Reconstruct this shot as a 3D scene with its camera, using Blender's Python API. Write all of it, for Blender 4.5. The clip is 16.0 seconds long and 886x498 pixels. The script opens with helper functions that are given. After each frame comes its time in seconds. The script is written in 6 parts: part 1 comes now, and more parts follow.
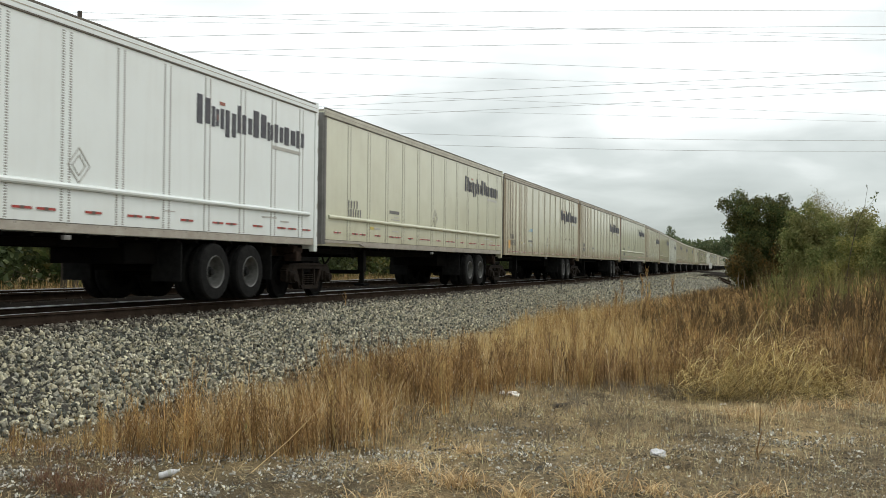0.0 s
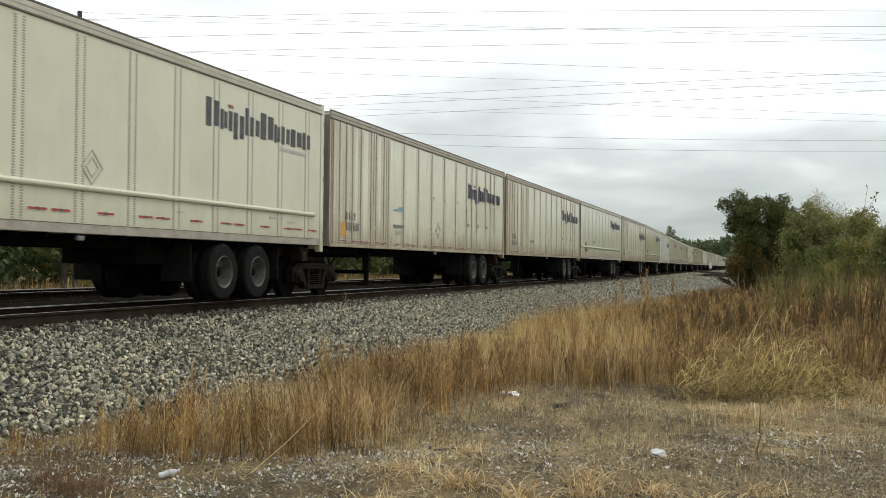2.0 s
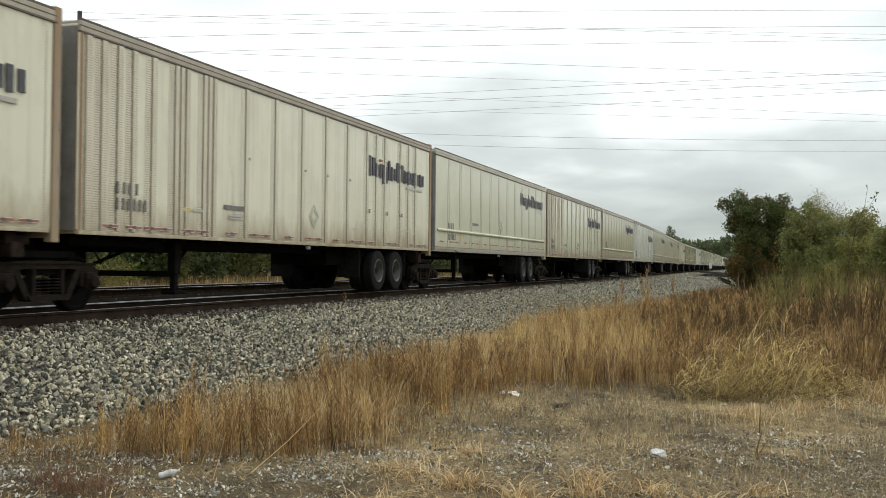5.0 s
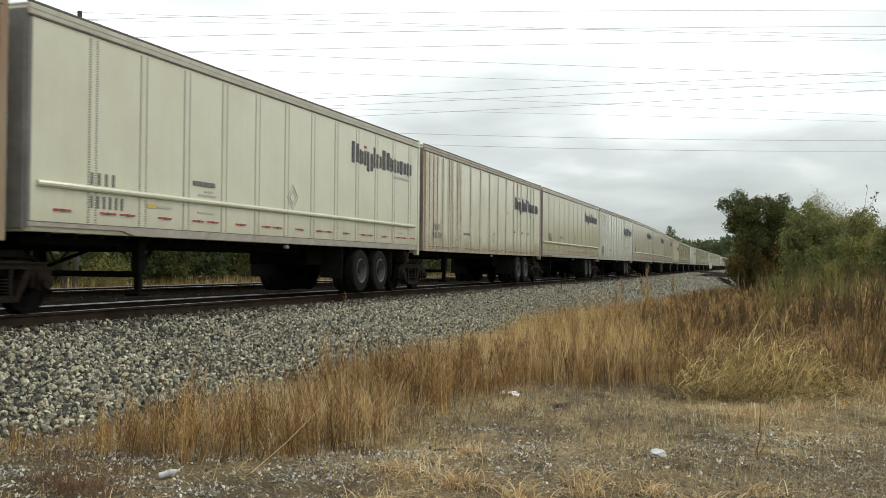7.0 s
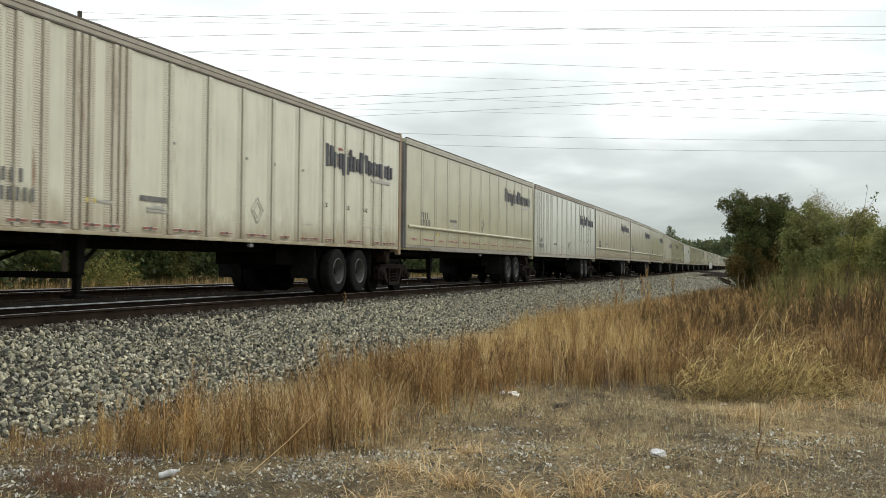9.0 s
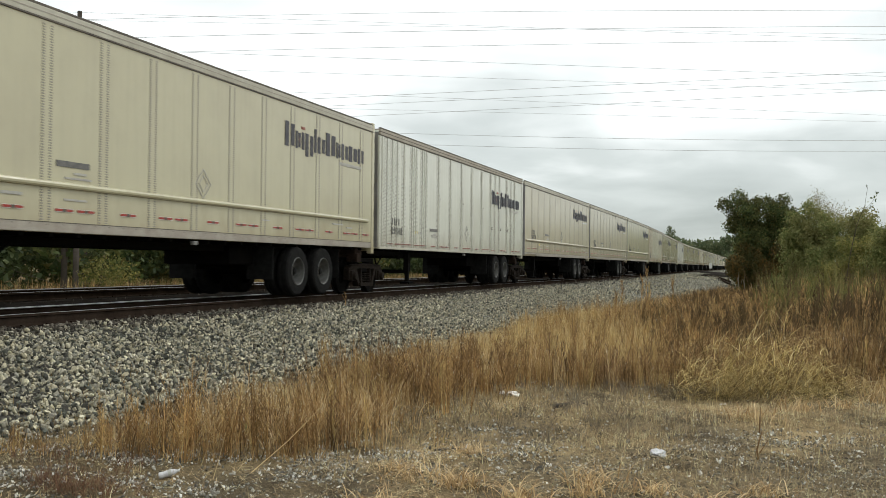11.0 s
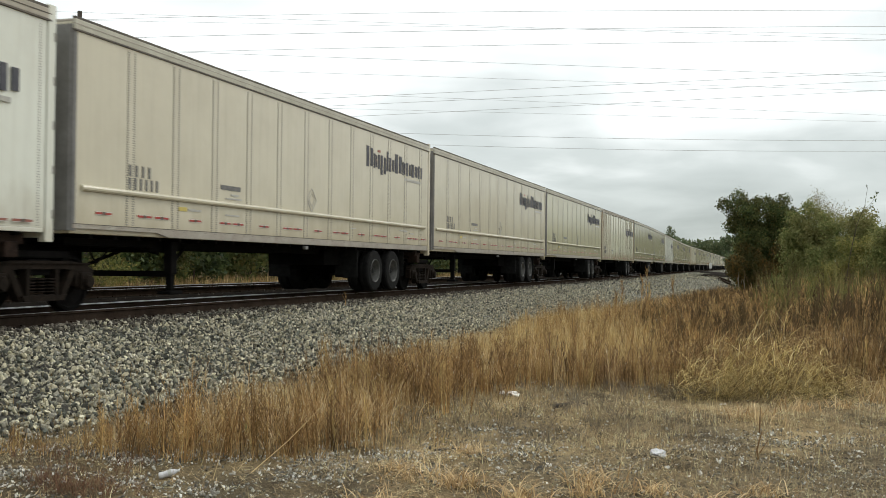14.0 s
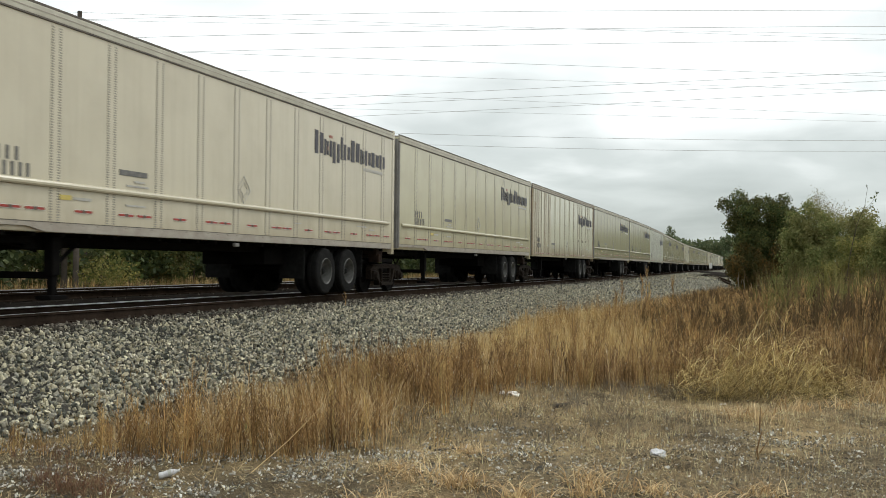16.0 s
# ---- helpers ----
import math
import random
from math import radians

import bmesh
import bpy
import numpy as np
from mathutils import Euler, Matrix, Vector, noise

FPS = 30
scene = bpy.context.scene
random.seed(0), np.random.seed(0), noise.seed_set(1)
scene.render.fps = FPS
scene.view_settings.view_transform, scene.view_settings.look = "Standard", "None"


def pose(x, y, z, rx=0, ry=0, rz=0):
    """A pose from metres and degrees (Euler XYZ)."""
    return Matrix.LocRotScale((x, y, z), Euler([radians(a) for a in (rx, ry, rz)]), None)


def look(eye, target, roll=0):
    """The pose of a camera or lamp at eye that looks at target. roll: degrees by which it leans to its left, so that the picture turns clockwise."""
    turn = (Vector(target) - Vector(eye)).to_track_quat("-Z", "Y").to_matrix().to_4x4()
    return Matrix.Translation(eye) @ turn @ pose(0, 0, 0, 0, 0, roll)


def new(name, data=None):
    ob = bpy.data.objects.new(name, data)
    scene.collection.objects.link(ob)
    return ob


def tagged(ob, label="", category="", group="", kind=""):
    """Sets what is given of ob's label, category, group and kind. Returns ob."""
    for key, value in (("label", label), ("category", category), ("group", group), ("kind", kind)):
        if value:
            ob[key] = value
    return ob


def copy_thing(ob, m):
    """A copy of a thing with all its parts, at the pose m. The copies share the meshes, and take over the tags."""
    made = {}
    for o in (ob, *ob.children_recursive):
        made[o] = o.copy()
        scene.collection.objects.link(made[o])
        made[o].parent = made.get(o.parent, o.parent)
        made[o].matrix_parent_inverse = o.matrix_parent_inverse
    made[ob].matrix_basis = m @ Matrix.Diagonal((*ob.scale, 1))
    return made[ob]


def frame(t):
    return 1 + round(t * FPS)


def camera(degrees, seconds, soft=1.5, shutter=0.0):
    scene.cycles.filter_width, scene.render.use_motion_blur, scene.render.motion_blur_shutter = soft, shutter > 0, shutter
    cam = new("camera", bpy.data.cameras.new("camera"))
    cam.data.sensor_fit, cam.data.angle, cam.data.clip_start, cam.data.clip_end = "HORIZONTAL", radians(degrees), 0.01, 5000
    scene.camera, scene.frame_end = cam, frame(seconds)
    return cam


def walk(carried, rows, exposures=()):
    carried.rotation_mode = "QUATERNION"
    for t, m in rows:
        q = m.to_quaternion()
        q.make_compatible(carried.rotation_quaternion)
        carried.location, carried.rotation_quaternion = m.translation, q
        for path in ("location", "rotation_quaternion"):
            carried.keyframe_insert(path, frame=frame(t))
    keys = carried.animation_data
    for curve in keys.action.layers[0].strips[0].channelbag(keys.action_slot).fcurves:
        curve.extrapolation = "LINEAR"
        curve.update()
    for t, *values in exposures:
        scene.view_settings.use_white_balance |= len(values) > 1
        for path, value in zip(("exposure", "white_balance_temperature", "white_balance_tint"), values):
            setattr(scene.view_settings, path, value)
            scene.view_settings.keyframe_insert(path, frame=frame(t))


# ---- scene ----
cam = camera(47.82, 16.0, soft=0.75, shutter=0.22)
EYE = Vector((0.0, 0.0, 0.77))
_yaw, _pitch = radians(17.7706), radians(0.86684)
_aim = EYE + Vector((math.cos(_yaw) * math.cos(_pitch), math.sin(_yaw) * math.cos(_pitch), math.sin(_pitch)))
walk(cam, [(0.0, look(EYE, _aim, 0.586)), (16.0, look(EYE, _aim, 0.586))], exposures=[(0.0, -0.03), (16.0, -0.03)])

# ---- daylight: an overcast sky with one wide, weak sun ----
SUN_EL, SUN_AZ = radians(48), radians(-40)      # azimuth from +x towards +y
world = bpy.data.worlds.new("overcast_sky")
scene.world = world
world.use_nodes = True


def overcast(tree):
    n, l = tree.nodes, tree.links
    n.clear()
    out = n.new("ShaderNodeOutputWorld")
    back = n.new("ShaderNodeBackground")
    sky = n.new("ShaderNodeTexSky")
    sky.sky_type, sky.sun_disc = "NISHITA", False
    sky.sun_elevation, sky.sun_rotation = SUN_EL, math.pi / 2 - SUN_AZ
    dim = n.new("ShaderNodeVectorMath")
    dim.operation = "SCALE"
    dim.inputs["Scale"].default_value = 0.10
    l.new(sky.outputs["Color"], dim.inputs[0])
    co = n.new("ShaderNodeTexCoord")
    sep = n.new("ShaderNodeSeparateXYZ")
    l.new(co.outputs["Generated"], sep.inputs[0])
    up = n.new("ShaderNodeMath")
    up.operation = "MAXIMUM"
    up.inputs[1].default_value = 0.0
    l.new(sep.outputs["Z"], up.inputs[0])
    lift = n.new("ShaderNodeMath")
    lift.operation = "ADD"
    lift.inputs[1].default_value = 0.16
    l.new(up.outputs[0], lift.inputs[0])
    flat = n.new("ShaderNodeVectorMath")
    flat.operation = "DIVIDE"
    three = n.new("ShaderNodeCombineXYZ")
    for k in range(3):
        l.new(lift.outputs[0], three.inputs[k])
    l.new(co.outputs["Generated"], flat.inputs[0])
    l.new(three.outputs[0], flat.inputs[1])
    cloud = n.new("ShaderNodeTexNoise")
    cloud.inputs["Scale"].default_value = 1.5
    cloud.inputs["Detail"].default_value = 5
    cloud.inputs["Roughness"].default_value = 0.46
    cloud.inputs["Distortion"].default_value = 0.25
    l.new(flat.outputs[0], cloud.inputs["Vector"])
    # cloud sheet: greyer low down, white higher up
    rise = n.new("ShaderNodeMapRange")
    rise.inputs["From Min"].default_value, rise.inputs["From Max"].default_value = 0.02, 0.15
    rise.inputs["To Min"].default_value, rise.inputs["To Max"].default_value = -0.22, 0.22
    l.new(up.outputs[0], rise.inputs["Value"])
    add = n.new("ShaderNodeMath")
    add.operation = "ADD"
    calm = n.new("ShaderNodeMapRange")
    calm.inputs["To Min"].default_value, calm.inputs["To Max"].default_value = 0.13, 0.87
    l.new(cloud.outputs["Fac"], calm.inputs["Value"])
    l.new(calm.outputs["Result"], add.inputs[0])
    l.new(rise.outputs["Result"], add.inputs[1])
    ramp = n.new("ShaderNodeValToRGB")
    e = ramp.color_ramp.elements
    e[0].position, e[0].color = 0.26, (0.495, 0.55, 0.537, 1)
    e[1].position, e[1].color = 0.72, (1.18, 1.23, 1.22, 1)
    m = ramp.color_ramp.elements.new(0.50)
    m.color = (0.735, 0.795, 0.78, 1)
    l.new(add.outputs[0], ramp.inputs["Fac"])
    mix = n.new("ShaderNodeMix")
    mix.data_type = "RGBA"
    mix.inputs["Factor"].default_value = 0.93
    l.new(dim.outputs[0], mix.inputs["A"])
    l.new(ramp.outputs["Color"], mix.inputs["B"])
    l.new(mix.outputs["Result"], back.inputs["Color"])
    back.inputs["Strength"].default_value = 1.0
    l.new(back.outputs[0], out.inputs[0])


overcast(world.node_tree)
sun_data = bpy.data.lights.new("sun", "SUN")
sun_data.energy, sun_data.angle, sun_data.color = 1.1, radians(25), (1.0, 0.98, 0.94)
sun = new("sun", sun_data)
sun_dir = Vector((math.cos(SUN_EL) * math.cos(SUN_AZ), math.cos(SUN_EL) * math.sin(SUN_AZ), math.sin(SUN_EL)))
sun.matrix_world = look(sun_dir * 200, (0, 0, 0))

# ---- materials ----
def material(name, rough=0.7, metal=0.0, spec=0.4):
    m = bpy.data.materials.new(name)
    m.use_nodes = True
    b = m.node_tree.nodes["Principled BSDF"]
    b.inputs["Roughness"].default_value = rough
    b.inputs["Metallic"].default_value = metal
    b.inputs["Specular IOR Level"].default_value = spec
    return m, m.node_tree.nodes, m.node_tree.links, b


def noise_node(n, l, scale, detail=4, rough=0.55, stretch=None, src="Object"):
    co = n.new("ShaderNodeTexCoord")
    t = n.new("ShaderNodeTexNoise")
    t.inputs["Scale"].default_value = scale
    t.inputs["Detail"].default_value = detail
    t.inputs["Roughness"].default_value = rough
    if stretch:
        mp = n.new("ShaderNodeMapping")
        mp.inputs["Scale"].default_value = stretch
        l.new(co.outputs[src], mp.inputs["Vector"])
        l.new(mp.outputs["Vector"], t.inputs["Vector"])
    else:
        l.new(co.outputs[src], t.inputs["Vector"])
    return t.outputs["Fac"]


def ramp_node(n, l, fac, stops):
    r = n.new("ShaderNodeValToRGB")
    e = r.color_ramp.elements
    while len(e) < len(stops):
        e.new(0.5)
    for k, (p, c) in enumerate(stops):
        e[k].position = p
        e[k].color = (*c, 1) if len(c) == 3 else c
    l.new(fac, r.inputs["Fac"])
    return r.outputs["Color"]


def mix_node(n, l, fac, a, b, mode="MIX"):
    m = n.new("ShaderNodeMix")
    m.data_type, m.blend_type = "RGBA", mode
    if isinstance(fac, (int, float)):
        m.inputs["Factor"].default_value = fac
    else:
        l.new(fac, m.inputs["Factor"])
    for key, v in (("A", a), ("B", b)):
        if isinstance(v, tuple):
            m.inputs[key].default_value = (*v, 1)
        else:
            l.new(v, m.inputs[key])
    return m.outputs["Result"]


def bump_node(n, l, b, height, strength, distance):
    u = n.new("ShaderNodeBump")
    u.inputs["Strength"].default_value, u.inputs["Distance"].default_value = strength, distance
    l.new(height, u.inputs["Height"])
    l.new(u.outputs["Normal"], b.inputs["Normal"])


def paint(name, colour, dirt, streak=0.35, rust=0.0, rough=0.20, splash=0.4):
    """Sprayed trailer paint: road film, vertical run-off streaks and rust blooms."""
    m, n, l, b = material(name, rough, spec=0.5)
    info = n.new("ShaderNodeObjectInfo")
    co = n.new("ShaderNodeTexCoord")
    off = n.new("ShaderNodeMath")
    off.operation = "MULTIPLY"
    off.inputs[1].default_value = 61.0
    l.new(info.outputs["Random"], off.inputs[0])
    own = n.new("ShaderNodeVectorMath")
    l.new(co.outputs["Object"], own.inputs[0])
    l.new(off.outputs[0], own.inputs[1])

    def cloudy(scale, detail, coarse, stretch):
        mp = n.new("ShaderNodeMapping")
        mp.inputs["Scale"].default_value = stretch
        l.new(own.outputs[0], mp.inputs["Vector"])
        t = n.new("ShaderNodeTexNoise")
        t.inputs["Scale"].default_value, t.inputs["Detail"].default_value, t.inputs["Roughness"].default_value = scale, detail, coarse
        l.new(mp.outputs["Vector"], t.inputs["Vector"])
        return t.outputs["Fac"]

    broad = cloudy(0.9, 5, 0.6, (1, 1, 1))
    runs = cloudy(1.0, 6, 0.65, (7.0, 7.0, 0.35))
    col = mix_node(n, l, ramp_node(n, l, broad, [(0.42, (0, 0, 0)), (0.78, (dirt, dirt, dirt))]), colour, (0.36, 0.31, 0.22))
    col = mix_node(n, l, ramp_node(n, l, runs, [(0.48, (0, 0, 0)), (0.80, (streak, streak, streak))]), col, (0.33, 0.29, 0.22))
    if rust:
        spot = cloudy(1.6, 8, 0.7, (2.2, 2.2, 0.35))
        col = mix_node(n, l, ramp_node(n, l, spot, [(0.60, (0, 0, 0)), (0.74, (rust, rust, rust))]), col, (0.27, 0.13, 0.055))
    # road splash thrown up along the lower edge
    sep = n.new("ShaderNodeSeparateXYZ")
    l.new(co.outputs["Object"], sep.inputs[0])
    low = n.new("ShaderNodeMapRange")
    low.inputs["From Min"].default_value, low.inputs["From Max"].default_value = 1.15, 2.0
    low.inputs["To Min"].default_value, low.inputs["To Max"].default_value = 0.42, -0.25
    l.new(sep.outputs["Z"], low.inputs["Value"])
    wet = n.new("ShaderNodeMath")
    l.new(low.outputs["Result"], wet.inputs[0])
    l.new(cloudy(1.3, 6, 0.65, (2.0, 2.0, 0.9)), wet.inputs[1])
    col = mix_node(n, l, ramp_node(n, l, wet.outputs[0], [(0.42, (0, 0, 0)), (0.95, (splash, splash, splash))]), col, (0.30, 0.235, 0.14))
    l.new(col, b.inputs["Base Color"])
    bump_node(n, l, b, noise_node(n, l, 3.0, 3), 0.12, 0.02)
    return m


def grime(name, colour, second, scale=6.0, rough=0.75, metal=0.0, bump=0.25, dist=0.01, detail=6, spec=0.25):
    m, n, l, b = material(name, rough, metal, spec)
    a = noise_node(n, l, scale, detail, 0.62)
    c = noise_node(n, l, scale * 9, 3, 0.6)
    col = mix_node(n, l, ramp_node(n, l, a, [(0.35, (0, 0, 0)), (0.68, (1, 1, 1))]), colour, second)
    col = mix_node(n, l, ramp_node(n, l, c, [(0.3, (0.25, 0.25, 0.25)), (0.7, (0, 0, 0))]), col, (colour[0] * 0.4, colour[1] * 0.4, colour[2] * 0.4))
    l.new(col, b.inputs["Base Color"])
    bump_node(n, l, b, c, bump, dist)
    return m


def island_mix(name, stops, rough=0.85, trans=0.0, big=None, clumps=None):
    """Colour that differs from leaf to leaf or blade to blade, with broad drifts over it."""
    m, n, l, b = material(name, rough, spec=0.2)
    g = n.new("ShaderNodeNewGeometry")
    col = ramp_node(n, l, g.outputs["Random Per Island"], stops)
    if big:
        scale, tint, amount = big
        f = ramp_node(n, l, noise_node(n, l, scale, 3, 0.6), [(0.40, (0, 0, 0)), (0.66, (amount, amount, amount))])
        col = mix_node(n, l, f, col, tint)
    if clumps:
        # plants of one foot share a tone: some weathered dark, some bleached
        scale, amount = clumps
        tone = noise_node(n, l, scale, 2, 0.5, (1.0, 1.0, 0.12))
        dark = ramp_node(n, l, tone, [(0.30, (amount, amount, amount)), (0.47, (0, 0, 0))])
        pale = ramp_node(n, l, tone, [(0.53, (0, 0, 0)), (0.70, (amount * 0.55, amount * 0.55, amount * 0.55))])
        mid = stops[len(stops) // 2][1]
        col = mix_node(n, l, dark, col, tuple(0.22 * c for c in mid))
        col = mix_node(n, l, pale, col, tuple(min(0.95, 1.75 * c + 0.03) for c in mid))
    l.new(col, b.inputs["Base Color"])
    if trans:
        t = n.new("ShaderNodeBsdfTranslucent")
        l.new(col, t.inputs["Color"])
        mx = n.new("ShaderNodeMixShader")
        mx.inputs[0].default_value = trans
        l.new(b.outputs[0], mx.inputs[1])
        l.new(t.outputs[0], mx.inputs[2])
        l.new(mx.outputs[0], n["Material Output"].inputs[0])
    return m


M_WHITE = paint("paint_white", (0.74, 0.78, 0.76), 0.10, 0.08, rough=0.22, splash=0.12)
M_CREAM = paint("paint_cream", (0.605, 0.602, 0.455), 0.28, 0.12, splash=0.35)
M_BEIGE = paint("paint_beige", (0.575, 0.53, 0.40), 0.34, 0.22, splash=0.45)
M_KHAKI = paint("paint_khaki", (0.52, 0.49, 0.335), 0.36, 0.22, splash=0.45)
# tan for far trailers, darkened to paint in their dim glancing reflection
M_TANSHADED = paint("paint_tan_shaded", (0.41, 0.385, 0.245), 0.38, 0.22, splash=0.45)
M_RIBCREAM = paint("paint_ribbed_cream", (0.675, 0.662, 0.515), 0.30, 0.34, rust=0.5, splash=0.85)
M_RIBNOSE = paint("paint_ribbed_rusty", (0.64, 0.60, 0.465), 0.42, 0.62, rust=0.95, splash=0.6)
M_REARRUST = paint("paint_rear_rusty", (0.27, 0.18, 0.105), 0.6, 0.8, rust=1.0, rough=0.8, splash=0.6)
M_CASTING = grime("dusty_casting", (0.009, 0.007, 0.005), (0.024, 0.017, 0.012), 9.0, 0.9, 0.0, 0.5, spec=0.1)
M_RIBWHITE = paint("paint_ribbed_white", (0.71, 0.722, 0.63), 0.20, 0.24, rust=0.12)
M_ALU = grime("rail_aluminium", (0.44, 0.405, 0.345), (0.33, 0.29, 0.24), 3.0, 0.45, 0.25)
M_TOPRAIL = grime("top_rail", (0.57, 0.555, 0.46), (0.44, 0.415, 0.335), 2.0, 0.6, 0.0)
M_RIBRAIL = grime("rib_top_rail", (0.46, 0.42, 0.345), (0.36, 0.32, 0.255), 2.0, 0.6, 0.0)
M_NOSE = grime("nose_grey", (0.24, 0.235, 0.225), (0.17, 0.165, 0.155), 2.0, 0.6)
M_SEAM = grime("dark_seam", (0.10, 0.09, 0.08), (0.16, 0.14, 0.11), 5.0, 0.8)
M_RIVET = grime("rivet_dull", (0.22, 0.208, 0.178), (0.31, 0.295, 0.253), 8.0, 0.6, 0.2)
M_RIVETRUST = grime("rivet_rusty", (0.29, 0.25, 0.185), (0.41, 0.37, 0.29), 8.0, 0.75)
# strip colours that paint the shaded flank of a rib
M_GROOVESHADE = grime("groove_shade", (0.12, 0.10, 0.072), (0.21, 0.18, 0.135), 5.0, 0.85)
M_GROOVESHADE_PALE = grime("groove_shade_pale", (0.27, 0.26, 0.22), (0.39, 0.375, 0.32), 5.0, 0.85)
# underframe and tyres: black, deepened further to paint in shade below the trailers
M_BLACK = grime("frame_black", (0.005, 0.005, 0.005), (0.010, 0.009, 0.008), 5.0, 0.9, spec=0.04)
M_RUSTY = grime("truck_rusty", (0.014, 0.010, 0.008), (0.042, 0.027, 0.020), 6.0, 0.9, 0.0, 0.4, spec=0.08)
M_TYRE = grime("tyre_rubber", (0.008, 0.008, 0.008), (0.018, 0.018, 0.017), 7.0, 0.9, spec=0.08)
M_RIM = grime("rim_steel", (0.16, 0.16, 0.15), (0.075, 0.075, 0.068), 7.0, 0.5, 0.3)
M_DECAL = grime("decal_dark", (0.065, 0.066, 0.078), (0.11, 0.11, 0.12), 6.0, 0.6)
M_STENCIL = grime("stencil_grey", (0.13, 0.13, 0.125), (0.22, 0.215, 0.20), 9.0, 0.7)
M_FAINT = grime("decal_faint", (0.40, 0.39, 0.36), (0.50, 0.49, 0.43), 9.0, 0.7)
M_RED = grime("reflector_red", (0.42, 0.055, 0.042), (0.32, 0.07, 0.055), 9.0, 0.4)
M_REDDIM = grime("reflector_faded", (0.34, 0.10, 0.07), (0.30, 0.16, 0.12), 9.0, 0.5)
M_REFW = grime("reflector_white", (0.70, 0.69, 0.66), (0.60, 0.58, 0.55), 9.0, 0.4)
M_YELLOW = grime("label_yellow", (0.62, 0.50, 0.12), (0.55, 0.45, 0.18), 9.0, 0.6)
M_BLUE = grime("sticker_blue", (0.16, 0.33, 0.48), (0.25, 0.40, 0.50), 9.0, 0.6)
M_ORANGE = grime("placard_orange", (0.62, 0.34, 0.08), (0.50, 0.27, 0.08), 9.0, 0.6)
M_RAILTOP = grime("rail_polished", (0.80, 0.80, 0.80), (0.70, 0.70, 0.70), 8.0, 0.42, 0.9, 0.04)
M_RAILSIDE = grime("rail_brown", (0.028, 0.020, 0.015), (0.048, 0.035, 0.026), 4.0, 0.95, spec=0.0)
M_TIE = grime("tie_wood", (0.022, 0.019, 0.016), (0.045, 0.039, 0.033), 5.0, 0.95, spec=0.0)
M_POLE = grime("pole_wood", (0.070, 0.060, 0.050), (0.12, 0.102, 0.085), 3.0, 0.9)
M_WIRE = grime("wire_grey", (0.42, 0.42, 0.42), (0.52, 0.52, 0.52), 1.0, 0.5)
M_BARK = grime("bark", (0.075, 0.060, 0.045), (0.12, 0.10, 0.08), 5.0, 0.95)

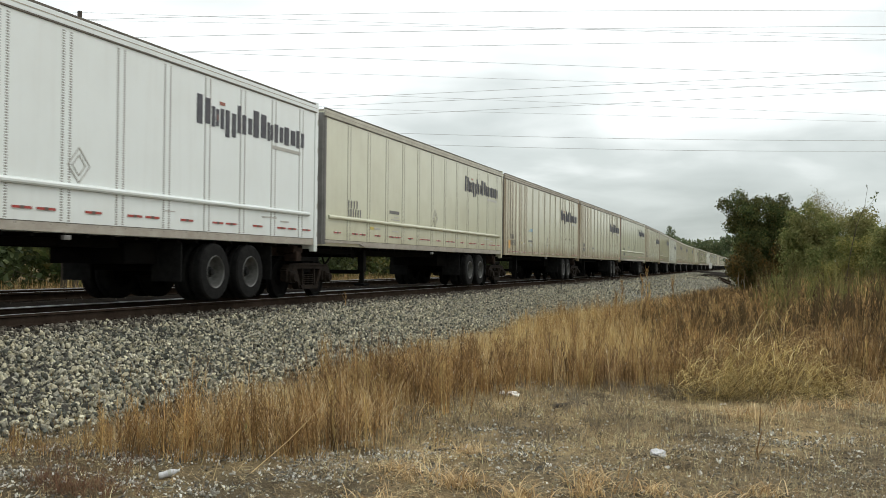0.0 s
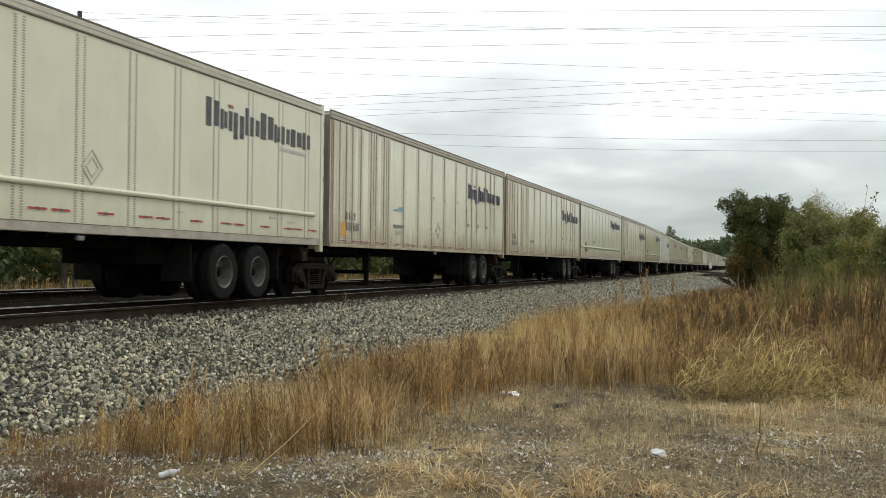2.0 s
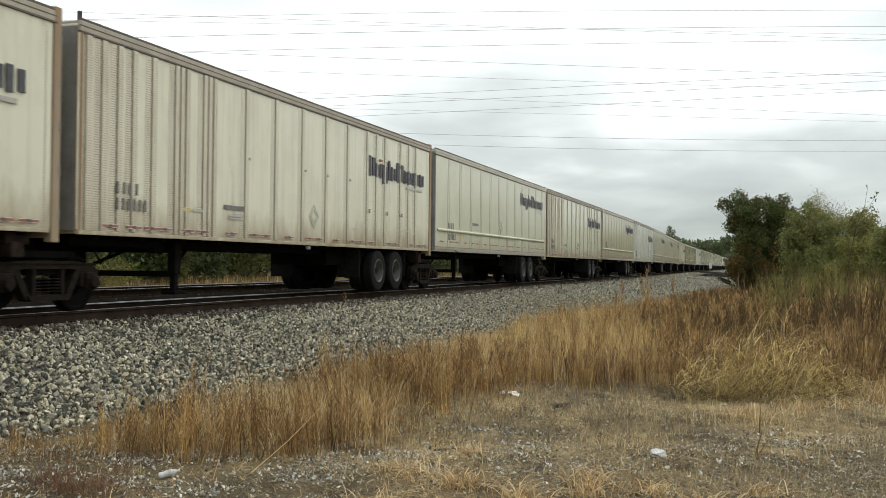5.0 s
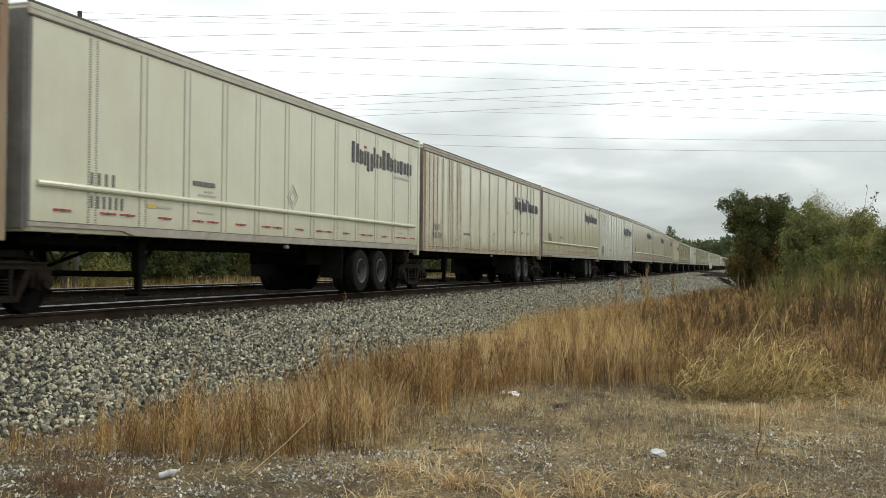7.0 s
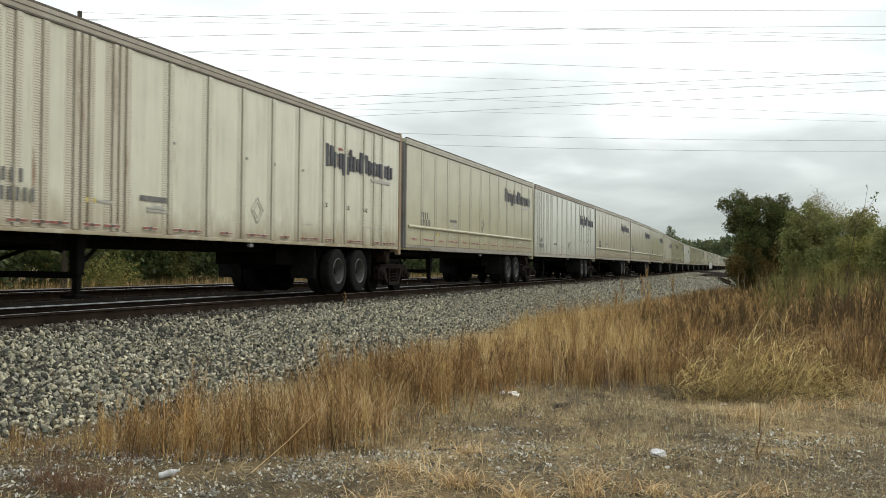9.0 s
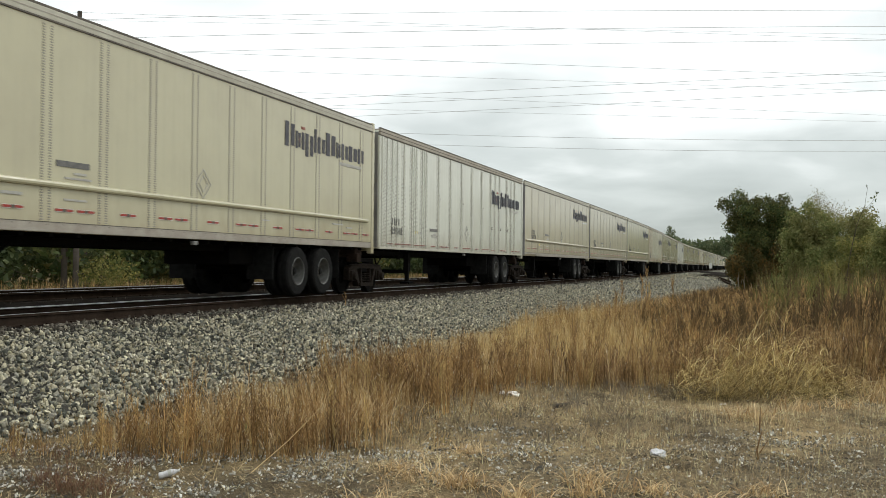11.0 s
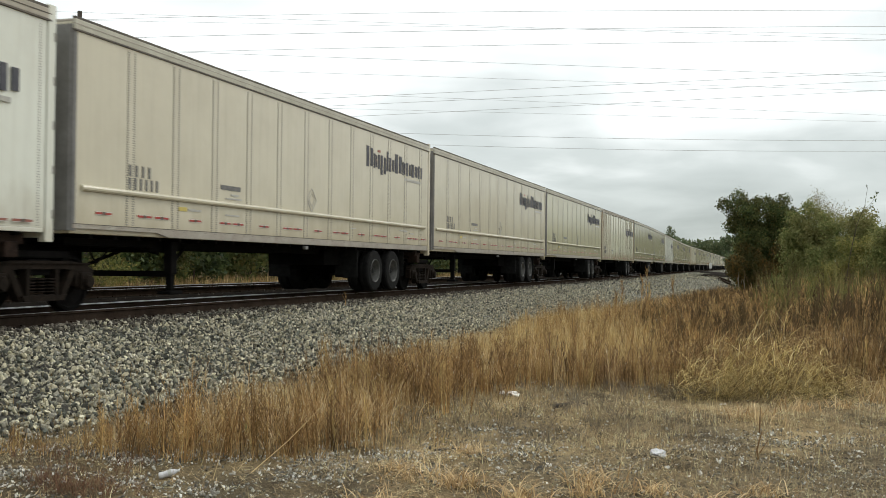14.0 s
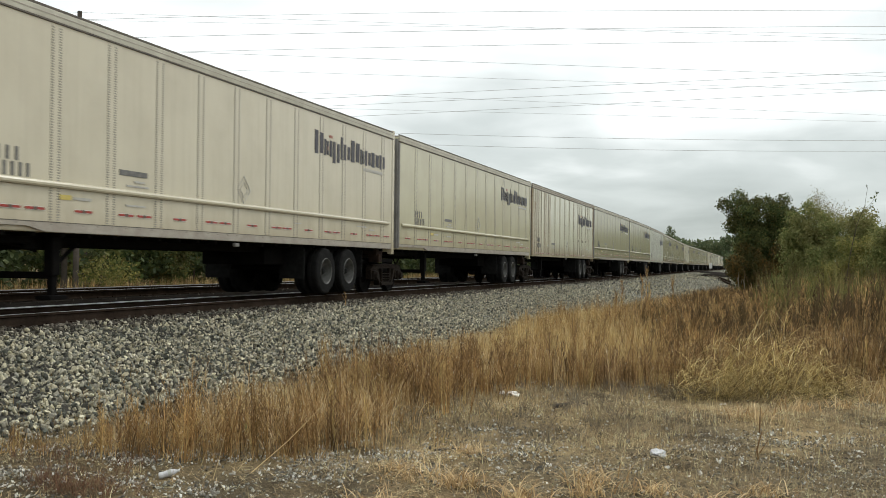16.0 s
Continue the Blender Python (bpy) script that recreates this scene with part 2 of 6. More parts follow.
# ---- mesh building ----
class Build:
    """Collects faces, with a material slot each, for one mesh."""

    def __init__(self):
        self.v, self.f, self.s = [], [], []

    def add(self, verts, faces, slot=0):
        o = len(self.v)
        self.v += [tuple(p) for p in verts]
        self.f += [tuple(i + o for i in q) for q in faces]
        self.s += [slot] * len(faces)
        return self

    def box(self, x0, x1, y0, y1, z0, z1, c=0.0, slot=0):
        """A box; c cuts its twelve edges."""
        if c <= 0:
            v = [(x, y, z) for x in (x0, x1) for y in (y0, y1) for z in (z0, z1)]
            return self.add(v, [(0, 1, 3, 2), (4, 6, 7, 5), (0, 4, 5, 1), (2, 3, 7, 6), (0, 2, 6, 4), (1, 5, 7, 3)], slot)
        bm = bmesh.new()
        bmesh.ops.create_cube(bm, size=1.0, matrix=Matrix.LocRotScale(((x0 + x1) / 2, (y0 + y1) / 2, (z0 + z1) / 2), None, (x1 - x0, y1 - y0, z1 - z0)))
        bmesh.ops.bevel(bm, geom=bm.edges[:], offset=c, segments=2, affect="EDGES", profile=0.6)
        bm.verts.index_update()
        self.add([p.co for p in bm.verts], [[p.index for p in q.verts] for q in bm.faces], slot)
        bm.free()
        return self

    def lathe(self, centre, axis, profile, n=20, slot=0, caps=True):
        """A solid of revolution about axis ('x','y','z'); profile: (along, radius)."""
        cx, cy, cz = centre
        rings = []
        for a, r in profile:
            ring = []
            for k in range(n):
                u = 2 * math.pi * k / n
                p, q = r * math.cos(u), r * math.sin(u)
                ring.append({"x": (cx + a, cy + p, cz + q), "y": (cx + p, cy + a, cz + q), "z": (cx + p, cy + q, cz + a)}[axis])
            rings.append(ring)
        v = [p for r in rings for p in r]
        f = []
        for i in range(len(rings) - 1):
            for k in range(n):
                j = (k + 1) % n
                f.append((i * n + k, i * n + j, (i + 1) * n + j, (i + 1) * n + k))
        if caps:
            f += [tuple(range(n))[::-1], tuple(range((len(rings) - 1) * n, len(rings) * n))]
        return self.add(v, f, slot)

    def tube(self, pts, radii, n=6, slot=0):
        """A round tube through points with a radius at each."""
        pts = [Vector(p) for p in pts]
        if not isinstance(radii, (list, tuple)):
            radii = [radii] * len(pts)
        v = []
        for i, p in enumerate(pts):
            d = (pts[min(i + 1, len(pts) - 1)] - pts[max(i - 1, 0)]).normalized()
            a = d.cross(Vector((0.31, 0.17, 0.93)) if abs(d.z) < 0.9 else Vector((1, 0, 0))).normalized()
            c = d.cross(a)
            v += [p + radii[i] * (math.cos(2 * math.pi * k / n) * a + math.sin(2 * math.pi * k / n) * c) for k in range(n)]
        f = [(i * n + k, i * n + (k + 1) % n, (i + 1) * n + (k + 1) % n, (i + 1) * n + k) for i in range(len(pts) - 1) for k in range(n)]
        f += [tuple(range(n))[::-1], tuple(range((len(pts) - 1) * n, len(pts) * n))]
        return self.add(v, f, slot)

    def prism(self, outline, axis, a0, a1, slot=0):
        """An outline of two coordinates pushed along an axis from a0 to a1."""
        n = len(outline)
        put = {"x": lambda a, p, q: (a, p, q), "y": lambda a, p, q: (p, a, q), "z": lambda a, p, q: (p, q, a)}[axis]
        v = [put(a0, *o) for o in outline] + [put(a1, *o) for o in outline]
        f = [(k, (k + 1) % n, n + (k + 1) % n, n + k) for k in range(n)] + [tuple(range(n))[::-1], tuple(range(n, 2 * n))]
        return self.add(v, f, slot)

    def mesh(self, name, mats, smooth=False):
        me = bpy.data.meshes.new(name)
        me.from_pydata(self.v, [], self.f)
        for m in mats if isinstance(mats, (list, tuple)) else [mats]:
            me.materials.append(m)
        me.polygons.foreach_set("material_index", self.s)
        bm = bmesh.new()
        bm.from_mesh(me)
        bmesh.ops.recalc_face_normals(bm, faces=bm.faces)
        bm.to_mesh(me)
        bm.free()
        if smooth:
            me.shade_smooth()
            me.set_sharp_from_angle(angle=radians(35))
        return me


def part(name, build, mats, parent, label="", smooth=False):
    """One mesh object under a thing or a part."""
    me = build if isinstance(build, bpy.types.Mesh) else build.mesh(name, mats, smooth)
    ob = new(name, me)
    ob.parent = parent
    return tagged(ob, label)


def soup(name, verts, faces, mats, slots=None):
    """A large mesh straight from arrays of triangles or quads."""
    me = bpy.data.meshes.new(name)
    me.from_pydata(verts.tolist(), [], faces.tolist())
    for m in mats if isinstance(mats, (list, tuple)) else [mats]:
        me.materials.append(m)
    if slots is not None:
        me.polygons.foreach_set("material_index", slots)
    return new(name, me)

# ---- land and track ----
def smooth(a, b, x):
    t = np.clip((x - a) / (b - a), 0, 1)
    return t * t * (3 - 2 * t)


def bend(x):
    """How far the line swings aside past its straight stretch."""
    return 2.4 * smooth(70, 180, x) + 0.006 * np.maximum(x - 160.0, 0)


def crossing(x, y):
    """A filled shelf beside the track, level with the ties."""
    return smooth(68, 84, x) * smooth(135, 118, x) * smooth(2.0, 4.0, y) * smooth(9.5, 8.5, y)


def land_height(x, y):
    """The ground sheet: flat verge, embankment under the two tracks, rough field beyond."""
    y = y - bend(x) * smooth(2, 9, y)
    z = -0.85 + 0.05 * np.sin(0.55 * x + 0.4 * y) * np.sin(0.8 * y - 0.23 * x + 1.0) + 0.02 * np.sin(2.3 * x + 1.1 * y)
    bed = -0.30 + 0.105 * smooth(13.0, 13.8, y)
    z = z + (bed - z) * smooth(7.1, 9.6, y)
    z = z + (-0.45 - z) * smooth(16.4, 19.0, y)
    z = z + 0.9 * smooth(24, 60, y)
    z = z - 0.10 * smooth(40, 60, x) * smooth(7, 3, y)
    return z + np.maximum(-0.16 - z, 0) * crossing(x, y)


def axis_steps(inner0, inner1, step, far):
    a = list(np.arange(inner0, inner1, step))
    d, p = step, inner1
    while p < far:
        a.append(p)
        d *= 1.22
        p += d
    a.append(far)
    d, p = step, inner0 - step
    while p > -far:
        a.insert(0, p)
        d *= 1.22
        p -= d
    a.insert(0, -far)
    return np.array(a)


def ground_sheet():
    xs, ys = axis_steps(0, 40, 0.25, 3000), axis_steps(-6, 20, 0.2, 3000)
    gx, gy = np.meshgrid(xs, ys, indexing="ij")
    gz = land_height(gx, gy)
    near = (gx > -5) & (gx < 60) & (gy > -12) & (gy < 9)
    rng = np.random.default_rng(3)
    gz = gz + near * rng.normal(0, 0.008, gz.shape)
    v = np.stack([gx, gy, gz], -1).reshape(-1, 3)
    nx, ny = len(xs), len(ys)
    i, j = np.meshgrid(np.arange(nx - 1), np.arange(ny - 1), indexing="ij")
    a = (i * ny + j).ravel()
    f = np.stack([a, a + ny, a + ny + 1, a + 1], -1)
    ob = soup("ground", v, f, M_GROUND)
    ob.data.shade_smooth()
    return tagged(ob, "dry trampled grass and gravel ground beside the railway", "ground", kind="structure")


def ground_material():
    m, n, l, b = material("ground_dry", 0.95, spec=0.0)
    broad = noise_node(n, l, 0.75, 5, 0.6)
    mid = noise_node(n, l, 2.2, 6, 0.65)
    fine = noise_node(n, l, 26.0, 4, 0.7)
    straw = mix_node(n, l, ramp_node(n, l, mid, [(0.35, (0, 0, 0)), (0.65, (1, 1, 1))]), (0.25, 0.187, 0.10), (0.44, 0.335, 0.187))
    soil = mix_node(n, l, ramp_node(n, l, mid, [(0.4, (0, 0, 0)), (0.6, (1, 1, 1))]), (0.105, 0.083, 0.054), (0.235, 0.19, 0.122))
    col = mix_node(n, l, ramp_node(n, l, broad, [(0.42, (0, 0, 0)), (0.60, (1, 1, 1))]), straw, soil)
    col = mix_node(n, l, ramp_node(n, l, fine, [(0.34, (0.85, 0.85, 0.85)), (0.50, (0, 0, 0))]), col, (0.055, 0.047, 0.036))
    col = mix_node(n, l, ramp_node(n, l, fine, [(0.66, (0, 0, 0)), (0.72, (0.6, 0.6, 0.6))]), col, (0.36, 0.33, 0.28))
    # damp dark soil where the weeds run out towards the ballast
    co = n.new("ShaderNodeTexCoord")
    away = n.new("ShaderNodeVectorMath")
    away.operation = "DISTANCE"
    away.inputs[1].default_value = (6.2, 5.3, -0.85)
    l.new(co.outputs["Object"], away.inputs[0])
    reach = n.new("ShaderNodeMapRange")
    reach.inputs["From Min"].default_value, reach.inputs["From Max"].default_value = 0.7, 2.3
    reach.inputs["To Min"].default_value, reach.inputs["To Max"].default_value = 0.75, 0.0
    l.new(away.outputs["Value"], reach.inputs["Value"])
    ragged = n.new("ShaderNodeMath")
    ragged.operation = "MULTIPLY"
    l.new(reach.outputs["Result"], ragged.inputs[0])
    l.new(ramp_node(n, l, mid, [(0.36, (0.25, 0.25, 0.25)), (0.55, (1, 1, 1))]), ragged.inputs[1])
    col = mix_node(n, l, ragged.outputs[0], col, (0.062, 0.050, 0.034))
    l.new(col, b.inputs["Base Color"])
    bump_node(n, l, b, fine, 1.0, 0.05)
    return m


M_GROUND = ground_material()
ground = ground_sheet()


def ballast_material():
    m, n, l, b = material("ballast_bed", 0.95, spec=0.0)
    co = n.new("ShaderNodeTexCoord")
    v = n.new("ShaderNodeTexVoronoi")
    v.inputs["Scale"].default_value = 17.0
    l.new(co.outputs["Object"], v.inputs["Vector"])
    sepa = n.new("ShaderNodeSeparateColor")
    l.new(v.outputs["Color"], sepa.inputs[0])
    col = ramp_node(n, l, sepa.outputs[0], [(0.0, (0.12, 0.115, 0.098)), (0.5, (0.36, 0.34, 0.27)), (1.0, (0.64, 0.61, 0.49))])
    # cell rims darkened: shade between the stones put into the colour
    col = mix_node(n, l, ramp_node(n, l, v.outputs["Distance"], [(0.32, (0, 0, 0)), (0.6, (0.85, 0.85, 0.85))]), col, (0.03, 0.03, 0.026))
    l.new(col, b.inputs["Base Color"])
    inv = n.new("ShaderNodeMath")
    inv.operation = "SUBTRACT"
    inv.inputs[0].default_value = 1.0
    l.new(v.outputs["Distance"], inv.inputs[1])
    bump_node(n, l, b, inv.outputs[0], 1.0, 0.04)
    return m


M_BED = ballast_material()


def ballast_height(x, y):
    """Crushed stone over the embankment; the toe spreads wider further along."""
    y = y - bend(x) * smooth(2, 9, y)
    toe = 6.9 - 2.3 * smooth(30, 58, x)
    z = -0.83 + 0.63 * np.clip((y - toe) / (9.2 - toe), 0, 1) ** 0.9 + 0.02 * np.sin(1.9 * x + 2.1 * y) * np.sin(1.1 * x - 3.0 * y)
    z = z + 0.105 * smooth(13.0, 13.6, y)
    z = z + np.maximum(-0.13 - z, 0) * crossing(x, y)
    return z - 0.5 * smooth(16.2, 17.6, y)


def ballast_bed():
    xs = axis_steps(-10, 60, 0.5, 1500)
    ys = np.concatenate([np.arange(2.0, 9.6, 0.12), np.arange(9.6, 17.7, 0.45)])
    gx, gy = np.meshgrid(xs, ys, indexing="ij")
    gy = gy + bend(gx) * smooth(2, 9, gy)
    gz = ballast_height(gx, gy)
    gz = np.where(gz < -0.80, -1.1, gz)
    v = np.stack([gx, gy, gz], -1).reshape(-1, 3)
    ny = len(ys)
    i, j = np.meshgrid(np.arange(len(xs) - 1), np.arange(ny - 1), indexing="ij")
    a = (i * ny + j).ravel()
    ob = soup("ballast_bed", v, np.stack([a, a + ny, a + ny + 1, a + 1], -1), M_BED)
    ob.data.shade_smooth()
    return tagged(ob, "pale grey crushed stone ballast bed under the tracks", "ballast", kind="structure")


ballast = ballast_bed()
# near-black bed colour: shade under the train and behind the rails, painted in
M_TRACKSHADE = grime("track_shade", (0.014, 0.012, 0.010), (0.030, 0.026, 0.022), 3.0, 0.95, 0.0, 0.8, 0.03, spec=0.0)


def shade_sheet(name, xs, y0, y1, lift, mat, label):
    """A dark skin among the stones; its colour stands in for shade."""
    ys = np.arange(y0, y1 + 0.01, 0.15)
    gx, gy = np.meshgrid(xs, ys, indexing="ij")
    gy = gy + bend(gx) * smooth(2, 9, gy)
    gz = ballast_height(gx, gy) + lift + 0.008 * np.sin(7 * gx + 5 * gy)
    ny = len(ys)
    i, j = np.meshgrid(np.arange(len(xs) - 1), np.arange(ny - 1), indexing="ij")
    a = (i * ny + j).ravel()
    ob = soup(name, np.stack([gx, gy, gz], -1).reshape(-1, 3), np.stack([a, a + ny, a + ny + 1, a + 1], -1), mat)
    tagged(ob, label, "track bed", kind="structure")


# near-dark sheet under the stones paints the shade of their gaps
M_GAPSHADE = grime("ballast_fines", (0.050, 0.048, 0.042), (0.10, 0.095, 0.082), 6.0, 0.95, 0.0, 0.8, 0.03, spec=0.0)
shade_sheet("track_bed", axis_steps(-10, 60, 0.5, 900), 9.65, 16.1, 0.02, M_TRACKSHADE, "near-black sheet between the rails and tracks, train shade put into its colour")
shade_sheet("ballast_fines", np.arange(4.0, 20.0, 0.5), 6.9, 9.65, 0.004, M_GAPSHADE, "dark sheet painting shade into the gaps of the ballast")


def rail_sweep(b, outline, xs, slot):
    """An outline of (y, z) drawn along the line of the track."""
    n = len(outline)
    v = [(x, p + float(bend(x)), q) for x in xs for p, q in outline]
    f = [(i * n + k, i * n + (k + 1) % n, (i + 1) * n + (k + 1) % n, (i + 1) * n + k) for i in range(len(xs) - 1) for k in range(n)]
    f += [tuple(range(n))[::-1], tuple(range((len(xs) - 1) * n, len(xs) * n))]
    return b.add(v, f, slot)


def track(y, z, x0, x1, label):
    """Two rails with head, web and foot on wooden ties."""
    t = tagged(new("railway_track"), label, "railway track", kind="structure")
    xs = [x0] + list(range(64, 193, 6)) + [x1]
    for s in (-0.7525, 0.7525):
        prof = [(-0.075, -0.172), (0.075, -0.172), (0.075, -0.160), (0.016, -0.140), (0.010, -0.045), (0.036, -0.036), (0.036, -0.008), (0.030, -0.0005)]
        prof += [(-p, q) for p, q in prof[::-1][:6]]
        b = rail_sweep(Build(), [(y + s + p, z + q) for p, q in prof], xs, 0)
        rail_sweep(b, [(y + s - 0.029, z - 0.002), (y + s + 0.029, z - 0.002), (y + s + 0.029, z + 0.001), (y + s - 0.029, z + 0.001)], xs, 1)
        inner = y + s - math.copysign(0.0365, s)
        rail_sweep(b, [(inner - 0.001, z - 0.016), (inner + 0.001, z - 0.016), (inner + 0.001, z - 0.004), (inner - 0.001, z - 0.004)], xs, 1)
        part("rail", b, [M_RAILSIDE, M_RAILTOP], t, "brown steel rail with polished top")
    tie = Build().box(-0.115, 0.115, -1.3, 1.3, -0.34, -0.176, 0.012)
    for s in (-0.7525, 0.7525):
        tie.box(-0.09, 0.09, s - 0.18, s + 0.18, -0.176, -0.166, 0, 1)
        for q in (-0.10, 0.10):
            tie.box(-0.02, 0.02, s + q - 0.02, s + q + 0.02, -0.166, -0.145, 0, 1)
    tie = tie.mesh("tie", [M_TIE, M_RAILSIDE])
    k, x = 0, 2.0
    while k < 130:
        o = part("tie", tie, None, t)
        o.location = (x, y, z)
        x += 0.533
        k += 1
    return t


track(TRACK_LINE := 10.773, 0.0, -300, 900, "brown steel rails on wooden ties, carrying the train")
track(15.09, 0.105, -300, 900, "empty second track with polished rails")

# ---- the train: road-rail trailers, coupled nose to tail ----
LENGTH, SPACING, FIRST_REAR = 16.154, 16.5576, 20.3421
TRACK_Y, HALF = 10.773, 1.295


def travelled(t):
    return 7.98207667 * t + 0.0742085722 * t * t - 0.000618405518 * t ** 3


def wheel_gear(trailer, slide=0.0):
    """Landing legs, tandem axles, dual tyres, rims and the black underframe."""
    b = Build()
    for y in (-0.55, 0.55):
        b.box(0.4, 15.9, y - 0.07, y + 0.07, 0.98, 1.22, 0.012)
    for k in range(26):
        b.box(0.5 + k * 0.6, 0.58 + k * 0.6, -1.22, 1.22, 1.10, 1.21)
    b.box(0.35, 2.7, -0.9, 0.9, 1.00, 1.12, 0.02)
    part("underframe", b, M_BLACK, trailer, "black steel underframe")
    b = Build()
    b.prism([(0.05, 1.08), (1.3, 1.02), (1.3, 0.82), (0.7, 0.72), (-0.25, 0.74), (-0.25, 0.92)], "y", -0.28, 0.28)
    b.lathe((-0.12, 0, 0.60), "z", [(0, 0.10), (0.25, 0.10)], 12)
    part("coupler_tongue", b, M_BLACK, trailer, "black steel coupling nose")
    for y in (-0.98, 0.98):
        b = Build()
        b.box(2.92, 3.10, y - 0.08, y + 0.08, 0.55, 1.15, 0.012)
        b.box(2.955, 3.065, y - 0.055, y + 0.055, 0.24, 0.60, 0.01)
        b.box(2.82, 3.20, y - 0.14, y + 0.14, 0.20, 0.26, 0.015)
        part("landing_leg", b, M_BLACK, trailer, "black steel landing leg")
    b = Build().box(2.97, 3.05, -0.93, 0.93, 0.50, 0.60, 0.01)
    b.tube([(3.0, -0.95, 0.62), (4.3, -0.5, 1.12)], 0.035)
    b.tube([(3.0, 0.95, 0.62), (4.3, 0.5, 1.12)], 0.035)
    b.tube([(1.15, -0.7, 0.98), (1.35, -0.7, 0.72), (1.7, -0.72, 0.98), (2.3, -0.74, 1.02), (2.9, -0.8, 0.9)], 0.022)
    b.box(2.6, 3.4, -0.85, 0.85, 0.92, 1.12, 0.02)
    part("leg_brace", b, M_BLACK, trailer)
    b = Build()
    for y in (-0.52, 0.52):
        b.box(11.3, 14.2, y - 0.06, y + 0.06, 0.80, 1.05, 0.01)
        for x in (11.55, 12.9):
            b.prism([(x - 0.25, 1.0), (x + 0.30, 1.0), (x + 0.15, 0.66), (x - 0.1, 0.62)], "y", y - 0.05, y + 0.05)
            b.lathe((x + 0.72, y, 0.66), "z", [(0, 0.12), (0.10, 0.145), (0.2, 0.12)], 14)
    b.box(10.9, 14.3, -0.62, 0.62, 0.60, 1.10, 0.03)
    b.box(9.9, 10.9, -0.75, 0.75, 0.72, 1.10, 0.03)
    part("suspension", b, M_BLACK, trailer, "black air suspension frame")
    tyre = Build().lathe((0, 0, 0), "y", [(-0.13, 0.30), (-0.138, 0.42), (-0.128, 0.49), (-0.10, 0.518), (-0.035, 0.525), (-0.03, 0.512), (0.03, 0.512), (0.035, 0.525),
                                          (0.10, 0.518), (0.128, 0.49), (0.138, 0.42), (0.13, 0.30)], 32, caps=False).mesh("tyre", M_TYRE, True)
    rim = Build().lathe((0, 0, 0), "y", [(-0.132, 0.30), (-0.142, 0.292), (-0.130, 0.278), (-0.02, 0.262), (0.06, 0.25), (0.10, 0.215), (0.105, 0.11)], 28, caps=False)
    hub = Build().lathe((0, 0, 0), "y", [(-0.075, 0.035), (-0.07, 0.062), (-0.03, 0.068), (-0.02, 0.095), (0.05, 0.105), (0.11, 0.118)], 18).mesh("hub", M_TYRE, True)
    for k in range(10):
        u = 2 * math.pi * k / 10
        rim.lathe((0.165 * math.cos(u), 0.0, 0.165 * math.sin(u)), "y", [(0.07, 0.016), (0.11, 0.016)], 6)
    rim = rim.mesh("rim", M_RIM, True)
    for x in (12.0 - slide, 13.3 - slide):
        b = Build().lathe((x, 0, 0.585), "y", [(-1.15, 0.07), (1.15, 0.07)], 12)
        b.box(x - 0.09, x + 0.09, -0.6, 0.6, 0.50, 0.67, 0.015)
        part("axle", b, M_BLACK, trailer)
        for side in (-1, 1):
            for inset in (0.145, 0.475):
                t = part("tyre", tyre, None, trailer, "black dual road tyre")
                t.location = (x, side * (HALF - inset), 0.585)
                if side > 0:
                    t.rotation_euler = (0, 0, math.pi)
                if inset < 0.2:
                    part("rim", rim, None, t, "dull steel wheel rim")
                    part("hub", hub, None, t, "dark wheel hub")
    for x in (10.85, 14.15):
        for y in (-0.92, 0.92):
            b = Build().box(x - 0.012, x + 0.012, y - 0.3, y + 0.3, 0.42, 1.10)
            part("mud_flap", b, M_TYRE, trailer, "black rubber mud flap")
    b = Build().box(7.70, 7.84, -HALF - 0.015, -HALF + 0.05, 1.06, 1.13, 0.012)
    part("marker_lamp", b, M_NOSE, trailer, "small grey side marker lamp")
    b = Build().box(14.5, 16.1, -0.75, 0.75, 0.92, 1.12, 0.02)
    b.box(15.3, 15.75, -1.15, -0.75, 0.98, 1.14, 0.02)
    b.box(15.35, 15.6, -1.2, -0.9, 0.80, 1.02, 0.03)
    part("rear_sill", b, M_RUSTY, trailer, "rusty rear coupling sill")


def decal(trailer, name, bits, mats, label, proud=0.011):
    """Flat paintwork proud of the side; bits: x0, x1, z0, z1, slot."""
    b = Build()
    for x0, x1, z0, z1, s in bits:
        b.box(x0, x1, -HALF - proud, -HALF - 0.003, z0, z1, 0, s)
    part(name, b, mats, trailer, label)


def name_decal(trailer, z, plate):
    """The operator's name as plain dark bars of the letters' widths, with one red accent."""
    x, bits = 11.15, []
    for k, w in enumerate((0.44, 0.24, 0.12, 0.38, 0.12, 0.38, 0.52, 0.24, 0.38, 0.50, 0.36)):
        top = z + (0.52 if k in (0, 4, 6) else 0.37)
        low = z - (0.13 if k == 3 else 0.0)
        if w < 0.2:
            bits.append((x, x + w, low, top, 0))
        else:
            g = 0.09 if w > 0.3 else 0.04
            bits += [(x, x + (w - g) / 2, low, top, 0), (x + (w + g) / 2, x + w, low + 0.03, top - 0.03, 0)]
        if k == 2:
            bits += [(x - 0.03, x + w + 0.03, z + 0.43, z + 0.49, 1), (x - 0.13, x - 0.09, z + 0.14, z + 0.24, 1)]
        x += w + 0.06
    bits.append((13.95, 15.28, z - 0.14, z - 0.07, 2))
    decal(trailer, "name_lettering", bits, [M_DECAL, M_REDDIM, M_FAINT], "dark blue name lettering with red accent", 0.011 if plate else 0.022)


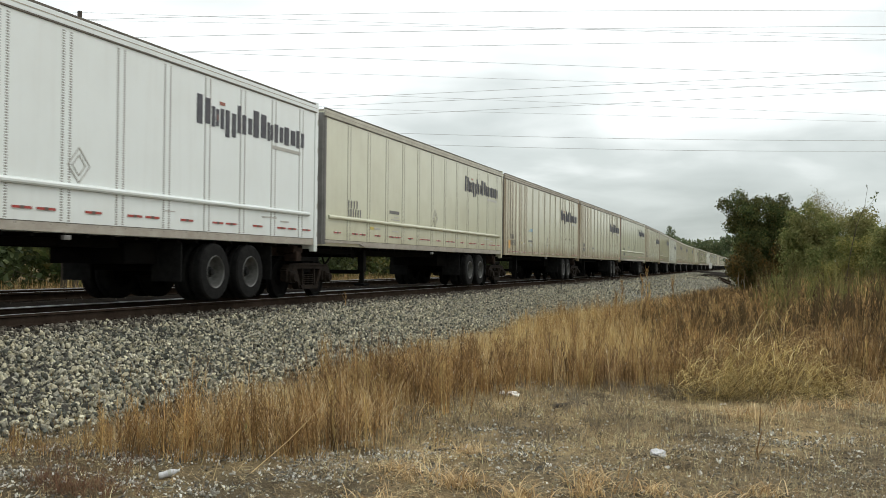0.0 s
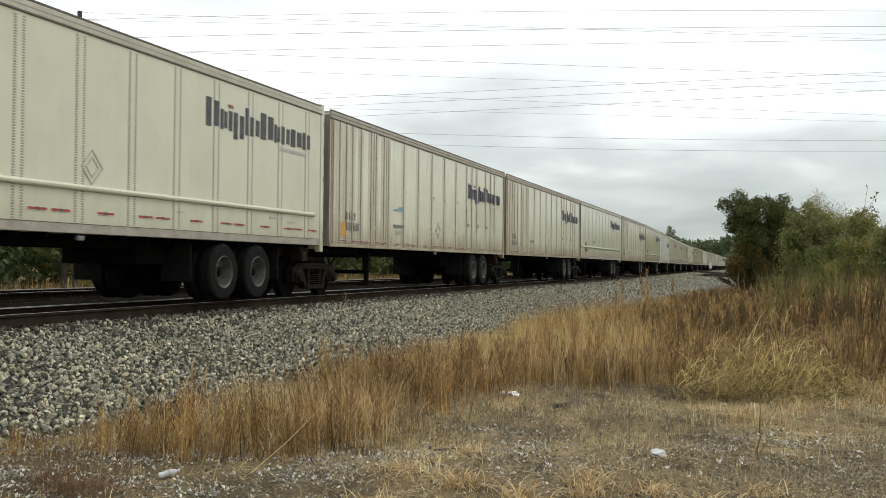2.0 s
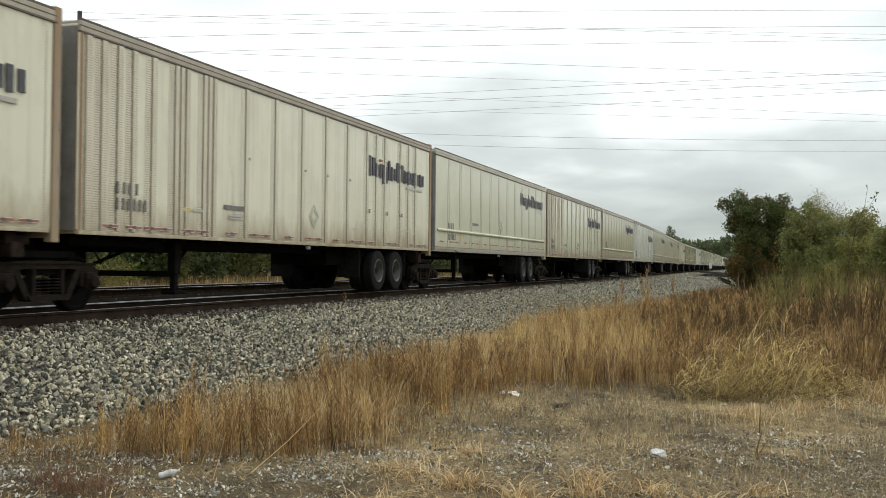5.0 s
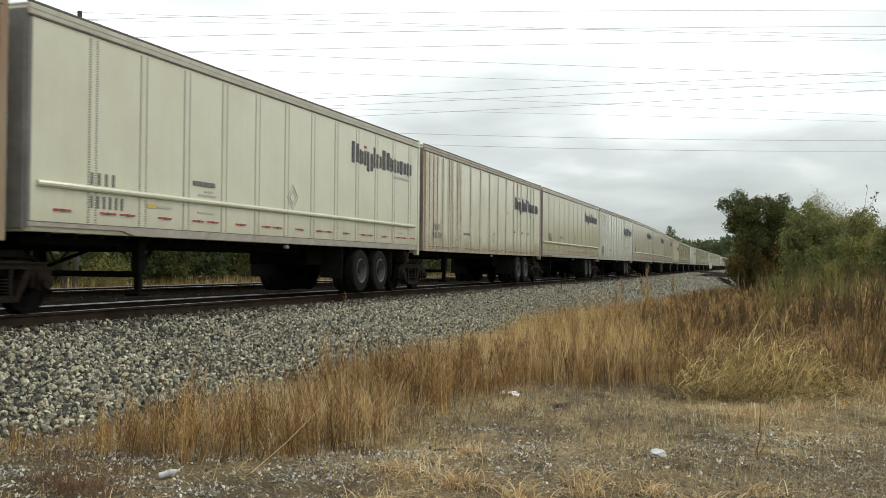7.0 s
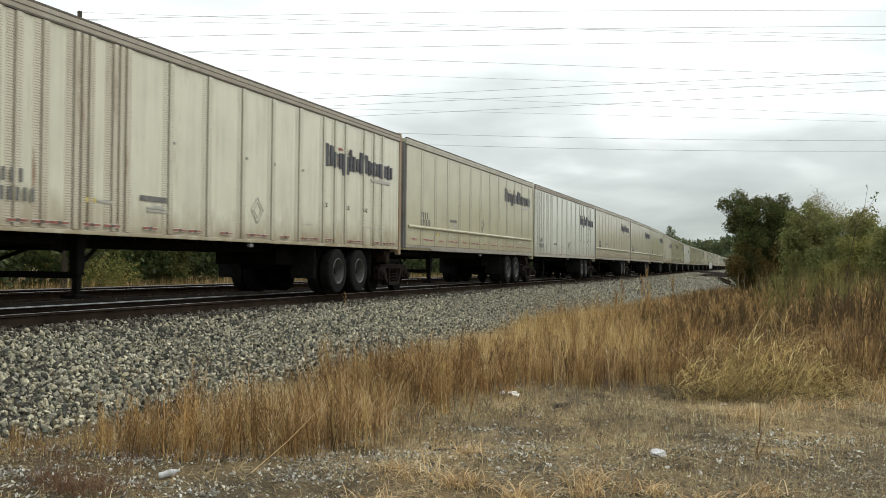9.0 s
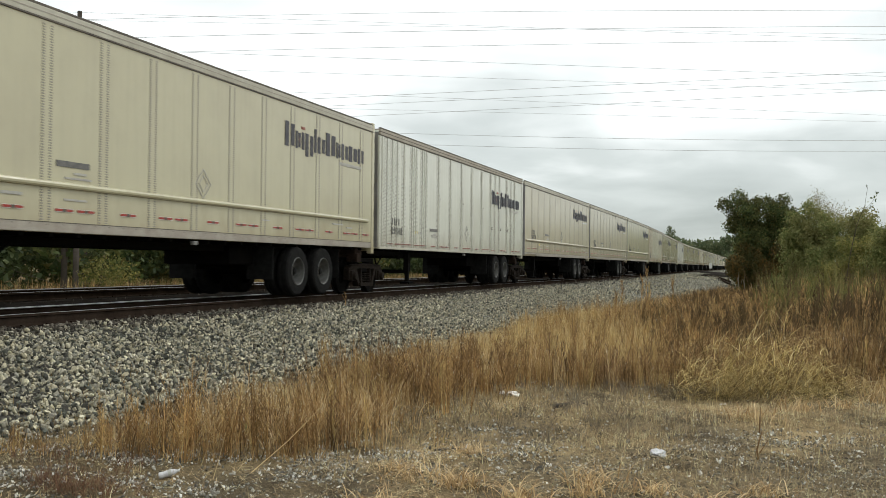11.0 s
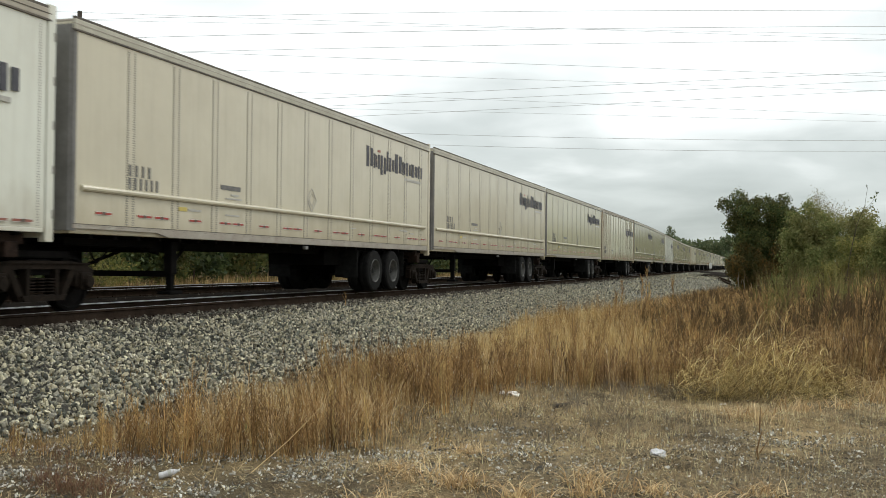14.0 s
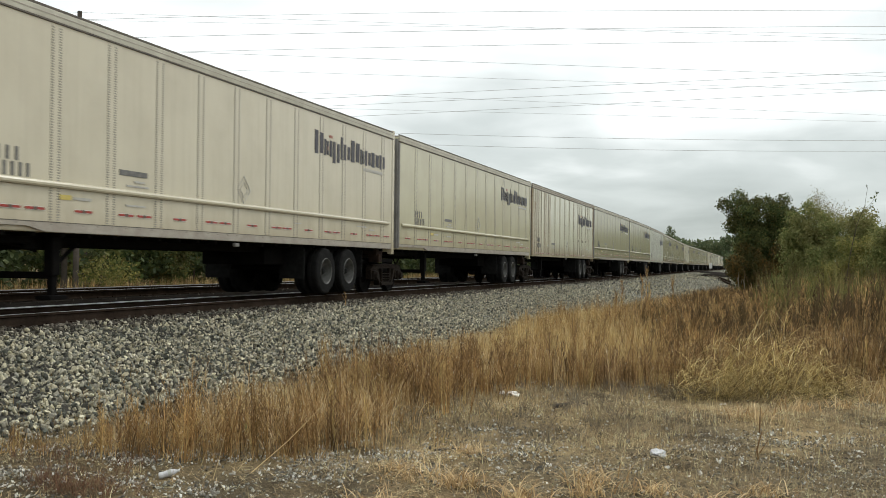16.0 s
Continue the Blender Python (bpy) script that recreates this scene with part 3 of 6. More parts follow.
def badges(trailer, z, plate, low_number=False):
    x = 8.0
    z -= 0.05
    for r, w in ((0.27, 0.024), (0.16, 0.02)):
        b = Build()
        ring = [[(x + sx * k * 0.95, z + sz * k) for sx, sz in ((1, 0), (0, 1), (-1, 0), (0, -1))] for k in (r, r - w)]
        v = [(p, -HALF - 0.010, q) for lap in ring for p, q in lap] + [(p, -HALF - 0.003, q) for lap in ring for p, q in lap]
        f = []
        for k in range(4):
            j = (k + 1) % 4
            f += [(k, j, 4 + j, 4 + k), (8 + k, 12 + k, 12 + j, 8 + j), (k, 8 + k, 8 + j, j), (4 + k, 4 + j, 12 + j, 12 + k)]
        part("emblem", b.add(v, f), M_FAINT, trailer, "faint grey diamond outline")
    z += 0.05
    decal(trailer, "owner_badge", [(4.12, 4.85, z - 0.10, z - 0.015, 0), (4.5, 4.78, z - 0.20, z - 0.165, 1), (4.3, 4.9, z - 0.27, z - 0.24, 1)], [M_STENCIL, M_FAINT], "black owner bar over faint script bars")
    if plate:
        start, rows = 1.34, ((4, 0.172, 1.985), (6, 0.147, 1.64)) if low_number else ((4, 0.172, 2.19), (6, 0.147, 1.985))
    else:
        start, rows = 0.88, ((4, 0.165, 1.90), (6, 0.145, 1.65))
    bar = Build().box(0, 0.056, -0.011, -0.003, -0.093, 0.093).mesh("number_bar", M_STENCIL)
    for count, pitch, h in rows:
        for k in range(count):
            part("number_bar", bar, None, trailer, "black stencilled number bar").location = (start + k * pitch, -HALF - (0.0 if plate else 0.020), h)
    for x0, x1, z0, z1 in ((4.3, 4.8, 1.62, 1.65), (13.6, 14.2, 1.66, 1.69), (14.4, 14.75, 1.60, 1.63), (3.05, 3.45, 1.64, 1.68), (10.2, 10.5, 1.60, 1.62)):
        decal(trailer, "stencil", [(x0, x1, z0, z1, 0)], [M_FAINT], "small faint stencil")
    decal(trailer, "sticker", [(2.75, 3.0, 1.63, 1.70, 0)], [M_YELLOW], "small yellow sticker")


def reflectors(trailer, xs, z, red, proud=0.008):
    single = Build().box(-0.19, 0.19, -0.004, 0.004, -0.017, 0.017, 0, 0)
    single.box(-0.04, 0.04, -0.006, 0.004, -0.022, 0.022, 0, 1)
    for z0 in (-0.025, 0.019):
        single.box(-0.19, 0.19, -0.003, 0.004, z0, z0 + 0.006, 0, 2)
    single = single.mesh("reflector", [red, M_SEAM, M_REFW])
    for k, x in enumerate(xs):
        for u in ((0.0,) if k % 2 == 0 else (-0.24, 0.24)):
            o = part("reflector", single, None, trailer, "red reflective strip")
            o.location = (x + u, -HALF - proud, z)


def shell(trailer, paint_mat, roof_mat, rear_mat, plate):
    """The closed box inside the cladding, with roof, nose wall, rails and rear frame."""
    b = Build()
    b.box(0.0, LENGTH - 0.06, -HALF + 0.035, HALF - 0.035, 1.16, 4.235, 0.02)
    part("body", b, paint_mat, trailer)
    b = Build()
    b.box(0.01, LENGTH - 0.03, -HALF + 0.05, HALF - 0.05, 4.235, 4.275, 0.01)
    for k in range(22):
        b.box(0.4 + 0.72 * k, 0.44 + 0.72 * k, -HALF + 0.06, HALF - 0.06, 4.275, 4.282)
    part("roof", b, M_ALU, trailer, "grey sheet metal roof")
    for s in (-1, 1):
        b = Build()
        y0, y1 = sorted((s * (HALF - 0.04), s * (HALF + 0.012)))
        b.box(0.0, LENGTH - 0.1, y0, y1, 4.12, 4.272, 0.012)
        b.box(0.0, LENGTH - 0.1, y0, y1, 4.272, 4.305, 0, 1)
        b.box(0.0, LENGTH - 0.1, y0 - 0.004, y1 + 0.004, 4.19, 4.205, 0, 2 if plate else 1)
        y0, y1 = sorted((s * (HALF - 0.04), s * (HALF + 0.020)))
        b.box(0.0, LENGTH - 0.1, y0, y1, 4.095, 4.12, 0, 1)
        part("roof_rail", b, [roof_mat, M_SEAM, M_ALU], trailer, "extruded aluminium top rail")
        b = Build()
        y0, y1 = sorted((s * (HALF - 0.05), s * (HALF + 0.010)))
        if plate:
            b.box(0.02, LENGTH - 0.2, y0 - 0.003, y1 + 0.003, 1.296, 1.307, 0, 2)
            b.prism([(0.02, 1.235), (2.1, 1.235), (2.45, 1.166), (LENGTH - 0.2, 1.166), (LENGTH - 0.2, 1.296), (0.02, 1.296)], "y", y0, y1)
            for k in range(46):
                b.box(0.15 + 0.345 * k, 0.17 + 0.345 * k, y0 - 0.004, y1 + 0.004, 1.262, 1.28, 0, 1)
        else:
            b.box(0.02, LENGTH - 0.2, y0, y1, 1.15, 1.215, 0.01)
        part("bottom_rail", b, [M_ALU if plate else paint_mat, M_RIVET, M_SEAM], trailer, "riveted aluminium bottom rail" if plate else "")
    for s in (-1, 1):
        b = Build().lathe((0.05, s * (HALF - 0.05), 0), "z", [(1.2, 0.055), (4.19, 0.055)], 12)
        part("corner_post", b, M_NOSE, trailer, "rounded grey corner post")
    part("nose_wall", Build().box(-0.03, 0.02, -HALF + 0.05, HALF - 0.05, 1.2, 4.19, 0.01), M_NOSE, trailer, "grey nose wall")
    for k in range(5):
        y = -0.9 + 0.45 * k
        part("nose_rib", Build().box(-0.055, -0.03, y - 0.05, y + 0.05, 1.25, 4.14, 0.008), M_NOSE, trailer)
    b = Build()
    for s in (-1, 1):
        y0, y1 = sorted((s * (HALF + 0.015), s * (HALF - 0.11)))
        b.box(LENGTH - 0.16, LENGTH, y0, y1, 1.02, 4.335, 0.015)
        for k in range(5):
            b.lathe((LENGTH - 0.02, s * (HALF - 0.01), 1.35 + 0.62 * k), "z", [(0, 0.035), (0.12, 0.035)], 8, 1)
    b.box(LENGTH - 0.16, LENGTH, -HALF + 0.11, HALF - 0.11, 4.14, 4.335, 0.015)
    b.box(LENGTH - 0.16, LENGTH, -HALF + 0.11, HALF - 0.11, 1.08, 1.26, 0.015)
    part("rear_frame", b, [rear_mat, M_RIVET], trailer)
    for s in (-1, 1):
        b = Build()
        y0, y1 = sorted((s * 0.01, s * (HALF - 0.12)))
        b.box(LENGTH - 0.07, LENGTH - 0.02, y0, y1, 1.27, 4.13, 0.01)
        for q in (0.35, 0.85):
            b.tube([(LENGTH, s * q, 1.2), (LENGTH, s * q, 4.1)], 0.018)
        part("rear_door", b, paint_mat, trailer)


POSTS_PLATE = [1.38 + 1.2664 * k for k in range(12)]
POSTS_RIB = [0.14, 0.51, 0.90, 1.28, 1.81, 2.48, 2.65, 2.82, 3.38, 3.55, 3.72, 4.90, 6.12, 7.36, 8.58, 9.82, 11.05, 11.68, 12.29, 13.45, 14.12, 14.70]


def plate_trailer(paint_mat, rail_mat, label, low_number=False):
    """Smooth plate-sided trailer with a rub tube along each flank."""
    trailer = tagged(new("road_rail_trailer"), label, "freight trailer", "trailers of the train")
    shell(trailer, paint_mat, rail_mat, paint_mat, True)
    edges = [0.07] + POSTS_PLATE + [LENGTH - 0.17]
    for a, c in zip(edges, edges[1:]):
        for s in (-1, 1):
            y0, y1 = sorted((s * (HALF - 0.034), s * HALF))
            part("side_panel", Build().box(a + 0.003, c - 0.003, y0, y1, 1.307, 4.094), paint_mat, trailer)
    post = Build().box(-0.105, 0.105, -0.004, 0.02, 1.31, 4.09)
    for x in (-0.08, 0.08):
        for k in range(74):
            z = 1.335 + 0.0370 * k
            post.add([(x - 0.024, -0.004, z - 0.0115), (x + 0.024, -0.004, z - 0.0115), (x + 0.024, -0.004, z + 0.0115), (x - 0.024, -0.004, z + 0.0115), (x, -0.012, z)],
                     [(0, 1, 4), (1, 2, 4), (2, 3, 4), (3, 0, 4)], 1)
    post = post.mesh("post", [paint_mat, M_RIVET])
    for x in POSTS_PLATE:
        part("post", post, None, trailer, "riveted post strip").location = (x, -HALF, 0)
        o = part("post", post, None, trailer, "riveted post strip")
        o.location, o.rotation_euler = (x, HALF, 0), (0, 0, math.pi)
    for s in (-1, 1):
        b = Build().tube([(0.20, s * HALF, 1.83), (0.28, s * (HALF + 0.02), 1.83), (15.62, s * (HALF + 0.02), 1.83), (15.70, s * HALF, 1.83)], 0.048, 10)
        part("rub_tube", b, paint_mat, trailer, "round rub tube", True)
    reflectors(trailer, [0.72] + [0.5 * (a + c) for a, c in zip(edges[1:], edges[2:])][:-1] + [15.62], 1.48, M_RED)
    name_decal(trailer, 3.21, True)
    badges(trailer, 2.20, True, low_number)
    wheel_gear(trailer, 0.12)
    return trailer


def rivet(x, z):
    """One flat pyramid rivet on a flange."""
    y = -0.004
    return ([(x - 0.013, y, z - 0.008), (x + 0.013, y, z - 0.008), (x + 0.013, y, z + 0.008), (x - 0.013, y, z + 0.008), (x, y - 0.006, z)], [(0, 1, 4), (1, 2, 4), (2, 3, 4), (3, 0, 4)])


def side_rib(x0, x1, rows_left, rows_right):
    """A pressed rib: riveted flange, a step with its shade painted as a dark strip, riveted hat face."""
    rib = Build().box(x0, -0.004, -0.004, 0.01, 1.22, 4.09)
    rib.prism([(0.014, 0.01), (0.014, -0.016), (0.030, -0.024), (x1 - 0.012, -0.024), (x1, -0.012), (x1, 0.01)], "z", 1.22, 4.09)
    rib.box(-0.018, 0.016, -0.0065, 0.008, 1.222, 4.088, 0, 2)
    for k in range(76):
        z = 1.245 + 0.0370 * k
        for x in rows_left:
            rib.add(*rivet(x, z), 1)
        for x in rows_right:
            v, f = rivet(x, z)
            rib.add([(p, q - 0.020, r) for p, q, r in v], f, 1)
    return rib


def ribbed_trailer(paint_mat, nose_mat, label, placard):
    """Older trailer with hat-section ribs, close-set at both ends."""
    trailer = tagged(new("road_rail_trailer"), label, "freight trailer", "trailers of the train")
    shell(trailer, paint_mat, M_RIBRAIL, M_REARRUST if nose_mat is M_RIBNOSE else nose_mat, False)
    edges = [0.07] + POSTS_RIB + [LENGTH - 0.17]
    for a, c in zip(edges, edges[1:]):
        for s in (-1, 1):
            y0, y1 = sorted((s * (HALF - 0.034), s * (HALF - 0.006)))
            part("side_panel", Build().box(a + 0.003, c - 0.003, y0, y1, 1.217, 4.094), nose_mat if c < 1.0 else paint_mat, trailer)
    flat_rivet = M_RIVET if paint_mat is M_RIBWHITE else M_RIVETRUST
    groove = M_GROOVESHADE_PALE if paint_mat is M_RIBWHITE else M_GROOVESHADE
    full = side_rib(-0.165, 0.135, (-0.13, -0.09, -0.05), (0.055, 0.105))
    close = side_rib(-0.030, 0.118, (), (0.060, 0.095))
    plain = [shape.mesh("rib", [paint_mat, flat_rivet, groove]) for shape in (full, close)]
    stained = [shape.mesh("rib", [nose_mat, flat_rivet, groove]) for shape in (full, close)]
    for k, x in enumerate(POSTS_RIB):
        tight = k > 0 and x - POSTS_RIB[k - 1] < 0.2
        part("rib", (stained if x < 4.0 else plain)[tight], None, trailer, "pressed side rib").location = (x, -HALF + 0.006, 0)
        o = part("rib", plain[tight], None, trailer, "pressed side rib")
        o.location, o.rotation_euler = (x, HALF - 0.006, 0), (0, 0, math.pi)
    rows = Build()
    for k in range(76):
        z = 1.245 + 0.0370 * k
        rows.add(*rivet(LENGTH - 0.30, z))
    part("rivet_row", rows, flat_rivet, trailer, "row of rivets at the rear edge").location = (0, -HALF + 0.006, 0)
    for s in (-1, 1):
        b = Build().lathe((0.055, s * (HALF - 0.050), 0), "z", [(1.2, 0.066), (4.10, 0.066)], 12)
        part("corner_cap", b, M_REARRUST if nose_mat is M_RIBNOSE else nose_mat, trailer, "rust-browned rounded corner cap" if nose_mat is M_RIBNOSE else "", True)
    cleat = Build().box(-0.02, 0.035, -0.04, 0.0, -0.012, 0.035, 0.006).mesh("lashing_hook", M_FAINT)
    for x in (4.98, 7.47, 8.62, 9.93):
        part("lashing_hook", cleat, None, trailer, "small steel hook").location = (x + 0.06, -HALF, 2.75)
    arc = [(0.045 * math.cos(u), -0.012, 0.045 * math.sin(u)) for u in (0.6, 1.4, 2.3, 3.14, 4.0, 4.9, 5.7)]
    ring = Build().tube(arc, 0.011, 5).mesh("lashing_hook", M_SEAM)
    for x in (11.06, 12.32, 13.44):
        for z in (2.09, 3.40):
            for u in (-0.07, 0.07):
                part("lashing_hook", ring, None, trailer, "small dark open hook").location = (x + 0.14 + u, -HALF, z)
    reflectors(trailer, [0.75, 1.6, 2.2, 3.15, 4.4, 5.5, 6.8, 8.0, 9.2, 10.4, 11.4, 12.9, 14.4, 15.3], 1.30, M_REDDIM, 0.020)
    name_decal(trailer, 2.98, False)
    badges(trailer, 1.84, False)
    if placard:
        decal(trailer, "placard", [(0.56, 0.86, 1.42, 1.74, 0)], [M_ORANGE], "faded orange placard", 0.024)
        decal(trailer, "blue_sticker", [(4.15, 4.85, 2.20, 2.24, 0), (4.5, 4.85, 2.25, 2.31, 0)], [M_BLUE], "small blue striped sticker")
    wheel_gear(trailer)
    return trailer


def rail_bogie():
    """Two-axle railway truck under a coupling; returns the thing and its wheelsets."""
    bogie = tagged(new("rail_bogie"), "rusty brown two-axle railway bogie under a trailer coupling", "bogie", "bogies of the train")
    frame_mesh = Build()
    frame_mesh.prism([(-1.12, 0.60), (-0.98, 0.71), (-0.55, 0.76), (0.55, 0.76), (0.98, 0.71), (1.12, 0.60), (0.98, 0.57), (0.52, 0.64), (-0.52, 0.64), (-0.98, 0.57)], "y", -0.08, 0.08)
    frame_mesh.prism([(-0.40, 0.19), (0.40, 0.19), (0.46, 0.27), (-0.46, 0.27)], "y", -0.11, 0.11)
    for s in (-1, 1):
        frame_mesh.prism([(s * 0.74, 0.66), (s * 0.60, 0.66), (s * 0.36, 0.22), (s * 0.46, 0.20)][::s], "y", -0.07, 0.07)
        frame_mesh.box(s * 0.30 - 0.035, s * 0.30 + 0.035, -0.075, 0.075, 0.24, 0.66, 0.01)
        frame_mesh.box(s * 1.06 - 0.045, s * 1.06 + 0.045, -0.075, 0.075, 0.36, 0.64, 0.012)
        frame_mesh.box(s * 0.74 - 0.04, s * 0.74 + 0.04, -0.075, 0.075, 0.38, 0.66, 0.012)
    frame_mesh.box(-1.0, 1.0, -0.10, 0.10, 0.715, 0.735, 0.006)
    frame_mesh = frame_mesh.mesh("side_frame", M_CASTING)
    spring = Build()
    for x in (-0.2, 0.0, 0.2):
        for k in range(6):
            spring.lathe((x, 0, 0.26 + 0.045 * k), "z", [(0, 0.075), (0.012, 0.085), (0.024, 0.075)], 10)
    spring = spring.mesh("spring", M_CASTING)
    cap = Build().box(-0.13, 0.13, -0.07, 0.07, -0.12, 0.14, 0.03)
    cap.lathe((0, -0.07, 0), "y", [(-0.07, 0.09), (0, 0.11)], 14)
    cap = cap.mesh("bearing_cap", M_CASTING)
    for s in (-1, 1):
        f = part("side_frame", frame_mesh, None, bogie, "rusty cast side frame")
        f.location, f.rotation_euler = (0, s * 0.98, 0), (0, 0, 0 if s < 0 else math.pi)
        part("spring", spring, None, f)
        for x in (-0.9, 0.9):
            part("bearing_cap", cap, None, f).location = (x, -0.06, 0.45)
    b = Build().box(-0.22, 0.22, -1.0, 1.0, 0.55, 0.78, 0.03)
    b.lathe((0, 0, 0.78), "z", [(0, 0.28), (0.10, 0.24)], 18)
    b.box(-0.5, 0.6, -1.02, -0.62, 0.80, 0.90, 0.02)
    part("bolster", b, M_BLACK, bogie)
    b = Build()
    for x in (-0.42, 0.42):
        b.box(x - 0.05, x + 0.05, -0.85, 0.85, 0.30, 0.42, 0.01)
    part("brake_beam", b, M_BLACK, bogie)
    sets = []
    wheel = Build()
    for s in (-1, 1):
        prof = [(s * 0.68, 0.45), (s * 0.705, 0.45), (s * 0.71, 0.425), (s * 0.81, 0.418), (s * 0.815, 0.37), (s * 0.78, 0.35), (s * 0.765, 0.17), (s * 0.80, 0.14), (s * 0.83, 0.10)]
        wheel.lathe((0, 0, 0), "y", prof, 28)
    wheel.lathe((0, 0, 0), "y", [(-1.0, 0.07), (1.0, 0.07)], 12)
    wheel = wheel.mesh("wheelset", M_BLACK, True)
    for x in (-0.9, 0.9):
        w = part("wheelset", wheel, None, bogie, "steel railway wheelset")
        w.location = (x, 0, 0.425)
        sets.append(w)
    return bogie


WHITE = "bright white smooth-sided road-rail trailer riding on the rails"
CREAM = "cream smooth-sided road-rail trailer with road film, on the rails"
BEIGE = "dull beige smooth-sided road-rail trailer riding on the rails"
RIBC = "rust-streaked cream ribbed road-rail trailer riding on the rails"
RIBW = "off-white ribbed road-rail trailer riding on the rails"
KINDS = {"w": plate_trailer(M_WHITE, M_WHITE, WHITE), "c": plate_trailer(M_CREAM, M_TOPRAIL, CREAM), "b": plate_trailer(M_BEIGE, M_TOPRAIL, BEIGE),
         "y": plate_trailer(M_KHAKI, M_TOPRAIL, "yellowish tan smooth-sided road-rail trailer riding on the rails"),
         "e": plate_trailer(M_CREAM, M_TOPRAIL, "cream smooth-sided road-rail trailer with a low-set number", True),
         "d": plate_trailer(M_TANSHADED, M_TOPRAIL, "greenish tan smooth-sided road-rail trailer, its paint darkened for the glancing far view"),
         "r": ribbed_trailer(M_RIBCREAM, M_RIBNOSE, RIBC, False),
         "o": ribbed_trailer(M_RIBCREAM, M_RIBNOSE, "rust-streaked cream ribbed road-rail trailer with an orange placard", True), "s": ribbed_trailer(M_RIBWHITE, M_RIBWHITE, RIBW, False)}
ORDER = "cwcorerysbbyrddsdddrddddrdddrdd"      # the first one is ahead of the white trailer
RADIUS = 0.425
BOGIE = rail_bogie()
TRAIN, used = [], set()


def on_rails(x, length):
    """The pose of a vehicle whose ends stand on the track at x and x + length."""
    y0, y1 = float(bend(x)), float(bend(x + length))
    return Matrix.Translation((x, TRACK_Y + y0, 0)) @ Matrix.Rotation(math.atan2(y1 - y0, length), 4, "Z")


for k, key in enumerate(ORDER):
    rear = FIRST_REAR + SPACING * (k - 1)
    at = on_rails(rear - LENGTH, LENGTH)
    if key in used:
        ob = copy_thing(KINDS[key], at)
    else:
        ob = KINDS[key]
        ob.matrix_basis = at
        used.add(key)
    TRAIN.append((ob, rear - LENGTH, LENGTH))
    at = on_rails(rear + 0.12, 1.0)
    if k == 0:
        BOGIE.matrix_basis = at
        TRAIN.append((BOGIE, rear + 0.12, 1.0))
    else:
        TRAIN.append((copy_thing(BOGIE, at), rear + 0.12, 1.0))

# ---- loose stone ----
def stone_shapes(count, seed, points=13):
    """Broken angular stones of about unit size, each the hull of a few points: vertices and triangles."""
    rng = np.random.default_rng(seed)
    shapes = []
    for _ in range(count):
        d = rng.normal(size=(points, 3))
        d /= np.linalg.norm(d, axis=1, keepdims=True)
        d *= rng.uniform(0.42, 0.56, (points, 1)) * rng.uniform((1.0, 0.75, 0.55), (1.4, 1.0, 0.8))
        bm = bmesh.new()
        for p in d:
            bm.verts.new(p)
        out = bmesh.ops.convex_hull(bm, input=bm.verts[:])
        bmesh.ops.delete(bm, geom=[e for e in out["geom_interior"] if isinstance(e, bmesh.types.BMVert)], context="VERTS")
        bm.verts.index_update()
        shapes.append((np.array([p.co[:] for p in bm.verts]), np.array([[p.index for p in q.verts] for q in bm.faces])))
        bm.free()
    return shapes


def pebble_shapes(count):
    """Eight-sided chips for the smallest stones."""
    rng = np.random.default_rng(9)
    v = np.array([(0.5, 0, 0), (-0.5, 0, 0), (0, 0.5, 0), (0, -0.5, 0), (0, 0, 0.5), (0, 0, -0.5)])
    f = np.array([(0, 2, 4), (2, 1, 4), (1, 3, 4), (3, 0, 4), (2, 0, 5), (1, 2, 5), (3, 1, 5), (0, 3, 5)])
    return [(v * rng.uniform(0.65, 1.3, (6, 1)) * rng.uniform((0.9, 0.7, 0.5), (1.3, 1.0, 0.8)) + rng.normal(0, 0.06, (6, 3)), f) for _ in range(count)]


def turns(rng, n):
    q = rng.normal(size=(n, 4))
    q /= np.linalg.norm(q, axis=1, keepdims=True)
    w, x, y, z = q.T
    return np.stack([np.stack([1 - 2 * (y * y + z * z), 2 * (x * y - z * w), 2 * (x * z + y * w)], -1),
                     np.stack([2 * (x * y + z * w), 1 - 2 * (x * x + z * z), 2 * (y * z - x * w)], -1),
                     np.stack([2 * (x * z - y * w), 2 * (y * z + x * w), 1 - 2 * (x * x + y * y)], -1)], -2)


def scatter(places, sizes, shapes, seed):
    """Vertices and triangles of one turned stone at each place."""
    rng = np.random.default_rng(seed)
    kind = rng.integers(len(shapes), size=len(places))
    vs, fs, o = [], [], 0
    for k, (v, f) in enumerate(shapes):
        at = places[kind == k]
        r = turns(rng, len(at))
        w = np.einsum("nij,vj->nvi", r, v) * sizes[kind == k][:, None, None] + at[:, None, :]
        vs.append(w.reshape(-1, 3))
        fs.append((f[None] + (np.arange(len(at)) * len(v))[:, None, None] + o).reshape(-1, 3))
        o += len(at) * len(v)
    return np.concatenate(vs), np.concatenate(fs)


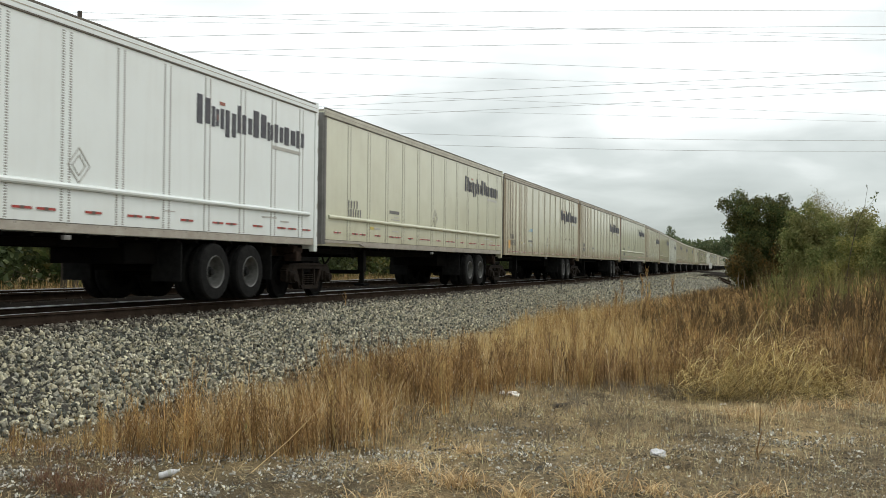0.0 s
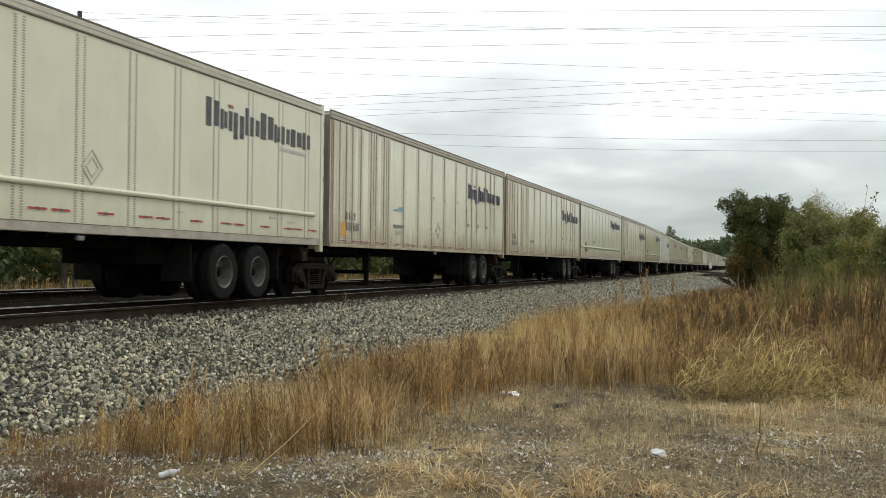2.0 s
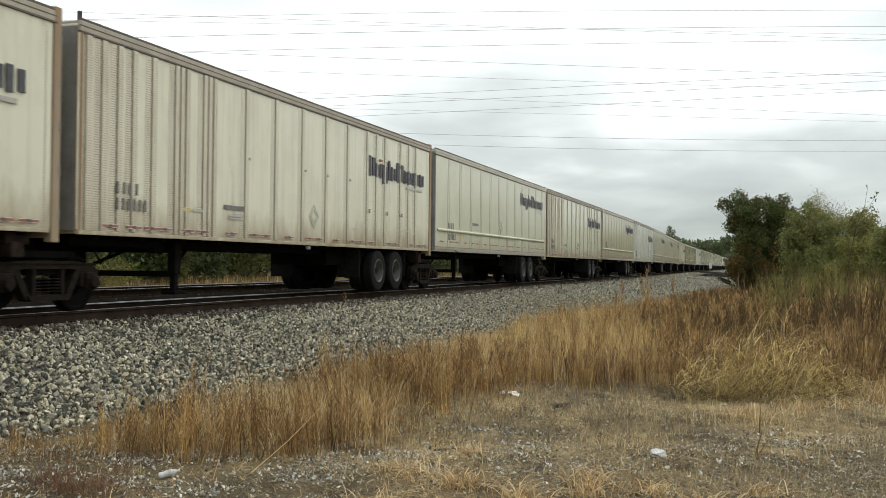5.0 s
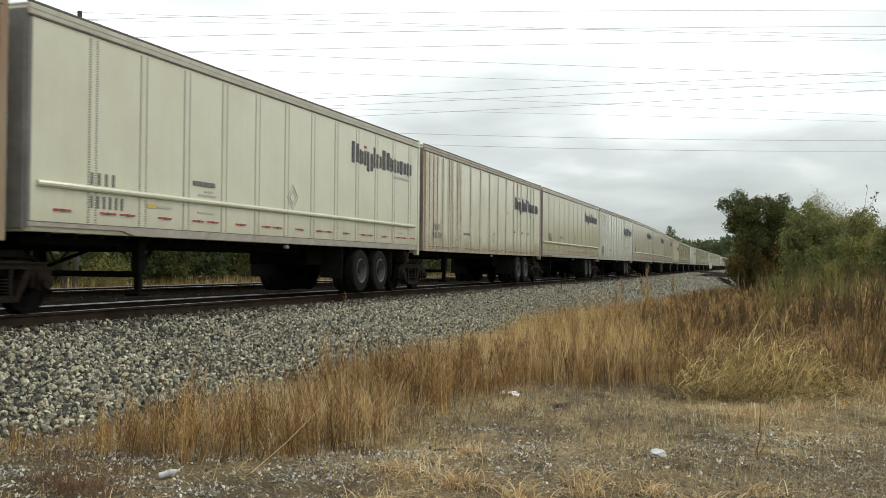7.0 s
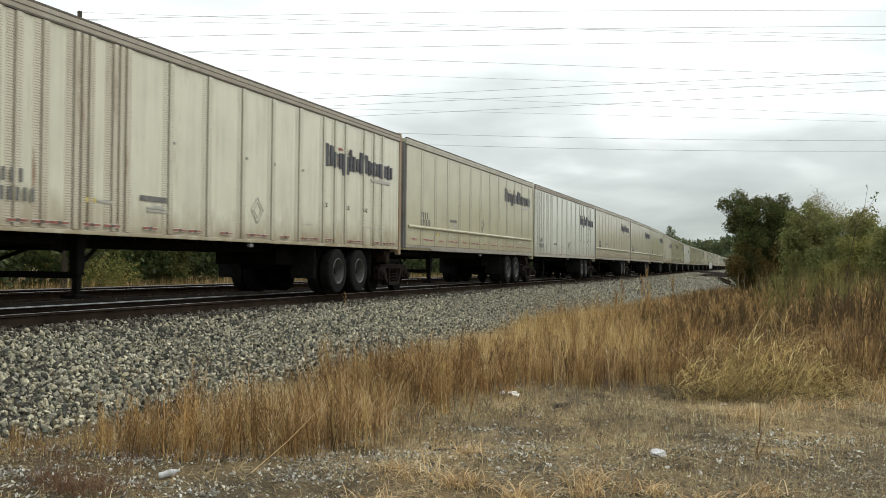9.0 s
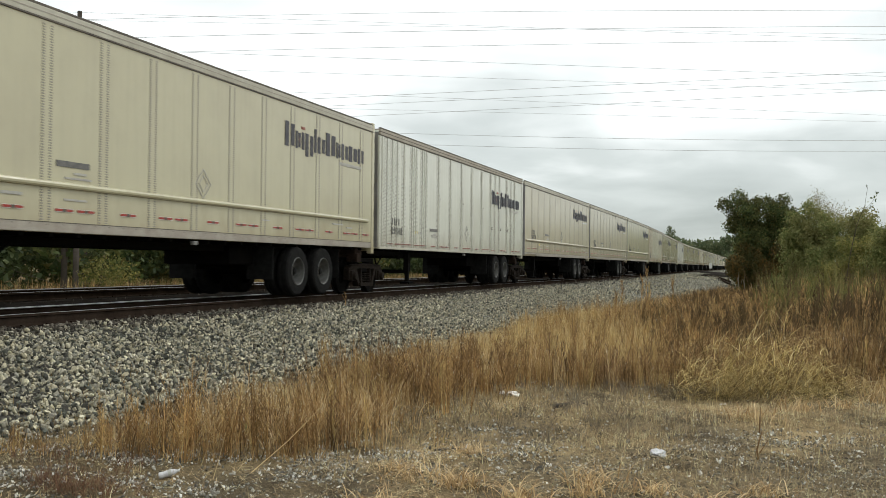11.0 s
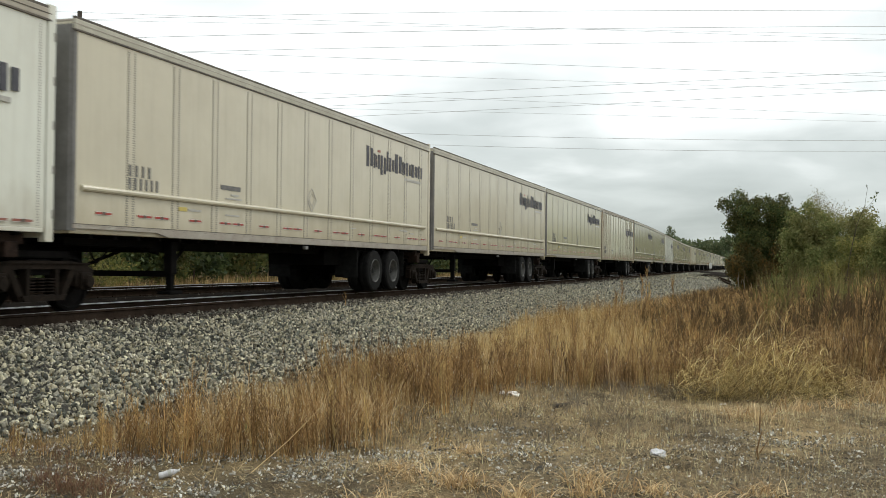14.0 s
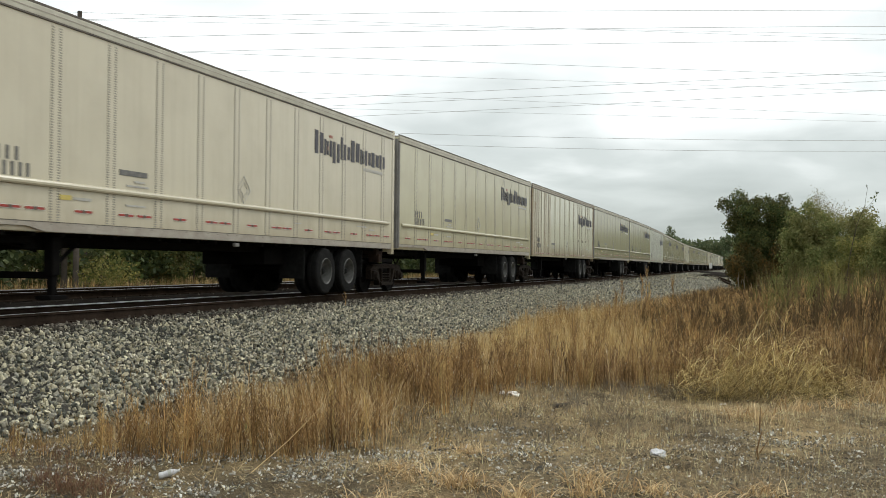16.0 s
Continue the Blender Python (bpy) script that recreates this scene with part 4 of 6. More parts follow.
def stone_material(name, stops, by_object=False):
    m, n, l, b = material(name, 0.9, spec=0.25)
    g = n.new("ShaderNodeObjectInfo" if by_object else "ShaderNodeNewGeometry")
    col = ramp_node(n, l, g.outputs["Random" if by_object else "Random Per Island"], stops)
    f = noise_node(n, l, 45.0, 4, 0.7)
    col = mix_node(n, l, ramp_node(n, l, f, [(0.35, (0.4, 0.4, 0.4)), (0.65, (0, 0, 0))]), col, (0.09, 0.085, 0.075))
    l.new(col, b.inputs["Base Color"])
    bump_node(n, l, b, f, 0.5, 0.01)
    return m


GREYS = [(0.0, (0.045, 0.043, 0.037)), (0.25, (0.1674, 0.1772, 0.1452)), (0.42, (0.4655, 0.4215, 0.2866)), (0.56, (0.3405, 0.3264, 0.2722)), (0.78, (0.647, 0.5836, 0.4013)), (0.88, (0.4994, 0.4702, 0.3822)), (1.0, (0.95, 0.8862, 0.6306))]
M_STONE = stone_material("ballast_stone", GREYS)
M_STONE_BROWN = stone_material("ballast_stone_brown", [(0.0, (0.030, 0.025, 0.020)), (0.4, (0.085, 0.072, 0.055)), (0.8, (0.19, 0.165, 0.125)), (1.0, (0.42, 0.39, 0.31))])
M_STONE_EACH = stone_material("ballast_stone_single", GREYS, True)
M_PEBBLE = stone_material("pebble", [(0.0, (0.10, 0.083, 0.056)), (0.50, (0.22, 0.19, 0.135)), (0.74, (0.42, 0.38, 0.29)), (1.0, (0.93, 0.90, 0.80))])


M_WHITEGRAVEL = stone_material("gravel_pale", [(0.0, (0.075, 0.068, 0.055)), (0.40, (0.25, 0.235, 0.195)), (0.72, (0.56, 0.54, 0.46)), (1.0, (0.95, 0.93, 0.86))])


EDGE_X = [6.6, 6.85, 7.05, 7.4, 8.3, 8.75, 9.5, 10.2, 11.2, 12.1, 12.8, 13.15, 13.6, 14.1, 16, 20, 30]
EDGE_Y = [6.5, 5.4, 4.3, 3.6, 3.35, 3.25, 3.20, 3.20, 3.12, 3.00, 2.45, 1.70, -0.3, -1.5, -3.2, -5.0, -8.0]


def weeds_edge(x):
    """The foot of the weed strip, on the side of the trodden verge."""
    x = x + 0.14 * np.sin(5.3 * x) * np.cos(2.1 * x)
    return np.interp(x, EDGE_X, EDGE_Y) + 0.16 * np.sin(4.1 * x + 0.7) + 0.09 * np.sin(9.7 * x)


def in_view(p, margin=1.03):
    return (p[:, 1] < p[:, 0] * 0.90 * margin) & (p[:, 1] > -p[:, 0] * 0.125 * margin - 0.4)


def ballast_stones():
    rng = np.random.default_rng(11)
    shapes = stone_shapes(16, 5)
    lots = []
    for x0, x1, y0, y1, per, lo, hi in ((6, 26, 6.3, 9.70, 860, 0.036, 0.078), (26, 48, 5.4, 9.75, 400, 0.035, 0.08), (48, 125, 2.2, 9.9, 26, 0.07, 0.12),
                                        (9, 40, 10.0, 14.6, 9, 0.03, 0.06)):
        n = int((x1 - x0) * (y1 - y0) * per)
        p = np.stack([rng.uniform(x0, x1, n), rng.uniform(y0, y1, n), np.zeros(n)], -1)
        s = rng.uniform(lo, hi, n) * rng.choice([1.0, 1.0, 1.0, 0.7], n)
        toe = 6.9 - 2.3 * smooth(30, 58, p[:, 0])
        keep = in_view(p) & (rng.uniform(size=n) < np.maximum(np.clip((p[:, 1] - toe + 0.75) / 0.9, 0, 1), crossing(p[:, 0], p[:, 1]) * 0.9))
        keep &= ~((np.abs(p[:, 1] - 10.02) < 0.11) | (np.abs(p[:, 1] - 11.5255) < 0.11) | (np.abs(p[:, 1] - 14.2975) < 0.11))
        p, s = p[keep], s[keep]
        z = np.maximum(ballast_height(p[:, 0], p[:, 1]), land_height(p[:, 0], p[:, 1]))
        p[:, 2] = z + s * rng.uniform(-0.75, 0.95, len(s))
        lots.append((p, s))
    p, s = np.concatenate([a for a, _ in lots]), np.concatenate([c for _, c in lots])
    near = (p[:, 0] < 10.8) & (p[:, 1] < 9.0) & (s > 0.054)
    pick = np.flatnonzero(near)[:300]
    meshes = []
    for v, f in shapes:
        me = bpy.data.meshes.new("stone")
        me.from_pydata(v.tolist(), [], f.tolist())
        me.materials.append(M_STONE_EACH)
        meshes.append(me)
    for k, i in enumerate(pick):
        o = part("stone", meshes[k % len(meshes)], None, ballast)
        o.matrix_basis = Matrix.LocRotScale(p[i], Euler(rng.uniform(0, 6.28, 3)), Vector((s[i],) * 3))
    rest = np.ones(len(p), bool)
    rest[pick] = False
    close = p[:, 0] < 11.5
    railside = p[:, 1] > 9.10 + rng.normal(0, 0.14, len(p))
    u, e = scatter(p[rest & railside], s[rest & railside], stone_shapes(10, 6, 9), 14)
    tagged(soup("dusty_stones", u, e, M_STONE_BROWN), "darker brown ballast stones beside the rail", "ballast stone", kind="stuff")
    rest &= ~railside
    v, f = scatter(p[rest & close], s[rest & close], shapes, 12)
    w, g = scatter(p[rest & ~close], s[rest & ~close] * 1.1, stone_shapes(14, 8, 7), 13)
    ob = soup("ballast_stones", np.concatenate([v, w]), np.concatenate([f, g + len(v)]), M_STONE)
    tagged(ob, "loose pale and dark grey crushed ballast stones", "ballast stone", kind="stuff")


def patch(x, y, a, b):
    """Uneven patches between 0 and 1, the same for pebbles and stubble."""
    return np.clip(0.5 + 0.5 * np.sin(a * x + 1.7 * np.sin(b * y + 0.6)) * np.sin(b * y - 0.8 * np.sin(a * x)) + 0.25 * np.sin(3.1 * a * x + 2.3 * b * y), 0, 1)


def verge_pebbles():
    rng = np.random.default_rng(21)
    n = 80000
    p = np.stack([rng.uniform(4.5, 17, n), rng.uniform(-3, 6.6, n), np.zeros(n)], -1)
    edge = 4.7 - 0.52 * (p[:, 0] - 6.6)          # where the tall weeds begin
    dens = 0.15 + 0.85 * patch(p[:, 0], p[:, 1], 0.9, 1.3) ** 2
    dens = np.where(p[:, 1] > edge - 0.6, 0.75, dens) * np.where(p[:, 0] > 10, 0.7, 1.0)
    dens = np.where((p[:, 0] > 8.2) & (p[:, 0] < 10.5) & (p[:, 1] < 0.6) & (p[:, 1] > -1.3), 1.0, dens)
    dens = np.where((p[:, 0] < 8.6) & (p[:, 1] < 1.0), np.maximum(dens, 0.75), dens)
    stony = (p[:, 0] < 8.3) & (p[:, 1] > 3.6)
    dens = np.where(stony, 0.10 + 0.6 * patch(p[:, 0] * 2, p[:, 1] * 2, 1.5, 1.9) ** 1.5, dens)
    keep = in_view(p) & (rng.uniform(size=n) < dens)
    p = p[keep]
    s = 0.007 + 0.027 * rng.uniform(size=len(p)) ** 3.0
    p[:, 2] = land_height(p[:, 0], p[:, 1]) + s * 0.15
    # pale crushed gravel spilt over dark soil near the foot of the weeds
    n = 90000
    q = np.stack([rng.uniform(5.6, 10.2, n), rng.uniform(-1.7, 6.6, n), np.zeros(n)], -1)
    heaps = np.zeros(n)
    for cx, cy in ((7.2, 6.0), (7.1, 5.2), (6.9, 4.75), (6.1, 5.3), (6.25, 4.5), (6.3, 4.0), (7.4, 4.6), (7.6, 3.5), (7.9, 3.0), (8.2, 2.6), (7.3, 3.1), (8.5, 2.2), (7.0, 3.4), (8.9, 2.0), (9.5, 2.45),
                   (9.75, 0.6), (8.9, 0.5), (8.45, -0.2), (8.2, -0.45), (7.95, -0.35), (8.1, -0.75), (8.4, -0.95), (9.4, -0.3), (8.0, 1.15)):
        heaps = np.maximum(heaps, np.exp(-((q[:, 0] - cx) ** 2 + (0.6 * (q[:, 1] - cy)) ** 2) / 0.03))
    q = q[in_view(q) & (rng.uniform(size=n) < np.maximum(0.5 * patch(q[:, 0] * 2.2, q[:, 1] * 2.2, 1.5, 1.9) ** 3.5 * smooth(1.2, 2.4, q[:, 1]) * smooth(9.2, 8.4, q[:, 0]), heaps))]
    q = q[(q[:, 1] > 1.5) | (rng.uniform(size=len(q)) < 0.55)]
    t = (0.010 + 0.030 * rng.uniform(size=len(q)) ** 2.2) * np.where(q[:, 1] > 1.5, 1.0, 0.72)
    q[:, 2] = land_height(q[:, 0], q[:, 1]) + t * 0.2
    w, g = scatter(q, t, pebble_shapes(12), 24)
    tagged(soup("spilt_gravel", w, g, M_WHITEGRAVEL), "pale crushed gravel spilt in patches over the verge", "gravel", kind="stuff")
    # larger loose stones between the tufts
    n = 260
    r = np.stack([rng.uniform(6.4, 10.5, n), rng.uniform(-1.5, 4.2, n), np.zeros(n)], -1)
    r = r[in_view(r) & (r[:, 1] < weeds_edge(r[:, 0]) + 0.2)]
    z = 0.022 + 0.038 * rng.uniform(size=len(r)) ** 2
    r[:, 2] = land_height(r[:, 0], r[:, 1]) + z * 0.2
    w, g = scatter(r, z, stone_shapes(10, 7, 10), 25)
    tagged(soup("verge_stones", w, g, M_WHITEGRAVEL), "loose grey stones lying on the trodden verge", "stones", kind="stuff")
    v, f = scatter(p, s, pebble_shapes(12), 22)
    tagged(soup("pebbles", v, f, M_PEBBLE), "small pale pebbles strewn over the verge", "pebbles", kind="stuff")


ballast_stones()
verge_pebbles()

# ---- dry grass and weeds ----
def blades(rng, roots, height, width, lean, droop, segs=3, arch=0.0, heading=None):
    """Tapered curved strips; each array has a value per blade. Returns vertices and triangles."""
    n = len(roots)
    az = rng.uniform(0, 2 * math.pi, n) if heading is None else heading
    out = np.stack([np.cos(az), np.sin(az), np.zeros(n)], -1)
    side = np.stack([-np.sin(az + rng.normal(0, 0.9, n)), np.cos(az), np.zeros(n)], -1)
    side /= np.linalg.norm(side, axis=1, keepdims=True)
    rows = []
    for k in range(segs + 1):
        u = k / segs
        reach = lean * u + droop * u * u
        up = height * u * (1 - 0.35 * np.clip(droop / np.maximum(height, 0.01), 0, 1.6) * u)
        if arch:
            up = height * (2.1 * u - arch * u * u)
        c = roots + out * reach[:, None] + np.stack([np.zeros(n), np.zeros(n), up], -1)
        w = width * (1 - u) ** 0.7 * 0.5
        if k < segs:
            rows += [c - side * w[:, None], c + side * w[:, None]]
        else:
            rows.append(c)
    v = np.stack(rows, 1)
    f = []
    for k in range(segs - 1):
        a = 2 * k
        f += [(a, a + 1, a + 3), (a, a + 3, a + 2)]
    a = 2 * (segs - 1)
    f.append((a, a + 1, a + 2))
    m = v.shape[1]
    f = (np.array(f)[None] + (np.arange(n) * m)[:, None, None]).reshape(-1, 3)
    return v.reshape(-1, 3), f


def join(lots):
    vs, fs, o = [], [], 0
    for v, f in lots:
        vs.append(v)
        fs.append(f + o)
        o += len(v)
    return np.concatenate(vs), np.concatenate(fs)


def on_land(rng, n, x0, x1, y0, y1):
    p = np.stack([rng.uniform(x0, x1, n), rng.uniform(y0, y1, n), np.zeros(n)], -1)
    p = p[in_view(p, 1.06)]
    return p


def toe_edge(x):
    return np.interp(x, [7.0, 8.0, 9.0, 10.0, 12.2, 15.5, 18.0, 22.0, 28.0], [6.4, 5.85, 5.35, 5.25, 5.30, 5.25, 5.3, 5.6, 6.4]) - 2.2 * smooth(30, 58, x)


def drop_on(p):
    p[:, 2] = land_height(p[:, 0], p[:, 1]) - 0.01
    return p


def stems(rng, roots, h, twigs, width=0.007):
    """Upright weeds: one stem each with short steep side twigs."""
    n = len(roots)
    lean = rng.normal(0, 0.06, n)
    lots = [blades(rng, roots, h, np.full(n, width) * rng.uniform(0.8, 1.4, n), lean, np.abs(rng.normal(0, 0.05, n)), 3)]
    for _ in range(twigs):
        u = rng.uniform(0.35, 0.95, n)
        r = roots + np.stack([rng.normal(0, 0.012, n), rng.normal(0, 0.012, n), h * u], -1)
        lots.append(blades(rng, r, rng.uniform(0.06, 0.20, n), np.full(n, width * 0.9), rng.uniform(0.01, 0.06, n), rng.uniform(0, 0.05, n), 2))
    return join(lots)


def shrubs(rng, roots, h, each, twigs, width):
    """Weed bushes: several stems spreading from one foot."""
    r = np.repeat(roots, each, 0)
    n = len(r)
    a, tilt = rng.uniform(0, 2 * math.pi, n), np.abs(rng.normal(0, 0.20, n))
    hh = np.repeat(h, each) * rng.uniform(0.55, 1.05, n)
    d = np.stack([np.cos(a) * tilt, np.sin(a) * tilt, np.ones(n)], -1)
    r = r + rng.normal(0, 0.035, (n, 3)) * np.array((1, 1, 0))
    lots = [(strips(r, r + d * hh[:, None], rng.uniform(0.8, 1.3, n) * width, rng))]
    for _ in range(twigs):
        u = rng.uniform(0.35, 0.97, n)
        q = r + d * (hh * u)[:, None]
        b = rng.uniform(0, 2 * math.pi, n)
        w = np.stack([np.cos(b), np.sin(b), rng.uniform(0.7, 2.2, n)], -1)
        lots.append(strips(q, q + w * (rng.uniform(0.025, 0.085, n))[:, None], np.full(n, width), rng))
    return join(lots)


def plumes(rng, roots, h, each, twigs, width):
    """Dead weeds: a few upright stems from one foot, each with steep twigs that shorten towards its tip."""
    r = np.repeat(roots, each, 0)
    n = len(r)
    a, tilt = rng.uniform(0, 2 * math.pi, n), np.abs(rng.normal(0, 0.26, n))
    hh = np.repeat(h, each) * rng.uniform(0.55, 1.05, n)
    d = np.stack([np.cos(a) * tilt, np.sin(a) * tilt, np.ones(n)], -1)
    r = r + rng.normal(0, 0.03, (n, 3)) * np.array((1, 1, 0))
    lots = [strips(r, r + d * hh[:, None], rng.uniform(1.0, 1.5, n) * width, rng)]
    for k in range(twigs):
        u = np.clip((k + rng.uniform(0, 1.4, n)) / twigs, 0, 0.97) * 0.72 + 0.25
        q = r + d * (hh * u)[:, None]
        b = rng.uniform(0, 2 * math.pi, n)
        w = np.stack([np.cos(b), np.sin(b), rng.uniform(0.9, 2.0, n)], -1)
        w /= np.linalg.norm(w, axis=1, keepdims=True)
        lots.append(strips(q, q + w * (hh * (0.06 + 0.30 * (1 - u)) * rng.uniform(0.6, 1.2, n))[:, None], np.full(n, width * 0.8), rng))
    return join(lots)


def strips(a, b, width, rng):
    """Straight slender triangles from a to b."""
    n = len(a)
    t = rng.uniform(0, 2 * math.pi, n)
    side = np.stack([np.cos(t), np.sin(t), np.zeros(n)], -1) * (width * 0.5)[:, None]
    v = np.stack([a - side, a + side, b + side * 0.35, b - side * 0.35], 1).reshape(-1, 3)
    f = (np.array([(0, 1, 2), (0, 2, 3)])[None] + (np.arange(n) * 4)[:, None, None]).reshape(-1, 3)
    return v, f


M_TAN = island_mix("grass_tan", [(0.0, (0.3453, 0.2205, 0.08971)), (0.4, (0.5762, 0.3881, 0.1617)), (0.8, (0.8061, 0.5909, 0.275)), (1.0, (0.9215, 0.7899, 0.4542))], 0.85, 0.4, (0.45, (0.4142, 0.2548, 0.1017), 0.5), clumps=(6.5, 0.65))
M_BLEACH = island_mix("grass_bleached", [(0.0, (0.40, 0.27, 0.12)), (0.6, (0.68, 0.52, 0.28)), (1.0, (0.92, 0.84, 0.64))], 0.8, 0.2)
M_HUSK = island_mix("seed_husk", [(0.0, (0.42, 0.30, 0.16)), (0.6, (0.70, 0.58, 0.40)), (1.0, (0.90, 0.84, 0.70))], 0.8, 0.2)
M_TWIG = island_mix("twig_dark", [(0.0, (0.030, 0.025, 0.020)), (0.6, (0.075, 0.060, 0.045)), (1.0, (0.17, 0.14, 0.10))], 0.9)
M_STALK = island_mix("weed_stalk", [(0.0, (0.087, 0.0522, 0.029)), (0.6, (0.1812, 0.1087, 0.0551)), (1.0, (0.348, 0.2175, 0.1087))], 0.9, 0.1, clumps=(5.0, 0.5))
M_RED_WEED = island_mix("weed_reddish", [(0.0, (0.09, 0.045, 0.028)), (0.6, (0.20, 0.105, 0.065)), (1.0, (0.32, 0.22, 0.13))], 0.9, 0.2)
M_UMBER = island_mix("weed_umber", [(0.0, (0.09477, 0.06002, 0.03159)), (0.6, (0.2133, 0.1264, 0.05686)), (1.0, (0.3791, 0.237, 0.1043))], 0.9, 0.2, clumps=(7.5, 0.7))
M_LOW = island_mix("weed_low", [(0.0, (0.1109, 0.09266, 0.06776)), (0.6, (0.227, 0.1874, 0.1355)), (1.0, (0.3907, 0.3243, 0.2275))], 0.9, 0.2, clumps=(6.0, 0.7))
M_RUSSET = island_mix("weed_russet", [(0.0, (0.1902, 0.1085, 0.04521)), (0.5, (0.415, 0.2408, 0.0957)), (0.9, (0.6954, 0.4412, 0.1823)), (1.0, (0.95, 0.6771, 0.3302))], 0.85, 0.25, (0.7, (0.1876, 0.1252, 0.05586), 0.6), clumps=(7.5, 0.8))
M_STRAW = island_mix("straw_pale", [(0.0, (0.085, 0.062, 0.026)), (0.34, (0.36, 0.265, 0.10)), (0.72, (0.80, 0.62, 0.26)), (1.0, (0.95, 0.83, 0.46))], 0.8, 0.25)
M_TUFT = island_mix("tuft_tan", [(0.0, (0.30, 0.185, 0.085)), (0.5, (0.60, 0.42, 0.21)), (1.0, (0.88, 0.72, 0.44))], 0.8, 0.25)
M_DUSK = island_mix("weed_dull", [(0.0, (0.04902, 0.03377, 0.01947)), (0.6, (0.1113, 0.07376, 0.03895)), (1.0, (0.2169, 0.1467, 0.07303))], 0.9, 0.25, (0.35, (0.1291, 0.09734, 0.04057), 0.5), clumps=(3.0, 0.7))
M_THATCH = island_mix("thatch", [(0.0, (0.1568, 0.1127, 0.06022)), (0.4, (0.4841, 0.3468, 0.1803)), (0.8, (0.76, 0.5635, 0.3081)), (1.0, (0.9025, 0.8513, 0.5367))], 0.9, 0.1, (0.8, (0.2203, 0.1718, 0.1103), 0.55), clumps=(8.0, 0.75))
M_OLIVE = island_mix("grass_olive", [(0.0, (0.075, 0.088, 0.028)), (0.5, (0.18, 0.18, 0.058)), (1.0, (0.34, 0.30, 0.11))], 0.85, 0.2, (0.25, (0.20, 0.15, 0.06), 0.7), clumps=(2.5, 0.6))


def weed_strip():
    """Brown weeds in front, golden grass behind them up to the ballast."""
    rng = np.random.default_rng(31)
    p = on_land(rng, 210000, 5.2, 34, -4, 7.4)
    e, t = weeds_edge(p[:, 0]), toe_edge(p[:, 0])
    deep = np.clip((p[:, 1] - e) / np.maximum(t - e, 0.5), 0, 1)
    lush = patch(p[:, 0] * 1.3, p[:, 1] * 1.3, 1.1, 1.6)
    inside = smooth(-0.35, 0.7, p[:, 1] - e + 0.5 * (lush - 0.5)) * smooth(0.35, -0.35, p[:, 1] - t)
    dens = inside * (0.24 + 0.50 * lush + 0.25 * deep + 0.15 * smooth(9.5, 8, p[:, 0])) * np.clip(12.0 / p[:, 0], 0.35, 1) * (0.55 + 0.45 * np.maximum(smooth(8.0, 10.0, p[:, 0]), smooth(5.6, 4.6, p[:, 1])))
    low = smooth(9.6, 8.4, p[:, 0]) * smooth(4.7, 5.3, p[:, 1])       # thin short growth where the strip runs out
    dens = np.maximum(dens * (1 - 0.45 * low), low * inside * 0.60) * (0.62 + 0.38 * smooth(0.15, 0.6, deep))
    keep = rng.uniform(size=len(p)) < dens
    p, deep, lush = drop_on(p[keep]), deep[keep], lush[keep]
    n = len(p)
    grow = 0.22 + 0.20 * np.maximum(smooth(8.0, 10.5, p[:, 0]), smooth(5.7, 4.5, p[:, 1])) + 0.05 * deep
    h = grow * (1 - 0.22 * smooth(9.0, 7.8, p[:, 0]) * smooth(4.5, 5.5, p[:, 1])) * rng.uniform(0.25, 1.15, n) * np.maximum(0.60 + 0.55 * patch(p[:, 0], p[:, 1], 1.4, 2.1), smooth(9.6, 8.4, p[:, 0]))
    v, f = blades(rng, p, h, rng.uniform(0.003, 0.008, n), rng.normal(0, 0.17, n), np.abs(rng.normal(0, 0.20, n)), 3)
    gold = smooth(0.42, 0.72, deep + 0.22 * (lush - 0.5)) * (0.75 + 0.25 * smooth(10.0, 13.0, p[:, 0]))
    gold = np.maximum(gold, np.exp(-((p[:, 0] - 10.1) ** 2 + (p[:, 1] - 4.3) ** 2) / 0.5))
    gold = gold * (0.35 + 0.65 * smooth(0.8, 2.8, p[:, 1]))
    u = rng.uniform(size=n)
    slots = np.where(u < 0.22 + 0.78 * gold, 0, np.where(rng.uniform(size=n) < 0.75, 1, 2))
    ob = soup("dry_grass", v, f, [M_TAN, M_RUSSET, M_DUSK], np.repeat(slots, len(f) // n))
    tagged(ob, "tall dry tan and brown grass along the foot of the ballast", "dry grass", kind="stuff")

    p = on_land(rng, 21000, 5.2, 36, -4, 7.2)
    e, t = weeds_edge(p[:, 0]), toe_edge(p[:, 0])
    front = smooth(-0.2, 0.35, p[:, 1] - e) * smooth(0.1, -0.5, p[:, 1] - t)
    dens = front * (0.10 + 0.90 * smooth(2.3 + 2.0 * smooth(12, 14, p[:, 0]), 0.7 + 2.0 * smooth(12, 14, p[:, 0]), p[:, 1] - e)) * (0.20 + 0.80 * patch(p[:, 0], p[:, 1], 1.7, 1.1) ** 1.4) * (0.30 + 0.70 * np.maximum(smooth(8.0, 9.6, p[:, 0]), smooth(5.8, 4.8, p[:, 1])))
    dens = np.maximum(dens, 0.2 * front * smooth(9.6, 8.4, p[:, 0]) * smooth(4.7, 5.3, p[:, 1]))
    p = drop_on(p[rng.uniform(size=len(p)) < dens])
    h = (0.26 + 0.36 * np.maximum(smooth(8.2, 10.0, p[:, 0]), smooth(5.7, 4.6, p[:, 1]))) * rng.uniform(0.55, 1.25, len(p))
    h = h * (0.80 + 0.35 * patch(p[:, 0] * 2.6, p[:, 1] * 2.6, 1.3, 1.7))
